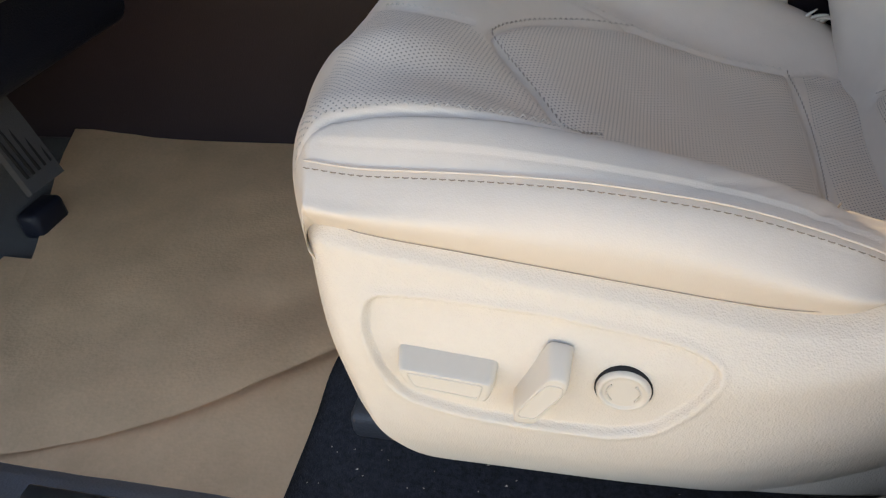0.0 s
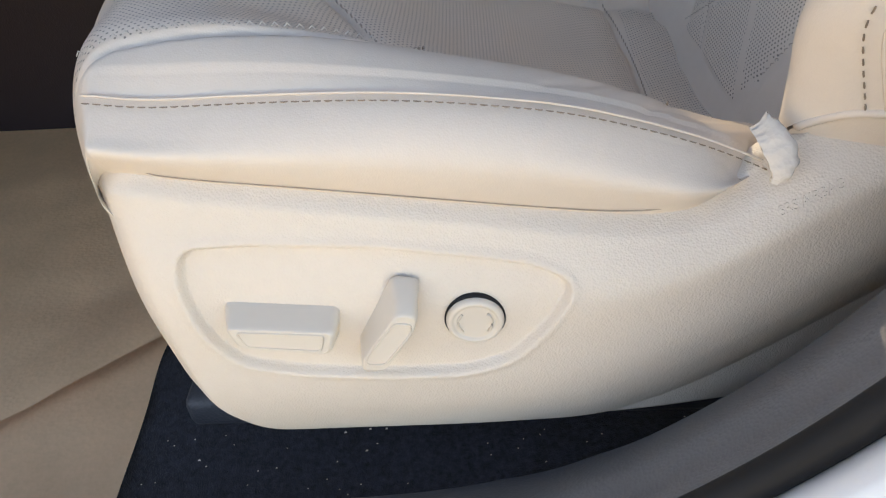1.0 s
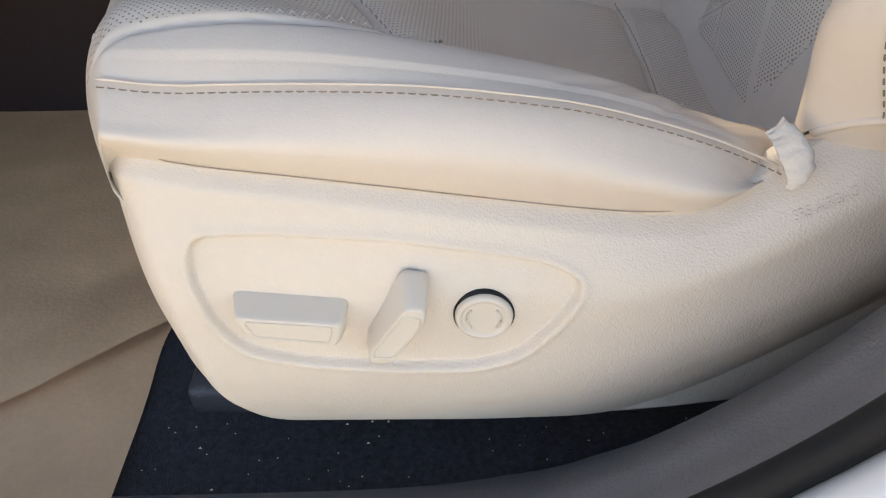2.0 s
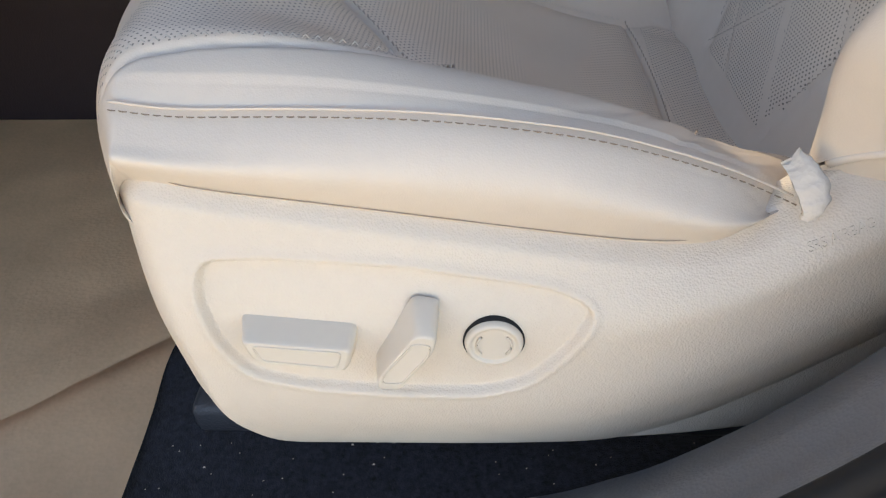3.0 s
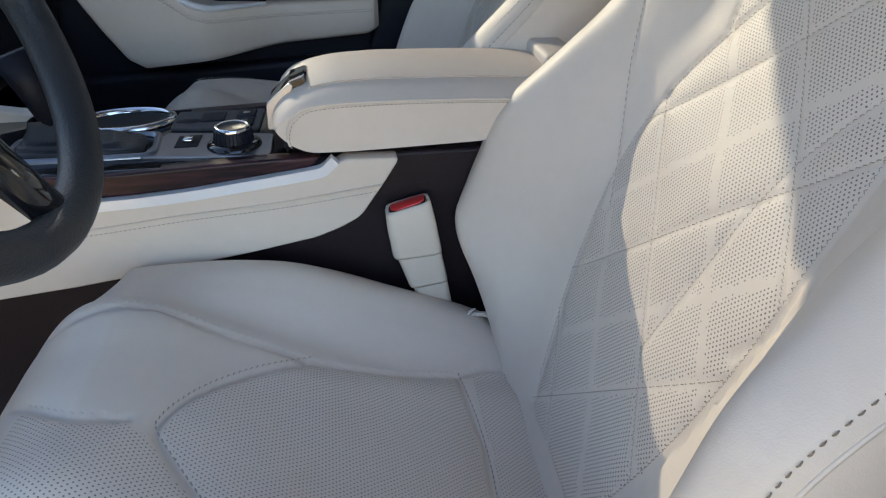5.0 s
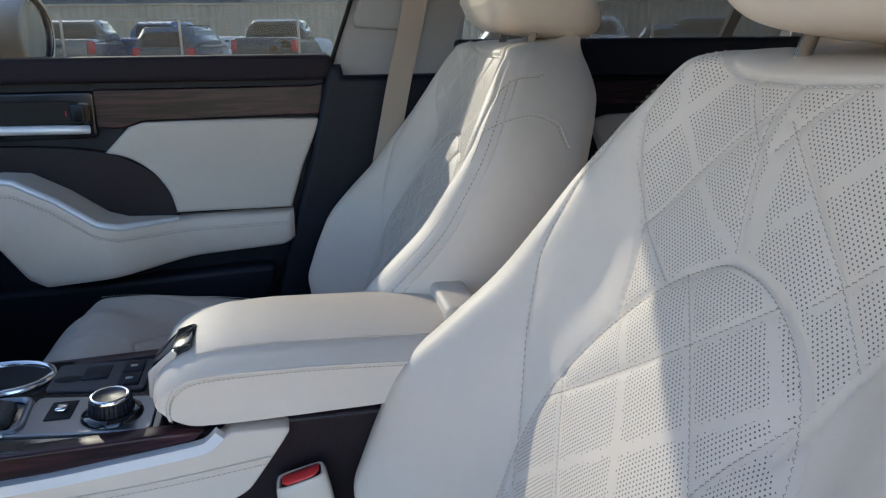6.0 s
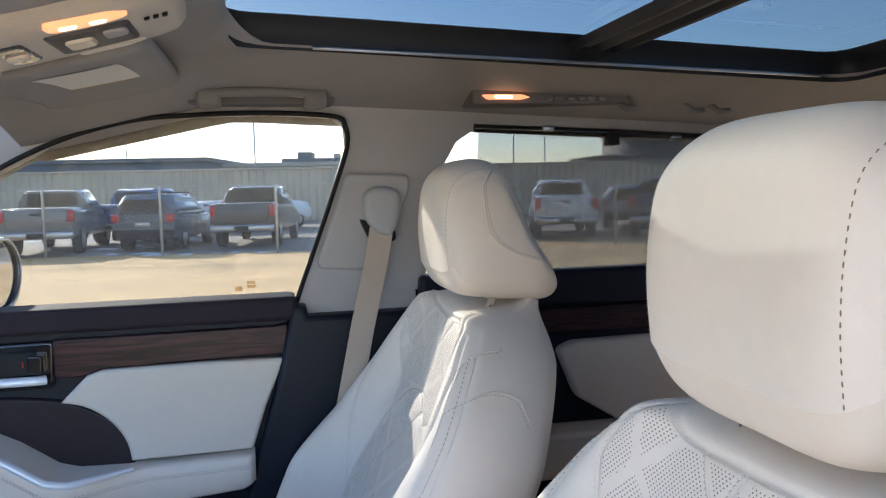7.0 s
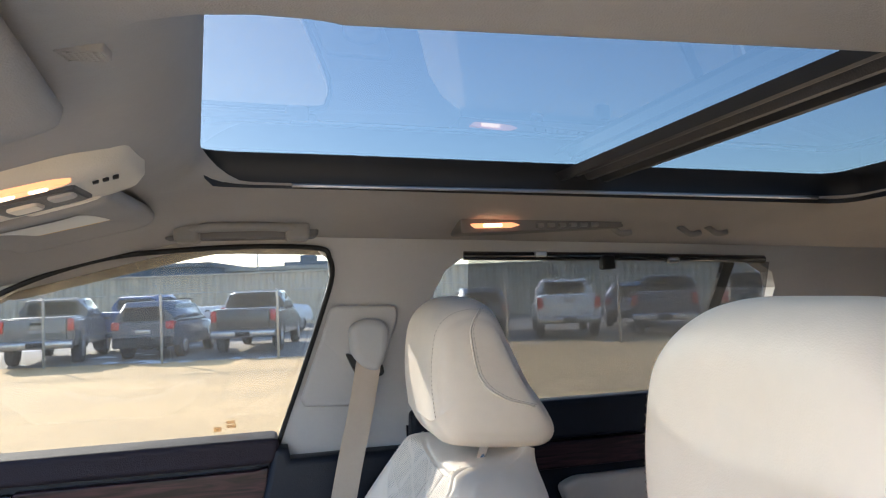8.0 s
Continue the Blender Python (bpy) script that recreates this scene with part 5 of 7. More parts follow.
COLLAR = spline([(-0.150, 0.462), (-0.125, 0.455), (-0.079, 0.441), (-0.014, 0.434), (0.026, 0.432), (0.073, 0.432), (0.095, 0.435), (0.112, 0.446), (0.126, 0.460)], 30).tolist()
# seams on the flank, by height and depth
FLANK = [[(0.418, -0.040), (0.405, -0.012), (0.383, 0.008), (0.325, 0.030), (0.261, 0.040), (0.192, 0.058), (0.123, 0.072), (0.061, 0.080), (-0.05, 0.075)],
         [(0.340, -0.098), (0.354, -0.085), (0.366, -0.072), (0.364, -0.034), (0.341, 0.000), (0.311, 0.024), (0.280, 0.034)]]


def clip_to(line, test, step=0.004):
    """The longest stretch of a line that the test lets through."""
    L = np.array(line)
    d = np.concatenate([[0], np.cumsum(np.linalg.norm(np.diff(L, axis=0), axis=1))])
    s = np.arange(0, d[-1], step)
    pts = np.stack([np.interp(s, d, L[:, 0]), np.interp(s, d, L[:, 1])], -1)
    ok = test(pts[:, 0], pts[:, 1])
    best, run = [], []
    for p, k in zip(pts.tolist(), ok):
        if k:
            run.append(p)
        elif run:
            best, run = max(best, run, key=len), []
    return max(best, run, key=len)


def make_backrest(s, yc, dx, seat, group_label):
    hs = np.concatenate([np.linspace(-0.235, 0.42, 270), np.linspace(0.4225, 0.505, 34)])
    W, H, Nn = [], [], []
    for h in hs:
        full = np.vstack([back_section(h, -1)[::-1] * (-1, 1), back_section(h, 1)[1:]])
        W.append(full[:, 0])
        Nn.append(full[:, 1])
        H.append(np.full(len(full), h))
    W, H, Nn = np.array(W), np.array(H), np.array(Nn)
    front = (Nn > -0.05).astype(float)
    in_oval = inside_np(W, H, OVAL)
    lines = [OVAL, FACE, [(-a, b) for a, b in FACE], WING, [(-a, b) for a, b in WING], COLLAR]
    aw = np.abs(W)

    def upper(w, h):
        fl = np.interp(h, [p[1] for p in FACE], [p[0] for p in FACE])
        return (np.abs(w) < fl) & ~inside_np(w, h, OVAL) & (h > 0.20) & (h < np.interp(w, [p[0] for p in COLLAR], [p[1] for p in COLLAR]))

    def oval(w, h):
        return inside_np(w, h, OVAL)

    on_up = upper(W, H)

    def near(group, where):
        d = np.full(W.shape, 1.0)
        for l in group:
            d = np.minimum(d, dist_np(W, H, l))
        return np.where(where, d, 1.0)

    quilt = np.minimum(near(LOW_ST, in_oval), near(UP_ST, on_up))
    faint = np.minimum(near(LOW_FA, in_oval), near(UP_FA, on_up))
    seam = np.full(W.shape, 1.0)
    for l in lines:
        seam = np.minimum(seam, dist_np(W, H, l))
    disp = -0.0034 * np.exp(-(seam / 0.0024) ** 2) - 0.0022 * np.exp(-(quilt / 0.0020) ** 2)
    disp += 0.0030 * in_oval * (1 - np.exp(-(seam / 0.014) ** 2)) + 0.0011 * (in_oval | on_up) * (1 - np.exp(-(quilt / 0.014) ** 2))
    disp += 0.0025 * (~in_oval & ~on_up) * (1 - np.exp(-(seam / 0.012) ** 2))
    # soft unevenness of used leather
    disp += 0.0012 * np.sin(W * 31 + 2.2 * np.sin(H * 13 + s)) * np.sin(H * 23 + 1.7 * np.sin(W * 17))
    Nf = Nn + disp * front
    perf = ((in_oval | on_up) & (seam > 0.006) & (quilt > 0.0050) & (faint > 0.0046)).astype(float)

    def lift_low(w, h):
        return h + 0.105 * np.clip((np.abs(w) - np.where(w > 0, 0.16, 0.13)) / 0.13, 0, 1.2) ** 1.5 * np.clip((-0.02 - h) / 0.215, 0, 1) ** 1.3

    def place(w, h, n):
        hb = float(lift_low(w, h))
        return Vector((0.30 + dx + hb * ST - n * CT, yc + s * w, 0.83 + hb * CT + n * ST))

    Hb = lift_low(W, H)
    P = np.stack([0.30 + dx + Hb * ST - Nf * CT, yc + s * W, 0.83 + Hb * CT + Nf * ST], -1)
    me = sheet("backrest", P, np.stack([W, H], -1), perf)
    back = part("backrest", me, leather_perf, seat, "quilted perforated cream leather backrest")

    def on(w, h, lift=0.0):
        c = back_section(h, 1 if w > 0 else -1)
        k = int(np.argmax(c[:, 0]))
        return place(w, h, float(np.interp(abs(w), c[:k, 0], c[:k, 1])) + lift)

    nrm = Vector((-CT, 0, ST))

    def sew(name, line, mat, off=0.0, lift=0.0012, dense=6, **kw):
        l = spline(line, len(line) * dense)
        tang = np.gradient(l, axis=0)
        tang /= np.linalg.norm(tang, axis=1)[:, None] + 1e-9
        l = l + np.stack([-tang[:, 1], tang[:, 0]], -1) * off
        pts = [on(a, b, lift) for a, b in l]
        side = []
        for a, b in l:
            d = (on(a + 0.004 * (1 if a < 0 else -1), b) - on(a, b)).normalized()
            v = (on(a, b + 0.004) - on(a, b)).normalized()
            q = d.cross(v)
            side.append(q if q.dot(nrm) > 0 else -q)
        part(name, stitches(pts, side, **kw), mat, back)

    for k in (1, -1):
        if k > 0:
            sew("stitching", [(k * a, b) for a, b in WING], thread_mid, 0.004 * k, lift=0.0010, r=0.0005)
        # sewn edge between the bolster and the flank
        edge_p, edge_n, fold = [], [], []
        for h in np.linspace(-0.16 if k > 0 else -0.232, 0.40, 66):
            c = back_section(h, k)
            q, t = c[72], c[74] - c[70]
            t = t / np.linalg.norm(t)
            o = Vector((0, s * k * -t[1], 0)) + nrm * t[0]
            edge_p.append(place(k * q[0], h, q[1]) + o * 0.0022)
            fold.append(place(k * c[76][0], h, c[76][1]) + o * 0.0006)
            edge_n.append(o.normalized())
        part("stitching", stitches(edge_p, edge_n, length=0.0042, gap=0.003, r=0.0006), thread, back, "dark stitches along the bolster")
        part("piping", tube(fold, 0.0016, 8), leather, back)
        sew("stitching", [(k * a, b) for a, b in FACE], thread_pale, 0.003 * k, lift=0.0020)
        # seams of the flank, sewn with a fold beside them
        for line in (FLANK if k > 0 else []):
            pts, fold, out = [], [], []
            for h, n in spline(line, 40):
                c = back_section(min(0.47, h), k)
                n = min(n, c[:, 1].max() - 0.004)
                m = len(c) // 2
                w = float(np.interp(-n, -c[m:, 1], c[m:, 0]))
                p = place(k * w, h, n)
                o = Vector((-0.35, s * k, 0.15)).normalized()
                pts.append(p + o * 0.0020)
                fold.append(p + o * 0.0003 + Vector((0.004, 0, 0.003)))
                out.append(o)
            part("stitching", stitches(pts, out, length=0.004, gap=0.0022, r=0.0005), thread_mid, back)
            part("piping", tube(fold, 0.0011, 6), leather, back)
    sew("stitching", OVAL[1:-1:2], thread_mid, 0.003, dense=3, lift=0.0020, length=0.0036, gap=0.0016, r=0.0005)
    for group, test in ((LOW_ST, oval), (UP_ST, upper)):
        for l in group:
            c = clip_to(l, test)
            if len(c) > 6:
                sew("stitching", c[::3] + [c[-1]], thread_quilt, 0.0, dense=3, lift=0.0026 if group is LOW_ST else 0.0006, length=0.0036, gap=0.0014, r=0.00042)
    sew("stitching", COLLAR[2:-2:2], thread_pale, -0.004, dense=3, lift=0.0016)
    # rear cover and bottom roll
    rows = []
    for h in np.linspace(-0.235, 0.50, 24):
        hw = {k: soft_table(HW[k], h) * 0.91 for k in (1, -1)}
        rows.append([tuple(place(w, h, n)) for w, n in [(hw[1 if a > 0 else -1] * a, -0.116 - 0.022 * (1 - a * a)) for a in np.linspace(-1, 1, 15)]])
    part("back_cover", sheet("back_cover", np.array(rows)), leather, back, "plain cream backrest cover")
    rows = []
    full = np.vstack([back_section(-0.235, -1)[::-1] * (-1, 1), back_section(-0.235, 1)[1:]])[::4]
    for f in np.linspace(0, 1, 8):
        a = f * math.pi / 2
        rows.append([tuple(place(w, -0.235, n) + Vector((0, 0, dz))) for w, n, dz in [(w * (1 - 0.10 * math.sin(a)), n * math.cos(a) - 0.06 * (1 - math.cos(a)), -0.03 * math.sin(a)) for w, n in full]])
    part("lower_roll", sheet("lower_roll", np.array(rows)), leather, back)
    part("piping", tube([place(-a, -0.235, b) for a, b in back_section(-0.235, -1)[58:114]], 0.0030, 8), leather, back, "rolled lower edge of the bolster")
    return back


def make_headrest(s, yc, dx, seat):
    """Thick front pad, wedge-shaped from the side."""
    prof = spline([(0.428, 1.300), (0.424, 1.350), (0.426, 1.400), (0.436, 1.445), (0.462, 1.468), (0.498, 1.474), (0.530, 1.458), (0.552, 1.415),
                   (0.580, 1.352), (0.612, 1.300), (0.622, 1.268), (0.604, 1.250), (0.560, 1.250), (0.500, 1.256), (0.450, 1.268), (0.428, 1.300)], 110)[:-1]
    c = np.array([0.50, 1.355])
    Wm = 0.120
    ts = np.linspace(-1, 1, 81)
    rows = []
    for t in ts:
        k = (1 - abs(t) ** 4.2) ** (1 / 2.6)
        k = max(k, 0.0)
        kk = 0.02 + 0.98 * k
        ring = []
        for p in prof:
            q = c + (p - c) * (np.array([0.30, 0.10]) + np.array([0.70, 0.90]) * kk) * (1 if k > 0 else 0.0)
            # front face a little hollow across
            fr = max(0.0, (0.47 - p[0]) / 0.045)
            q[0] -= -0.010 * min(1, fr) * (1 - (t / 0.8) ** 2 if abs(t) < 0.8 else 0)
            gro = math.exp(-((abs(t) - 0.865) * Wm / 0.0022) ** 2)
            q = q + (c - q) / (np.linalg.norm(c - q) + 1e-6) * 0.0028 * gro
            ring.append((q[0] + dx, yc + s * t * Wm, q[1]))
        ring.append(ring[0])
        rows.append(ring)
    head = part("headrest", sheet("headrest", np.array(rows)), leather, seat, "smooth cream leather headrest")
    # flat ends close the sides
    for k in (0, -1):
        part("headrest_side", mesh_of("headrest_side", rows[k][:-1], [tuple(range(len(rows[k]) - 1))]), leather, head)
    for k in (1, -1):
        t = k * 0.80
        kk = 0.02 + 0.98 * (1 - abs(t) ** 4.2) ** (1 / 2.6)
        pts, nr = [], []
        for p in prof[:70]:
            q = c + (p - c) * (np.array([0.30, 0.10]) + np.array([0.70, 0.90]) * kk)
            pts.append((q[0] + dx, yc + s * t * Wm, q[1]))
            d = p - c
            nr.append(Vector((d[0], s * k * 0.08, d[1])).normalized())
        part("stitching", stitches(pts, nr, length=0.0036, gap=0.0026, r=0.00045, lift=0.0005), thread, head)
    # rear panel seam on both sides
    def ring_at(t):
        kk = 0.02 + 0.98 * max(0.0, 1 - abs(t) ** 4.2) ** (1 / 2.6)
        return (c + (prof - c) * (np.array([0.30, 0.10]) + np.array([0.70, 0.90]) * kk)).tolist()

    shells = [(t, ring_at(t)) for t in np.linspace(0.999, 0.70, 60)]
    for k in (1, -1):
        pts, out = [], []
        for x, z in spline([(0.507, 1.456), (0.492, 1.439), (0.486, 1.416), (0.496, 1.362), (0.528, 1.333), (0.574, 1.318)], 36):
            t = next((t for t, r in shells if inside_np(np.array([[x]]), np.array([[z]]), r)[0, 0]), 0.72)
            pts.append(Vector((x + dx, yc + s * k * (t * Wm + 0.0008), z)))
            out.append(Vector((0, s * k, 0.1)).normalized())
        part("piping", tube(pts, 0.0016, 6), leather, head)
        part("stitching", stitches([p + Vector((0.004, 0, 0.002)) + o * 0.001 for p, o in zip(pts, out)], out, length=0.004, gap=0.0025, r=0.0005), thread_mid, head)
    for k in (1, -1):
        w = k * 0.072
        part("headrest_post", tube([(0.485 + dx, yc + s * w, 1.19), (0.500 + dx, yc + s * w, 1.225), (0.512 + dx, yc + s * w, 1.262)], 0.0065, 12), chrome, head, "chrome headrest post")
        part("post_collar", tube([(0.492 + dx, yc + s * w, 1.205), (0.498 + dx, yc + s * w, 1.232)], 0.013, 14), cream_smooth, head)
    return head


ZC = [(-0.27, 0.75), (-0.235, 0.774), (-0.20, 0.788), (-0.16, 0.782), (-0.127, 0.764), (-0.09, 0.744), (-0.05, 0.722), (0, 0.695), (0.07, 0.662), (0.15, 0.635), (0.22, 0.618), (0.30, 0.61)]
ZRO = [(-0.27, 0.772), (-0.20, 0.785), (-0.15, 0.786), (-0.10, 0.781), (-0.03, 0.765), (0.03, 0.752), (0.08, 0.740), (0.12, 0.724), (0.18, 0.694), (0.23, 0.670), (0.30, 0.64)]
ZRI = [(-0.27, 0.750), (-0.20, 0.765), (-0.10, 0.766), (-0.03, 0.758), (0.03, 0.738), (0.08, 0.716), (0.17, 0.680), (0.23, 0.645), (0.30, 0.61)]
ZS = [(-0.27, 0.77), (-0.215, 0.768), (-0.18, 0.760), (-0.10, 0.760), (-0.04, 0.758), (0.0, 0.754), (0.06, 0.745), (0.116, 0.728), (0.154, 0.713), (0.196, 0.690), (0.24, 0.668), (0.30, 0.65)]
ZG = [(-0.27, 0.735), (-0.20, 0.731), (-0.16, 0.721), (-0.11, 0.714), (-0.05, 0.705), (0.015, 0.695), (0.063, 0.688), (0.10, 0.683), (0.132, 0.682), (0.155, 0.687), (0.18, 0.702), (0.20, 0.68), (0.30, 0.62)]
BOL_O = [(-0.235, -0.252), (-0.212, -0.241), (-0.195, -0.228), (-0.163, -0.222), (-0.097, -0.216), (-0.03, -0.204), (0.035, -0.202), (0.10, -0.208), (0.20, -0.195), (0.28, -0.185)]
BOL_I = [(-0.25, 0.09), (-0.182, 0.106), (-0.148, 0.114), (-0.08, 0.108), (-0.006, 0.110), (0.07, 0.124), (0.150, 0.140), (0.18, 0.155), (0.28, 0.172)]
INSERT = spline([(-0.006, 0.110), (-0.055, 0.072), (-0.091, 0.032), (-0.112, -0.005), (-0.121, -0.030), (-0.120, -0.045), (-0.099, -0.078), (-0.060, -0.135), (-0.019, -0.205)], 40).tolist()
REAR = [(0.150, 0.140), (0.162, 0.04), (0.155, -0.09), (0.128, -0.215)]
NOSE = spline([(-0.255, 0.006), (-0.218, -0.024), (-0.185, -0.042), (-0.161, -0.041), (-0.141, -0.035)], 16).tolist()


def cushion_section(x):
    zc, zo, zi, zs, zg = (soft_table(t, x) for t in (ZC, ZRO, ZRI, ZS, ZG))
    c = spline([(-0.235, zg - 0.04), (-0.262, zg - 0.012), (-0.2745, zg + 0.003), (-0.281, zg + 0.45 * (zs - zg)), (-0.273, zs - 0.012), (-0.258, zs),
                   (-0.241, 0.5 * zs + 0.5 * zo + 0.003), (-0.215, zo + 0.001), (-0.188, 0.76 * zo + 0.24 * zc), (-0.152, 0.30 * zo + 0.70 * zc), (-0.11, zc + 0.008), (-0.05, zc + 0.001), (0, zc), (0.05, zc + 0.001), (0.11, zc + 0.008),
                   (0.145, 0.22 * zi + 0.78 * zc), (0.18, 0.70 * zi + 0.30 * zc), (0.212, zi), (0.240, zi - 0.004), (0.258, zi - 0.022), (0.266, zi - 0.06), (0.260, 0.62)], 210)
    # the outer bolster turns in towards its rear end
    c[:, 0] += 0.050 * smoothstep(0.115, 0.21, x) ** 1.6 * np.clip((-c[:, 0] - 0.13) / 0.13, 0, 1)
    return c


def make_cushion(s, yc, dx, seat):
    xs = np.linspace(-0.20, 0.285, 190)
    W, X, Z, XF = [], [], [], []
    secs = {}
    ZB = 0.655

    def xf(w):
        return -0.286 + (0.070 if w < 0 else 0.078) * (abs(w) / 0.27) ** 2.4

    rows_x, rows_w, rows_z, nose = [], [], [], []
    c0 = cushion_section(-0.20)
    # front roll: from underneath, up, over
    for f in np.concatenate([np.linspace(0.0, 0.30, 8)[:-1], 0.30 + 0.70 * np.sin(np.linspace(0, math.pi / 2, 26))[:-1]]):
        if f <= 0.30:
            bx = 0.0
        else:
            a = math.asin((f - 0.30) / 0.70)
            bx = 1 - math.cos(a)
        sec = cushion_section(-0.245 + 0.045 * bx)
        w = sec[:, 0]
        fr = np.array([xf(v) for v in w])
        tuck = 0.045 * (1 - min(1, f / 0.6)) ** 1.5
        rows_x.append(fr + tuck + (-0.20 - fr) * bx)
        rows_w.append(w * (1 - 0.02 * (1 - bx)))
        rows_z.append(ZB + (sec[:, 1] - ZB) * f)
    for x in xs:
        sec = cushion_section(x)
        rows_x.append(np.full(len(sec), x))
        rows_w.append(sec[:, 0])
        rows_z.append(sec[:, 1])
    X, W, Z = np.array(rows_x), np.array(rows_w), np.array(rows_z)
    seam = np.full(W.shape, 1.0)
    for l in (BOL_O, BOL_I, INSERT, REAR, NOSE):
        seam = np.minimum(seam, dist_np(X, W, l))
    top = (np.abs(W) < 0.245)
    body = np.concatenate([BOL_O, BOL_I[::-1]]).tolist()
    between = inside_np(X, W, body)
    ins = inside_np(X, W, INSERT + REAR[::-1])
    disp = (-0.0050 * np.exp(-(seam / 0.0026) ** 2) + 0.0018 * (1 - np.exp(-(seam / 0.016) ** 2))) * top
    disp += 0.004 * ins * (1 - np.exp(-(seam / 0.02) ** 2))
    # creases of use on the outer bolster towards the back, and a slack middle
    for k in range(7):
        x0, w0 = 0.06 + 0.018 * k, -0.235 + 0.006 * (k % 3)
        ang = 0.5 + 0.16 * (k % 4)
        u = (X - x0) * math.cos(ang) + (W - w0) * math.sin(ang)
        v = -(X - x0) * math.sin(ang) + (W - w0) * math.cos(ang)
        disp += -0.0014 * np.exp(-(v / 0.0035) ** 2 - (u / 0.022) ** 2)
    disp += 0.0014 * np.sin(W * 38 + 2 * np.sin(X * 21)) * np.sin(X * 27 + 1.3) * between
    # side seam
    zs = np.array([soft_table(ZS, x) for x in X.ravel()]).reshape(X.shape)
    side = np.where((W < -0.235), np.abs(Z - zs), 1.0)
    wdisp = 0.0015 * np.exp(-(side / 0.0022) ** 2)
    # folds on the side panel
    sp = (W < -0.262)
    wdisp = wdisp + 0.0016 * np.sin(Z * 160 + X * 26 + np.sin(X * 17) * 2) * np.clip((X - 0.02) / 0.12, 0, 1) * sp
    right = (NOSE[0][1] > W)
    perf = (between & (seam > 0.006) & (np.abs(W) < 0.24) & (X > -0.225) & (ins | (X > 0.165) | ((W < dist_edge(X)) & (X < 0.02)))).astype(float)
    P = np.stack([X + dx, yc + s * (W + wdisp), Z + disp], -1)
    me = sheet("cushion", P, np.stack([W, X], -1), perf)
    cu = part("cushion", me, leather_perf_fine, seat, "cream perforated leather seat cushion")

    def on(x, w):
        c = cushion_section(x)
        k0, k1 = int(np.argmin(c[:, 0])), int(np.argmax(c[:, 0]))
        return Vector((x + dx, yc + s * w, float(np.interp(w, c[k0:k1, 0], c[k0:k1, 1]))))

    # stitched side seam with a proud fold above it
    def edge(x, dz, dw):
        k = min(1.0, max(0.0, (x + 0.235) / 0.035))
        return Vector((x + dx, yc + s * (-0.2585 + dw + 0.012 * (1 - k) ** 2), soft_table(ZS, x) + dz - 0.004 * (1 - k)))

    ex = np.linspace(-0.205, 0.200, 90)
    pts = [edge(x, 0.0006, -0.0040) for x in ex]
    part("stitching", stitches(pts, [Vector((0, -s, 0.35)).normalized()] * len(pts), length=0.0044, gap=0.0016, r=0.00045, lift=0.0003), thread, cu, "dark thread along the side seam")
    part("piping", tube([edge(x, 0.0032, 0.0004) for x in ex], 0.0008, 8), leather, cu)
    for l, mt in ((BOL_O[1:6], thread_pale), (NOSE, thread_pale), (INSERT, thread_mid), (BOL_I[:7], thread_pale), (REAR, thread_mid)):
        l = spline(l, 50)
        pts = [on(a, b + 0.004) for a, b in l if a > -0.22]
        pts = [p + Vector((0, 0, 0.002)) for p in pts]
        part("stitching", stitches(pts, [Vector((0, 0, 1))] * len(pts), r=0.0007, lift=0.001), mt, cu)
    return cu


def dist_edge(X):
    """The inboard limit of the perforated field on the nose of the cushion."""
    return np.interp(X, [-0.25, -0.185, -0.141, -0.120, -0.099, -0.019], [-0.005, -0.046, -0.042, -0.055, -0.085, -0.21])


VAL_TOP = [(-0.24, 0.736), (-0.20, 0.731), (-0.16, 0.721), (-0.11, 0.714), (-0.05, 0.705), (0.015, 0.695), (0.063, 0.688), (0.10, 0.684), (0.132, 0.686), (0.155, 0.693),
           (0.175, 0.706), (0.19, 0.720), (0.20, 0.727), (0.215, 0.731), (0.24, 0.733), (0.28, 0.738), (0.32, 0.752), (0.37, 0.80), (0.46, 0.90)]
RIDGE = [(-0.25, 0.545), (0.0, 0.548), (0.08, 0.556), (0.15, 0.580), (0.22, 0.618), (0.30, 0.665), (0.46, 0.76)]
PANEL = round_poly([(-0.171, 0.660), (-0.166, 0.680), (-0.126, 0.680), (-0.053, 0.674), (0.040, 0.660), (0.064, 0.649), (0.047, 0.617), (0.026, 0.592), (-0.002, 0.582), (-0.055, 0.582), (-0.109, 0.587), (-0.147, 0.597), (-0.163, 0.622)], 0.012, 5)


def shield_y(x, z):
    """How far the side shield lies outboard (to -w) at x, z."""
    zt, zr = soft_table(VAL_TOP, x), soft_table(RIDGE, x)
    d = 0.300 - 0.0235 * smoothstep(zr + 0.07, zt + 0.005, z) ** 1.3
    d -= 0.014 * min(1.0, max(0.0, zr - z) / 0.05) ** 1.6 + 0.009 * smoothstep(zt - 0.014, zt, z)
    d -= 0.050 * smoothstep(0.06, 0.46, x)
    d -= 0.005 * smoothstep(zr + 0.03, zr - 0.02, z)
    return d


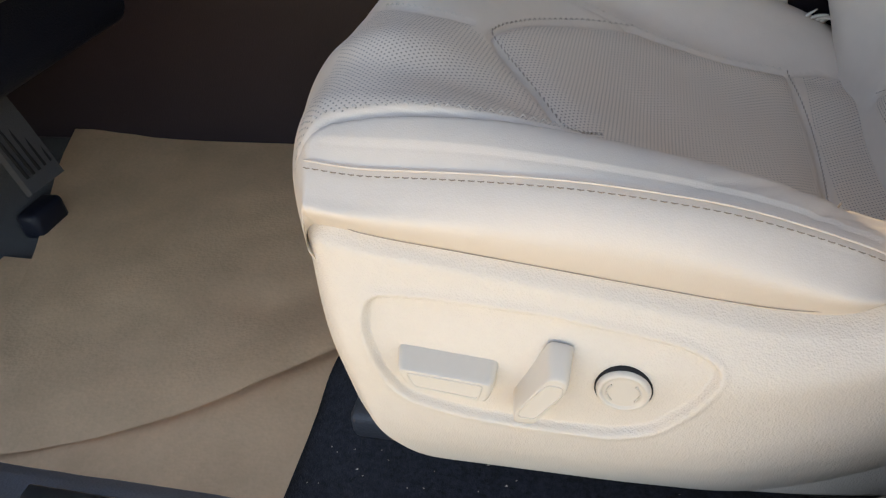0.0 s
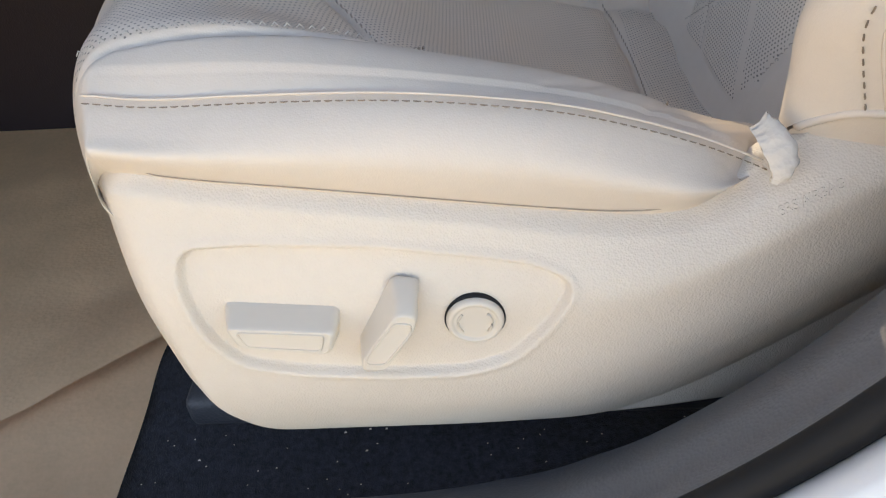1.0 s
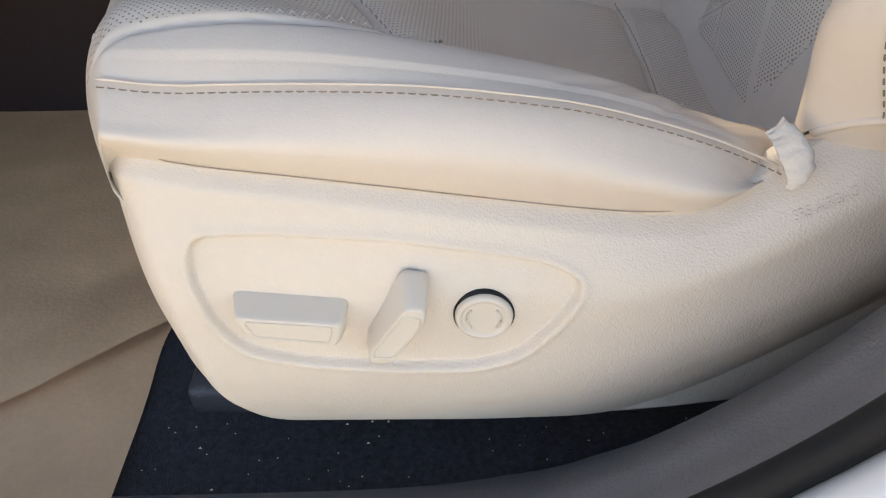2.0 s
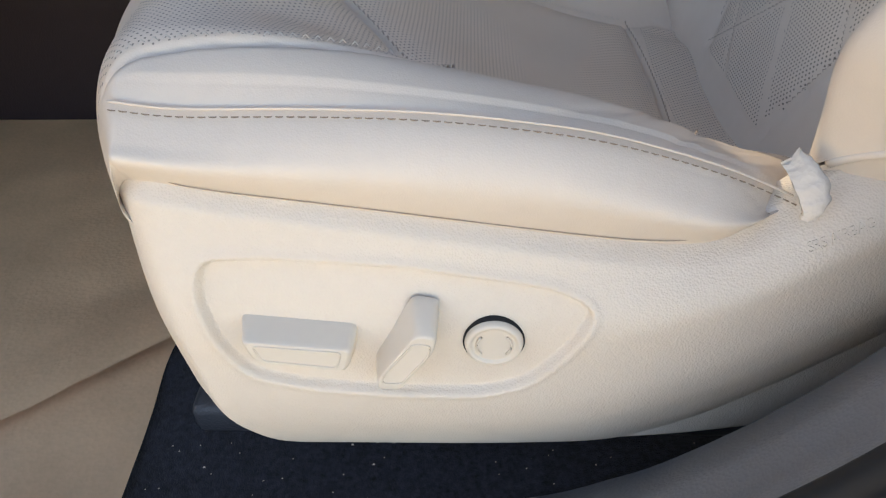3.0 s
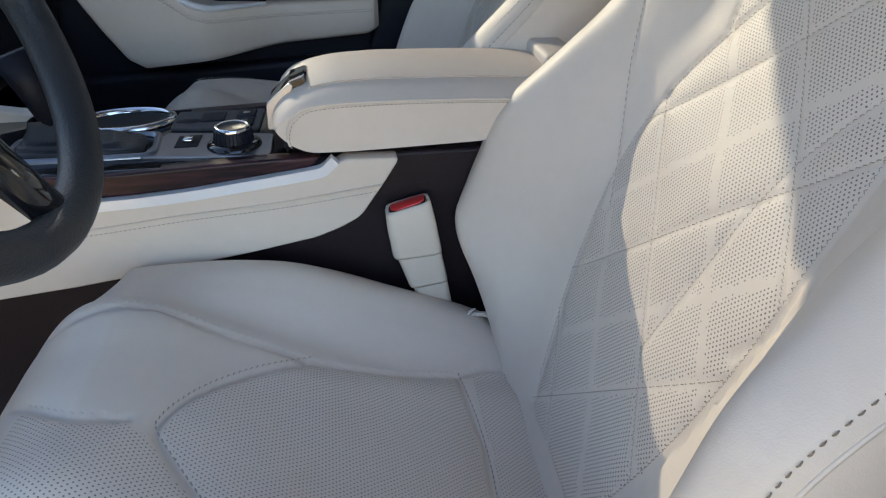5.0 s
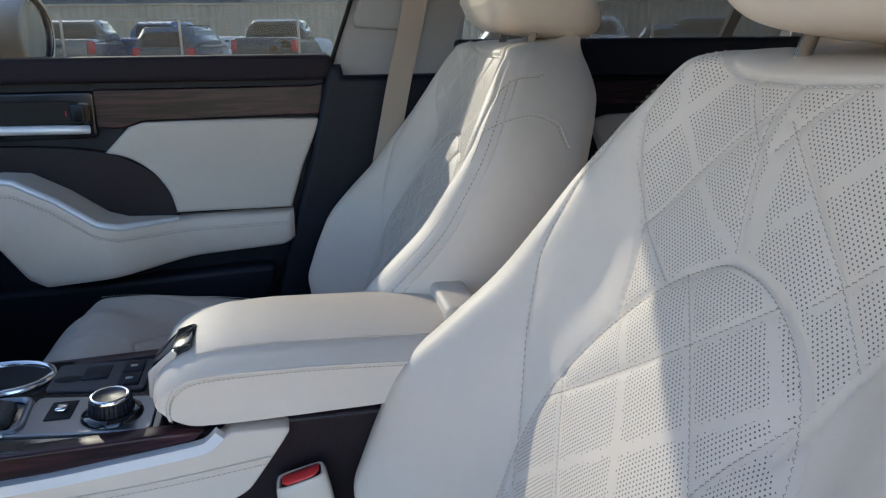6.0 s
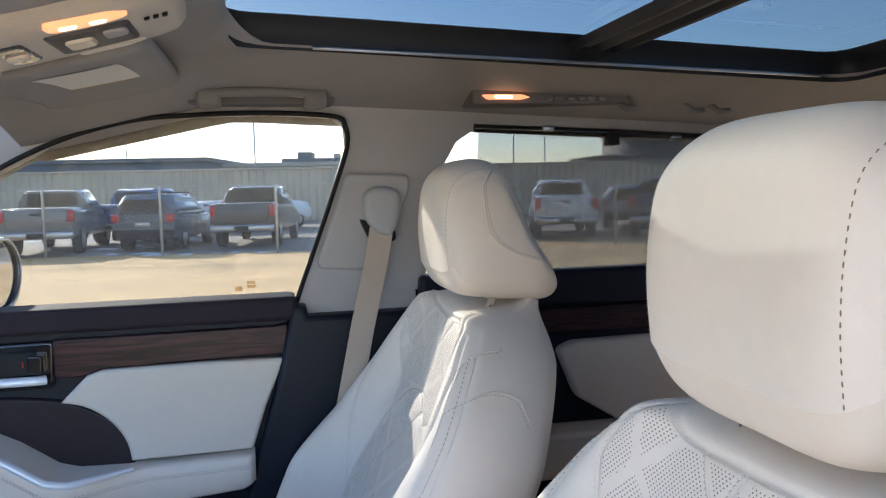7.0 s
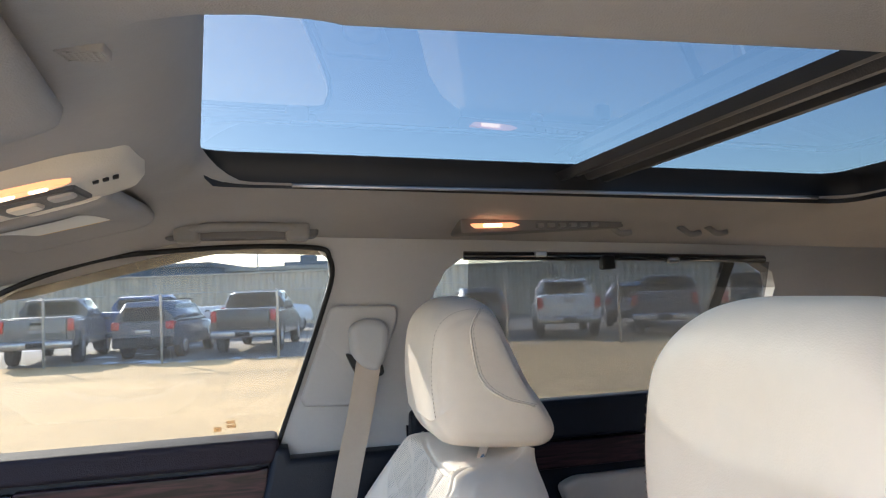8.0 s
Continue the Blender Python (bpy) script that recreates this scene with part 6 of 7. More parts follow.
def make_shield(s, yc, dx, seat):
    """The moulded side shield with its recessed switch field."""
    zbot = 0.512
    rows = []
    xr = np.linspace(-0.187, 0.46, 420)
    ts = np.linspace(0, 1, 150)
    R = 0.030
    pan_closed = PANEL + PANEL[:1]
    cols_x, cols_y, cols_z = [], [], []
    for a in np.linspace(math.pi / 2, 0, 16)[:-1]:
        # rounded front corner, running back under the cushion
        x0 = -0.187
        xx = x0 - R * math.sin(a) - 0.002
        inw = R * (1 - math.cos(a)) * 1.1
        zt = soft_table(VAL_TOP, max(-0.215, xx))
        zb = zbot + 0.065 * (min(1.25, (-0.125 - xx) / 0.085)) ** 2.2
        z = zt + (zb - zt) * ts
        y = np.array([shield_y(x0, q) for q in z]) - inw
        cols_x.append(np.full(len(ts), xx))
        cols_y.append(-y)
        cols_z.append(z)
    for x in xr:
        zt = soft_table(VAL_TOP, x)
        zb = zbot + 0.065 * (max(0.0, -0.125 - x) / 0.085) ** 2.2
        z = zt + (zb - zt) * ts
        cols_x.append(np.full(len(ts), x))
        cols_y.append(-np.array([shield_y(x, q) for q in z]))
        cols_z.append(z)
    X, Y, Z = np.array(cols_x), np.array(cols_y), np.array(cols_z)
    X = X + 0.030 * np.clip((0.735 - Z) / 0.21, 0, 1.2) ** 1.3 * np.clip((-0.135 - X) / 0.07, 0, 1) ** 1.5
    d = dist_np(X, Z, pan_closed)
    ins = inside_np(X, Z, PANEL)
    sd = np.where(ins, d, -d)
    t = np.clip((sd + 0.0014) / 0.0028, 0, 1)
    Y = Y + 0.0058 * (t * t * (3 - 2 * t)) - 0.0012 * np.exp(-((sd + 0.0035) / 0.0026) ** 2)
    P = np.stack([X + dx, yc + s * Y, Z], -1)
    # roll the upper edge inwards, and the lower edge under
    top = P[:, :1].copy()
    top[:, :, 1] += s * 0.022
    top[:, :, 2] -= 0.004
    top[:16, :, 0] += 0.012 * np.linspace(1, 0, 16)[:, None]
    bot = P[:, -1:].copy()
    bot[:, :, 1] += s * 0.03
    P = np.concatenate([top, P, bot], 1)
    sh = part("side_shield", sheet("side_shield", P), cream_plastic, seat, "cream grained plastic seat side shield")
    return sh


def make_switches(s, yc, dx, sh):
    """Three seat switches and the lettering moulded into the shield."""
    def at(x, z, out):
        return Vector((x + dx, yc + s * (-0.2942 - out), z))

    def cap(name, base, top, out, label, inset=0.0022):
        bm = bmesh.new()
        rings = []
        for poly, o, k in ((base, -0.004, 1.0), (base, 0.0, 1.0), (top, out * 0.75, 1.06), (top, out * 0.95, 1.02), (top, out, 0.95)):
            cx, cz = np.mean([p[0] for p in poly]), np.mean([p[1] for p in poly])
            sm = round_poly(poly, 0.005)
            rings.append([bm.verts.new(at(cx + (x - cx) * k, cz + (z - cz) * k, o)) for x, z in sm])
        n = len(rings[0])
        for a, b in zip(rings[:-1], rings[1:]):
            for i in range(n):
                bm.faces.new((a[i], a[(i + 1) % n], b[(i + 1) % n], b[i]))
        bm.faces.new(rings[-1])
        for f in bm.faces:
            f.smooth = len(f.verts) == 4
        bmesh.ops.recalc_face_normals(bm, faces=bm.faces)
        ob = part(name, bm, cream_smooth, sh, label)
        # fine raised rim round the front face
        cx, cz = np.mean([p[0] for p in top]), np.mean([p[1] for p in top])
        rim = [at(cx + (x - cx) * 0.82, cz + (z - cz) * 0.74, out + 0.0002) for x, z in round_poly(top, 0.004)]
        part("switch_rim", tube(rim, 0.0007, 6, closed=True), cream_smooth, sh)
        return ob

    cap("slide_switch", [(-0.149, 0.644), (-0.078, 0.637), (-0.082, 0.612), (-0.143, 0.620)], [(-0.145, 0.638), (-0.081, 0.631), (-0.086, 0.613), (-0.140, 0.621)], 0.016, "long flat slide switch")
    cap("recline_switch", [(-0.044, 0.658), (-0.028, 0.655), (-0.030, 0.640), (-0.052, 0.600), (-0.070, 0.599), (-0.069, 0.612)],
        [(-0.042, 0.646), (-0.030, 0.644), (-0.032, 0.632), (-0.053, 0.599), (-0.067, 0.599), (-0.066, 0.609)], 0.018, "slanted recline switch")
    # round lumbar dial
    cx, cz, r = 0.004, 0.624, 0.0185
    for name, rad, o0, o1, mat in (("dial_gap", r + 0.0004, -0.0040, 0.0038, rubber), ("lumbar_dial", r - 0.0006, -0.004, 0.0050, cream_smooth)):
        bm = bmesh.new()
        rings = []
        for k, o in ((1.0, o0), (1.0, o1 - 0.003), (0.96, o1 - 0.0008), (0.90, o1), (0.80, o1), (0.77, o1 - 0.0012), (0.70, o1 - 0.0014)):
            if name == "dial_gap" and k < 1.0:
                continue
            rings.append([bm.verts.new(at(cx + rad * k * math.cos(a), cz + rad * k * math.sin(a), o)) for a in np.linspace(0, 2 * math.pi, 41)[:-1]])
        for a, b in zip(rings[:-1], rings[1:]):
            for i in range(40):
                bm.faces.new((a[i], a[(i + 1) % 40], b[(i + 1) % 40], b[i]))
        bm.faces.new(rings[-1])
        for f in bm.faces:
            f.smooth = len(f.verts) == 4
        bmesh.ops.recalc_face_normals(bm, faces=bm.faces)
        part(name, bm, mat, sh)
    for k in (-1, 1):
        arc = [at(cx + k * 0.0105 * math.cos(a), cz + 0.0105 * math.sin(a), 0.0043) for a in np.linspace(-0.75, 0.75, 9)]
        part("dial_mark", tube(arc, 0.0008, 6), cream_smooth, sh)
    # moulded lettering
    cu = bpy.data.curves.new("lettering", "FONT")
    cu.body, cu.size, cu.extrude = "SRS AIRBAG", 0.0098, 0.0005
    ob = new("lettering", cu)
    dep = bpy.context.evaluated_depsgraph_get()
    me = bpy.data.meshes.new_from_object(ob.evaluated_get(dep))
    bpy.data.objects.remove(ob)
    a = Vector((0.179 + dx, yc + s * -(shield_y(0.179, 0.689) + 0.0014), 0.6850))
    b = Vector((0.212 + dx, yc + s * -(shield_y(0.212, 0.704) + 0.0014), 0.7005))
    ex = (b - a).normalized()
    upv = Vector((0, 0, 1))
    ez = (upv - ex * upv.dot(ex)).normalized()
    wid = max(v.co.x for v in me.vertices)
    k = (b - a).length / wid
    for v in me.vertices:
        p, out = a + ex * v.co.x * k + ez * v.co.y * k, v.co.z
        p.y = yc - s * (shield_y(p.x - dx, p.z) + 0.0003 + out)
        v.co = p
    part("lettering", me, cream_plastic, sh, "moulded safety lettering")


def make_seat(name, s, yc, dx, label, switches):
    seat = empty(name, label, "car seat", "front seats")
    make_cushion(s, yc, dx, seat)
    make_backrest(s, yc, dx, seat, label)
    make_headrest(s, yc - 0.008, dx + (0.0 if s > 0 else 0.016), seat)
    sh = make_shield(s, yc, dx, seat)
    # dark line of the gap under the cushion, drawn in as a thin taupe tube
    part("gap_lip", tube([(x + dx, yc - s * (0.2736 - 0.012 * smoothstep(0.10, 0.19, x) - 0.010 * smoothstep(-0.17, -0.205, x)), soft_table(VAL_TOP, x) + 0.0004) for x in np.linspace(-0.200, 0.160, 70)], 0.0004, 6), thread_mid, sh)
    part("front_cover", prism([(-0.207, 0.734), (-0.207, 0.68), (-0.186, 0.575), (-0.17, 0.575), (-0.17, 0.734)], "y", yc - 0.262, yc + 0.262, 0.006), cream_plastic, seat, "cream cover under the front of the cushion")
    if switches:
        make_switches(s, yc, dx, sh)
    # frame under the cushion, its rails and covers
    part("seat_frame", box(-0.17 + dx, 0.30 + dx, yc - 0.21, yc + 0.21, 0.50, 0.585, 0.01), black_plastic, seat)
    for k in (-0.222, 0.222):
        part("seat_rail", box(-0.235 + dx, 0.40 + dx, yc + k - 0.018, yc + k + 0.018, 0.456, 0.488, 0.008, 3), grey_plastic, seat, "grey seat rail on the carpet")
        part("rail_leg", box(-0.12 + dx, 0.25 + dx, yc + k - 0.012, yc + k + 0.012, 0.49, 0.54, 0.004), black_plastic, seat)
    # inner side cover
    rows = []
    for x in np.linspace(-0.20, 0.36, 30):
        zt = soft_table(ZRI, min(x, 0.28)) - 0.05
        rows.append([(x + dx, yc + s * (0.262 - 0.02 * (1 - f)), 0.52 + (zt - 0.52) * f) for f in np.linspace(0, 1, 6)])
    part("inner_cover", sheet("inner_cover", np.array(rows)), black_plastic, seat)
    return seat


driver_seat = make_seat("driver_seat", 1, -0.37, 0.0, "cream perforated leather driver's seat with quilted backrest and power switches", True)
passenger_seat = make_seat("passenger_seat", -1, 0.372, -0.032, "cream leather front passenger seat with quilted backrest beside the console", False)


# ---- outdoors ----
def ground_z(y):
    """The lot falls gently away from the car."""
    return -0.02 - 0.0125 * min(20.0, max(0.0, y - 2.0))


ground_rows = [-320, -160, -60, -20, -8, -2, 2, 6, 12, 17.6, 21, 26, 34, 60, 150, 320]
ground_mesh = sheet("ground", np.array([[(-320 + 640 * i / 40, y, ground_z(y)) for y in ground_rows] for i in range(41)]))
tagged(part("ground", ground_mesh, sand), "packed tan sandy ground of a dealer lot", "ground", kind="structure")
lotm = sheet("pavement", np.array([[(-60 + 15 * i, y, ground_z(y) + 0.012) for y in (21.2, 23, 25, 40, 60)] for i in range(11)]))
tagged(part("pavement", lotm, lot), "wet dark parking lot with slush", "pavement", kind="structure")
snow_mat = shader("dirty_snow", (0.72, 0.74, 0.78), 0.8, vary=0.2, scale=3)
rs = random.Random(11)
sv, sf = [], []
for k in range(110):
    x, y = rs.uniform(-16, 26), rs.choice([rs.uniform(21.1, 22.1), rs.uniform(21.1, 36)])
    rx, ry, h = rs.uniform(0.15, 0.6), rs.uniform(0.1, 0.3), rs.uniform(0.02, 0.07)
    b = len(sv)
    for q in range(9):
        a = 2 * math.pi * q / 9
        k2 = rs.uniform(0.7, 1.2)
        sv.append((x + rx * k2 * math.cos(a), y + ry * k2 * math.sin(a), ground_z(y) + 0.005))
    sv.append((x, y, ground_z(y) + h))
    sf += [(b + q, b + (q + 1) % 9, b + 9) for q in range(9)]
tagged(part("snow_patches", mesh_of("snow_patches", sv, sf), snow_mat), "patches of old snow along the fence", "snow", kind="stuff")

# the lot beyond the fence lies at a slant to the car
LOT = Matrix.Translation((-2.9, 20.8, 0)) @ pose(0, 0, 0, 0, 0, -12) @ Matrix.Translation((2.9, -20.8, 0))
for o in ("pavement", "snow_patches"):
    bpy.data.objects[o].matrix_world = LOT

# chain link fence
galv = shader("galvanised_steel", (0.55, 0.56, 0.57), 0.45, 0.6, vary=0.1)
fence = tagged(empty("fence", "galvanised chain link fence with angled posts", "fence"))
FX0, FX1, FY, FH = -24.0, 42.0, 20.8, 1.65
GZ = ground_z(20.8)
posts = [-5.56 + 3.16 * k for k in range(-5, 15)]
pm = tube([(0, 0, GZ), (0, 0, FH), (0.0, 0.0, FH + 0.02)], 0.038, 8)
am = tube([(0, 0, FH), (-0.14, -0.10, FH + 0.26)], 0.022, 6)
pm.materials.append(galv)
am.materials.append(galv)
for x in posts:
    p = new("post", pm)
    p.parent, p.location = fence, (x, FY, 0)
    a = new("post_arm", am)
    a.parent, a.location = fence, (x, FY, 0)
fence.matrix_world = LOT
part("top_rail", tube([(FX0, FY, FH - 0.02), (FX1, FY, FH - 0.02)], 0.022, 6), galv, fence)
wv, wf = [], []
step, wr = 0.085, 0.0014


def wire(p, q, r):
    b = len(wv)
    d = (Vector(q) - Vector(p)).normalized()
    s = d.cross(Vector((0, 1, 0))).normalized() * r
    u = Vector((0, r, 0))
    for e in (Vector(p), Vector(q)):
        wv.extend([e + s, e + u, e - s, e - u])
    for k in range(4):
        wf.append((b + k, b + (k + 1) % 4, b + 4 + (k + 1) % 4, b + 4 + k))


x = FX0
while x < FX1:
    wire((x, FY, GZ + 0.04), (x + FH * 0.9, FY, FH - 0.02), wr)
    wire((x, FY, FH - 0.02), (x + FH * 0.9, FY, GZ + 0.04), wr)
    x += step
for k in range(3):
    wire((FX0, FY - 0.04 - 0.03 * k, FH + 0.08 + 0.07 * k), (FX1, FY - 0.04 - 0.03 * k, FH + 0.08 + 0.07 * k), 0.006)
me = mesh_of("chain_link", wv, wf, False)
tagged(part("chain_link", me, galv, fence), kind="stuff")

# parked vehicles
tyre_mat = shader("tyre_rubber", (0.015, 0.015, 0.016), 0.8)
rim_mat = shader("alloy_rim", (0.45, 0.46, 0.48), 0.35, 0.8)
tail_mat = shader("red_tail_lamp", (0.55, 0.03, 0.03), 0.2, coat=0.5)
bump_mat = shader("steel_bumper", (0.5, 0.5, 0.52), 0.3, 0.9)
PAINT = {}


def paint(name, col, rough=0.28):
    if name not in PAINT:
        PAINT[name] = shader(name, col, rough, coat=0.6, vary=0.06)
    return PAINT[name]


def body_loft(stations, mat, parent, name, label=""):
    """A body skinned over cross sections (y, half width low, half width high, z low, z high)."""
    rings = []
    for y, wl, wh, z0, z1 in stations:
        r = min(0.10, (z1 - z0) * 0.3)
        rings.append([(-wl, y, z0), (wl, y, z0), (wl + 0.02, y, z0 + (z1 - z0) * 0.35), (wh, y, z1 - r), (wh - r, y, z1), (-wh + r, y, z1), (-wh, y, z1 - r), (-wl - 0.02, y, z0 + (z1 - z0) * 0.35)])
    bm = bmesh.new()
    vs = [[bm.verts.new(p) for p in ring] for ring in rings]
    for a, b in zip(vs[:-1], vs[1:]):
        for i in range(8):
            bm.faces.new((a[i], a[(i + 1) % 8], b[(i + 1) % 8], b[i]))
    bm.faces.new(vs[0][::-1])
    bm.faces.new(vs[-1])
    bmesh.ops.recalc_face_normals(bm, faces=bm.faces)
    bmesh.ops.bevel(bm, geom=[e for e in bm.edges if len(e.link_faces) == 2 and e.calc_face_angle(0) > 0.6], offset=0.035, segments=2, affect="EDGES", clamp_overlap=True)
    for f in bm.faces:
        f.smooth = True
    ob = part(name, bm, mat, parent, label)
    ob.data.set_sharp_from_angle(angle=radians(35))
    return ob


def wheels(car, half, ys, r=0.40):
    for y in ys:
        for s in (-1, 1):
            t = part("wheel", tube([(s * (half - 0.26), y, r), (s * (half - 0.24), y, r), (s * (half - 0.02), y, r), (s * half, y, r)], [r * 0.9, r, r, r * 0.9], 22), tyre_mat, car, "black tyre")
            part("rim", tube([(s * (half - 0.03), y, r), (s * (half + 0.006), y, r)], r * 0.60, 14), rim_mat, t)


def pickup(colour, label, bed_col=None):
    """A crew-cab pickup, its tail at y = 0, its nose towards +y, standing on z = 0."""
    car = empty("pickup_truck", label, "pickup truck", "parked vehicles")
    body_loft([(0.05, 0.96, 0.97, 0.62, 1.36), (0.12, 0.99, 0.99, 0.55, 1.38), (1.75, 1.0, 0.99, 0.52, 1.38), (1.80, 1.0, 0.97, 0.50, 1.36), (4.1, 1.0, 0.96, 0.48, 1.34), (4.25, 1.0, 0.95, 0.5, 1.32), (5.55, 0.98, 0.86, 0.5, 1.22), (5.75, 0.86, 0.74, 0.55, 1.12)], colour, car, "body")
    body_loft([(1.86, 0.94, 0.76, 1.34, 1.86), (2.1, 0.94, 0.78, 1.34, 1.93), (3.4, 0.94, 0.78, 1.34, 1.92), (4.15, 0.92, 0.55, 1.30, 1.40)], colour, car, "cab")
    part("rear_window", prism(round_poly([(-0.72, 1.42), (0.72, 1.42), (0.64, 1.80), (-0.64, 1.80)], 0.06), "y", 1.80, 1.93, 0.01), car_glass, car, "dark rear window")
    for s in (-1, 1):
        for y0, y1, top0, top1 in ((2.06, 2.78, 1.82, 1.84), (2.86, 3.75, 1.84, 1.62)):
            bm = bmesh.new()
            q = [(s * 0.957, y0, 1.42), (s * 0.957, y1, 1.42), (s * 0.86, y1 - 0.10, top1), (s * 0.83, y0 + 0.06, top0)]
            a = [bm.verts.new(p) for p in q]
            b = [bm.verts.new((p[0] - s * 0.10, p[1], p[2])) for p in q]
            bm.faces.new(a)
            bm.faces.new(b[::-1])
            for i in range(4):
                bm.faces.new((a[i], b[i], b[(i + 1) % 4], a[(i + 1) % 4]))
            bmesh.ops.recalc_face_normals(bm, faces=bm.faces)
            part("side_window", bm, car_glass, car)
        part("tail_lamp", box(s * 0.90 - 0.075, s * 0.90 + 0.085, -0.02, 0.16, 0.98, 1.32, 0.02), tail_mat, car, "red tail lamp")
        part("wheel_arch", tube([(s * 0.985, 1.05 + 0.52 * math.cos(a), 0.44 + 0.52 * math.sin(a)) for a in np.linspace(0.0, math.pi, 15)], 0.035, 6), tyre_mat, car)
    part("tailgate", box(-0.78, 0.78, -0.012, 0.06, 0.70, 1.34, 0.02), colour, car)
    part("tailgate_handle", box(-0.14, 0.14, -0.03, 0.0, 1.16, 1.24, 0.01), tyre_mat, car)
    part("bumper", box(-0.97, 0.97, -0.16, 0.06, 0.50, 0.72, 0.05), bump_mat, car, "steel rear bumper")
    part("plate_recess", box(-0.22, 0.22, -0.175, -0.1, 0.54, 0.68, 0.01), tyre_mat, car)
    wheels(car, 1.0, (1.05, 4.70))
    return car


def suv(colour, label):
    """A tall wagon, its tail at y = 0."""
    car = empty("suv", label, "car", "parked vehicles")
    body_loft([(0.0, 0.86, 0.88, 0.42, 1.08), (0.12, 0.93, 0.93, 0.38, 1.12), (3.4, 0.95, 0.92, 0.36, 1.10), (4.5, 0.92, 0.78, 0.40, 0.98), (4.75, 0.80, 0.62, 0.45, 0.86)], colour, car, "body")
    body_loft([(0.10, 0.86, 0.66, 1.05, 1.52), (0.35, 0.88, 0.70, 1.06, 1.70), (2.4, 0.88, 0.71, 1.06, 1.72), (3.5, 0.84, 0.52, 1.05, 1.16)], colour, car, "cabin")
    part("rear_window", prism(round_poly([(-0.66, 1.14), (0.66, 1.14), (0.56, 1.55), (-0.56, 1.55)], 0.06), "y", 0.09, 0.30, 0.01), car_glass, car, "dark rear window")
    for s in (-1, 1):
        bm = bmesh.new()
        q = [(s * 0.905, 0.5, 1.12), (s * 0.905, 3.0, 1.12), (s * 0.76, 2.5, 1.60), (s * 0.745, 0.62, 1.60)]
        a = [bm.verts.new(p) for p in q]
        b = [bm.verts.new((p[0] - s * 0.10, p[1], p[2])) for p in q]
        bm.faces.new(a)
        bm.faces.new(b[::-1])
        for i in range(4):
            bm.faces.new((a[i], b[i], b[(i + 1) % 4], a[(i + 1) % 4]))
        bmesh.ops.recalc_face_normals(bm, faces=bm.faces)
        part("side_window", bm, car_glass, car)
        part("tail_lamp", box(s * 0.80 - 0.12, s * 0.80 + 0.12, -0.02, 0.25, 0.88, 1.12, 0.03), tail_mat, car, "red tail lamp")
        part("roof_rail", tube([(s * 0.60, 0.5, 1.75), (s * 0.60, 2.6, 1.75)], 0.02, 6), tyre_mat, car)
    part("bumper", box(-0.88, 0.88, -0.10, 0.12, 0.36, 0.66, 0.06), tyre_mat, car)
    part("plate_recess", box(-0.22, 0.22, -0.02, 0.05, 0.76, 0.88, 0.01), bump_mat, car)
    wheels(car, 0.94, (0.95, 3.75), 0.36)
    return car


def stand(car, x, y, turn):
    car.matrix_world = pose(x, y, ground_z(y + 3) + 0.012, 0, 0, turn)


stand(pickup(paint("grey_paint", (0.19, 0.19, 0.19)), "grey crew cab pickup parked behind the fence"), -5.87, 22.0, 0)
stand(suv(paint("dark_blue_paint", (0.075, 0.10, 0.14)), "dark blue grey sport wagon parked behind the fence"), -3.15, 22.5, -13)
stand(pickup(paint("charcoal_paint", (0.055, 0.057, 0.06)), "charcoal crew cab pickup parked behind the fence"), -0.29, 22.6, -11)
stand(pickup(paint("white_paint", (0.75, 0.76, 0.77)), "white pickup in the second parked row"), -1.93, 32.2, -45)
stand(pickup(paint("bright_blue_paint", (0.06, 0.13, 0.30)), "blue pickup in the second parked row"), -4.8, 26.4, -20)
stand(suv(paint("silver_paint", (0.42, 0.43, 0.45)), "silver sport wagon parked at the row's end"), -8.6, 21.9, 8)
stand(pickup(paint("white_paint", (0.75, 0.76, 0.77)), "white crew cab pickup parked tail to the fence"), 9.65, 20.8, -19)
stand(pickup(paint("navy_paint", (0.03, 0.045, 0.09)), "navy pickup parked beside a white one"), 12.35, 19.7, -34)
stand(suv(paint("silver_paint", (0.42, 0.43, 0.45)), "silver sport wagon in the second parked row"), 13.7, 24.4, -30)
stand(suv(paint("dark_blue_paint", (0.075, 0.10, 0.14)), "dark wagon parked beside the white pickup"), 7.6, 23.4, -12)
stand(pickup(paint("charcoal_paint", (0.055, 0.057, 0.06)), "charcoal pickup parked farther along the fence"), 14.9, 18.7, -30)
stand(suv(paint("silver_paint", (0.42, 0.43, 0.45)), "silver sport wagon at the far end of the row"), 18.0, 18.6, -32)
stand(pickup(paint("grey_paint", (0.19, 0.19, 0.19)), "grey pickup parked near the lot's corner"), 22.2, 17.6, -36)

# far buildings
tan_sheet = shader("tan_corrugated_steel", (0.58, 0.50, 0.39), 0.6, vary=0.12, scale=0.6)
wall_m = empty("corrugated_wall", "long tan corrugated steel wall behind the lot", "wall")
wall_m.matrix_world = LOT
nx = 900
cvx = []
for i in range(nx + 1):
    xx = -60 + 100 * i / nx
    dd = 0.09 if i % 4 in (1, 2) else 0.0
    cvx.append((xx, 45 - dd))
P = np.array([[(a, b, z) for z in (-0.33, 1.3, 2.85)] for a, b in cvx])
o2 = part("sheet_wall", sheet("sheet_wall", P), tan_sheet, wall_m)
o2.data.shade_flat()
part("cap_rail", box(-60, 40, 44.85, 45.15, 2.8, 2.92, 0.02), tan_sheet, wall_m)
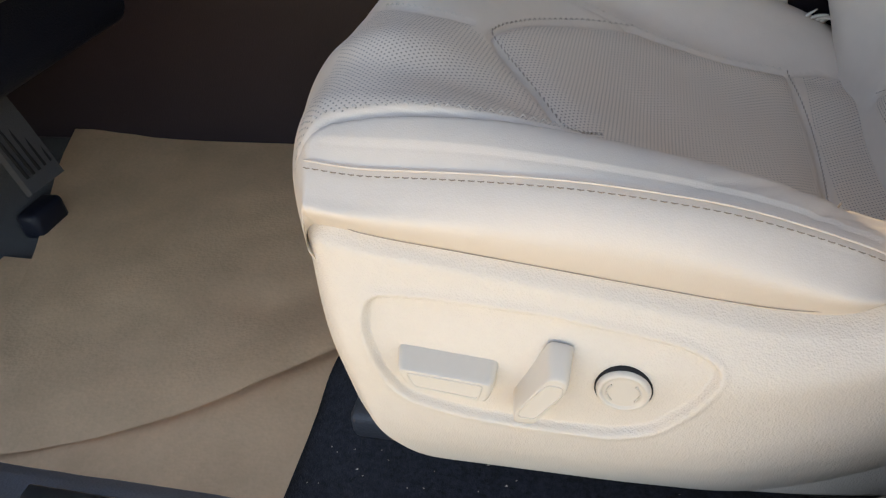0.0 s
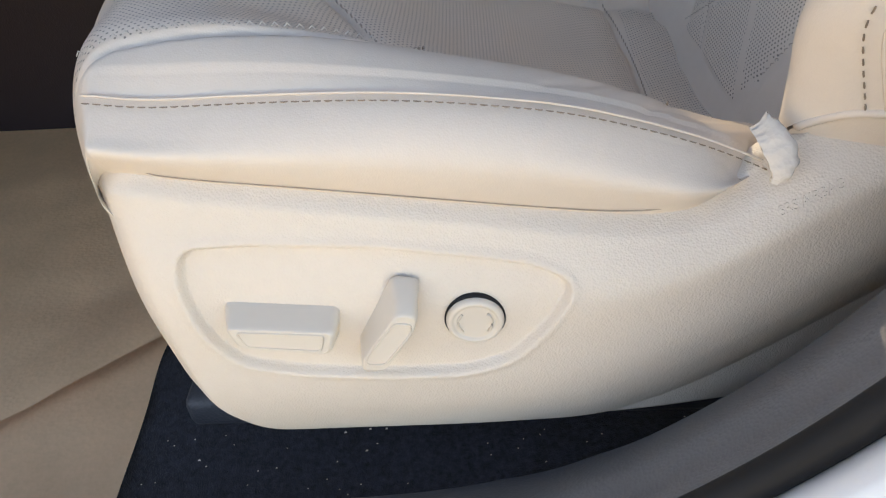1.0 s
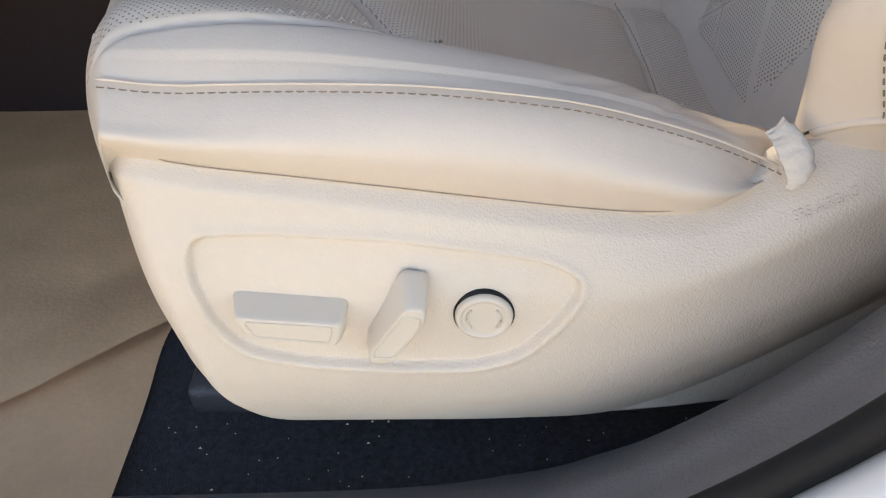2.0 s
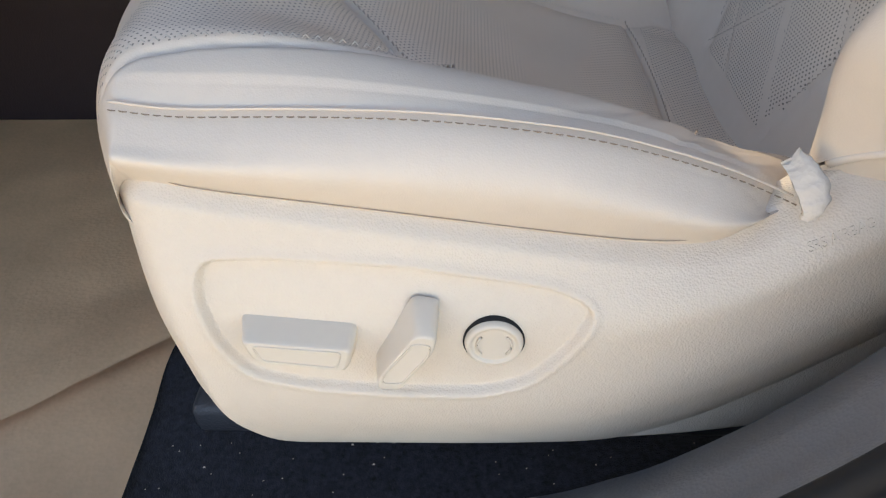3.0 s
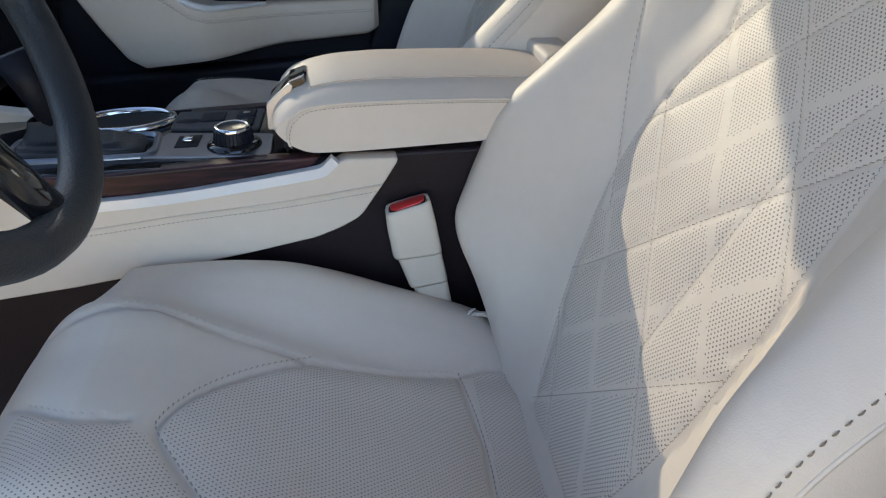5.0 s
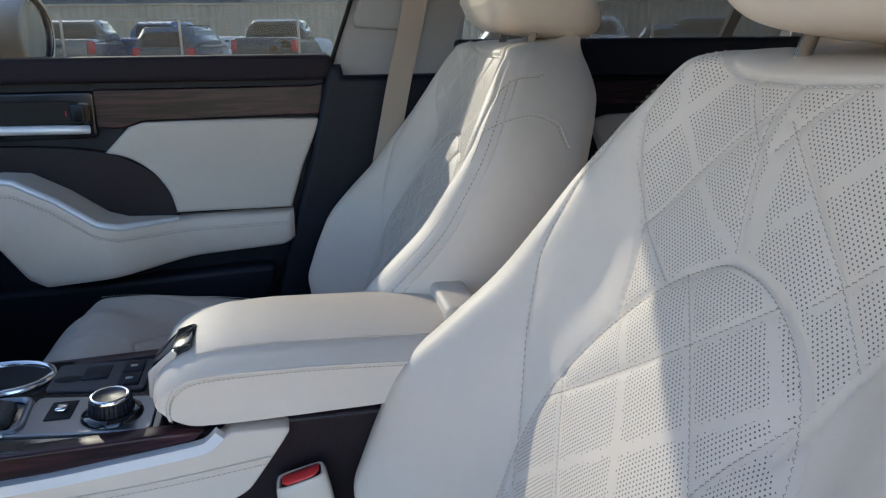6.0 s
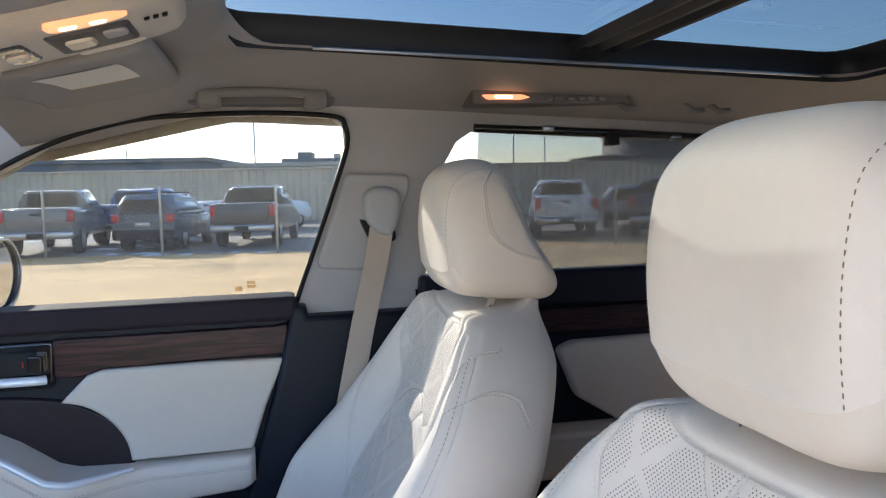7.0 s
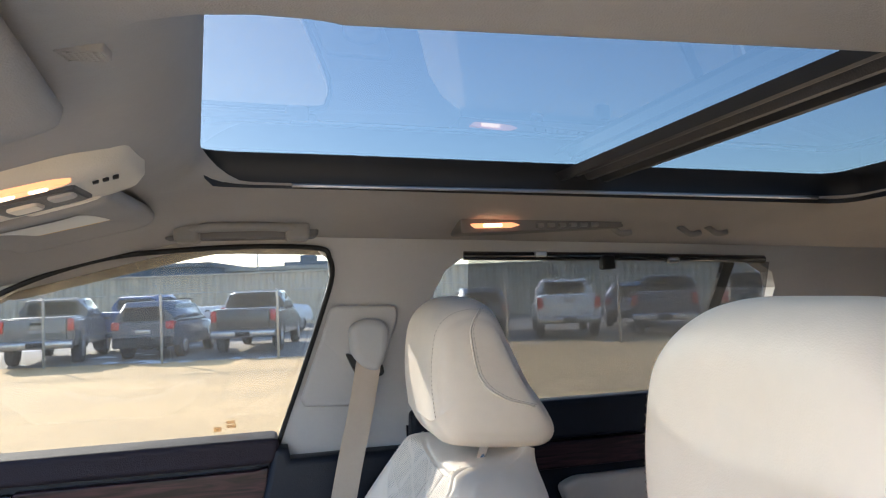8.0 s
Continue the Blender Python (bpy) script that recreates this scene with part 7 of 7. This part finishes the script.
roof_grey = shader("blue_grey_roof", (0.16, 0.18, 0.21), 0.6, vary=0.1, scale=0.4)
pale_wall = shader("pale_wall", (0.40, 0.40, 0.38), 0.8, vary=0.1, scale=0.3)


def hall(x0, x1, y0, y1, h, label, wall_mat, top_mat, bays):
    b = empty("warehouse", label, "building", "far buildings")
    b.matrix_world = LOT
    part("wall", box(x0, x1, y0, y1, -0.33, h, 0.0), wall_mat, b)
    part("roof", box(x0 - 0.2, x1 + 0.2, y0 - 0.2, y1 + 0.2, h, h + 0.35, 0.03), top_mat, b)
    for k in range(bays):
        w = (x1 - x0) / bays
        part("bay_door", box(x0 + w * (k + 0.25), x0 + w * (k + 0.75), y0 - 0.08, y0 + 0.05, -0.33, h * 0.55, 0.02), roof_grey, b)
    return b


hall(-34, -12.5, 62, 80, 4.1, "low warehouse with a dark blue grey roof", roof_grey, roof_grey, 6)
hall(-12, 2, 66, 84, 3.7, "low pale warehouse with rooftop units", pale_wall, pale_wall, 4)
hu = hall(-7.5, 3.5, 70, 84, 4.2, "pale industrial building with roof machinery", pale_wall, roof_grey, 3)
part("roof_unit", box(-6.4, -5.0, 71, 73, 4.5, 5.2, 0.05), roof_grey, hu)
part("roof_unit", box(-3.0, -2.4, 71, 72, 4.5, 5.0, 0.05), pale_wall, hu)
hall(20, 60, 70, 90, 3.2, "long low hall behind the parked trucks", pale_wall, roof_grey, 8)
tower_mat = shader("grey_tower_block", (0.22, 0.21, 0.20), 0.8, vary=0.1, scale=0.1)
glass_far = shader("far_window_band", (0.05, 0.06, 0.07), 0.2)


def tower(x0, x1, y0, h, label):
    b = empty("tower_block", label, "building", "tower blocks")
    part("wall", box(x0, x1, y0, y0 + 16, -0.33, h, 0.0), tower_mat, b)
    part("roof", box(x0 - 0.2, x1 + 0.2, y0 - 0.2, y0 + 16.2, h, h + 0.5, 0.0), tower_mat, b)
    n, m = max(2, int((x1 - x0) / 1.9)), max(2, int(h / 2.6))
    wm = None
    for i in range(n):
        for j in range(m):
            if wm is None:
                bm = box(-0.45, 0.45, -0.05, 0.05, -0.6, 0.6, 0.0)
                wm = bpy.data.meshes.new("tower_window")
                bm.to_mesh(wm)
                bm.free()
                wm.materials.append(glass_far)
            w = new("window", wm)
            w.parent, w.location = b, (x0 + (x1 - x0) * (i + 0.5) / n, y0 - 0.02, h * (j + 0.55) / m)


tower(74.5, 83.0, 150, 7.6, "grey tower block far beyond the lot")
tower(83.2, 96.0, 150, 12.6, "taller grey tower block far beyond the lot")
tower(96.5, 128.0, 150, 11.0, "wide grey tower block far beyond the lot")

# lamp poles
lp0 = empty("light_pole", "tall steel light pole beyond the fence", "light pole", "light poles")
part("pole", tube([(0, 0, -0.33), (0, 0, 8.5)], 0.07, 8), galv, lp0)
part("lamp_head", box(-0.35, 0.35, -0.12, 0.12, 8.45, 8.65, 0.03), galv, lp0)
lp0.matrix_world = pose(0.2, 62, 0)
for x, y in ((22.0, 60), (31.0, 75), (-14, 90)):
    copy_thing(lp0, pose(x, y, 0))
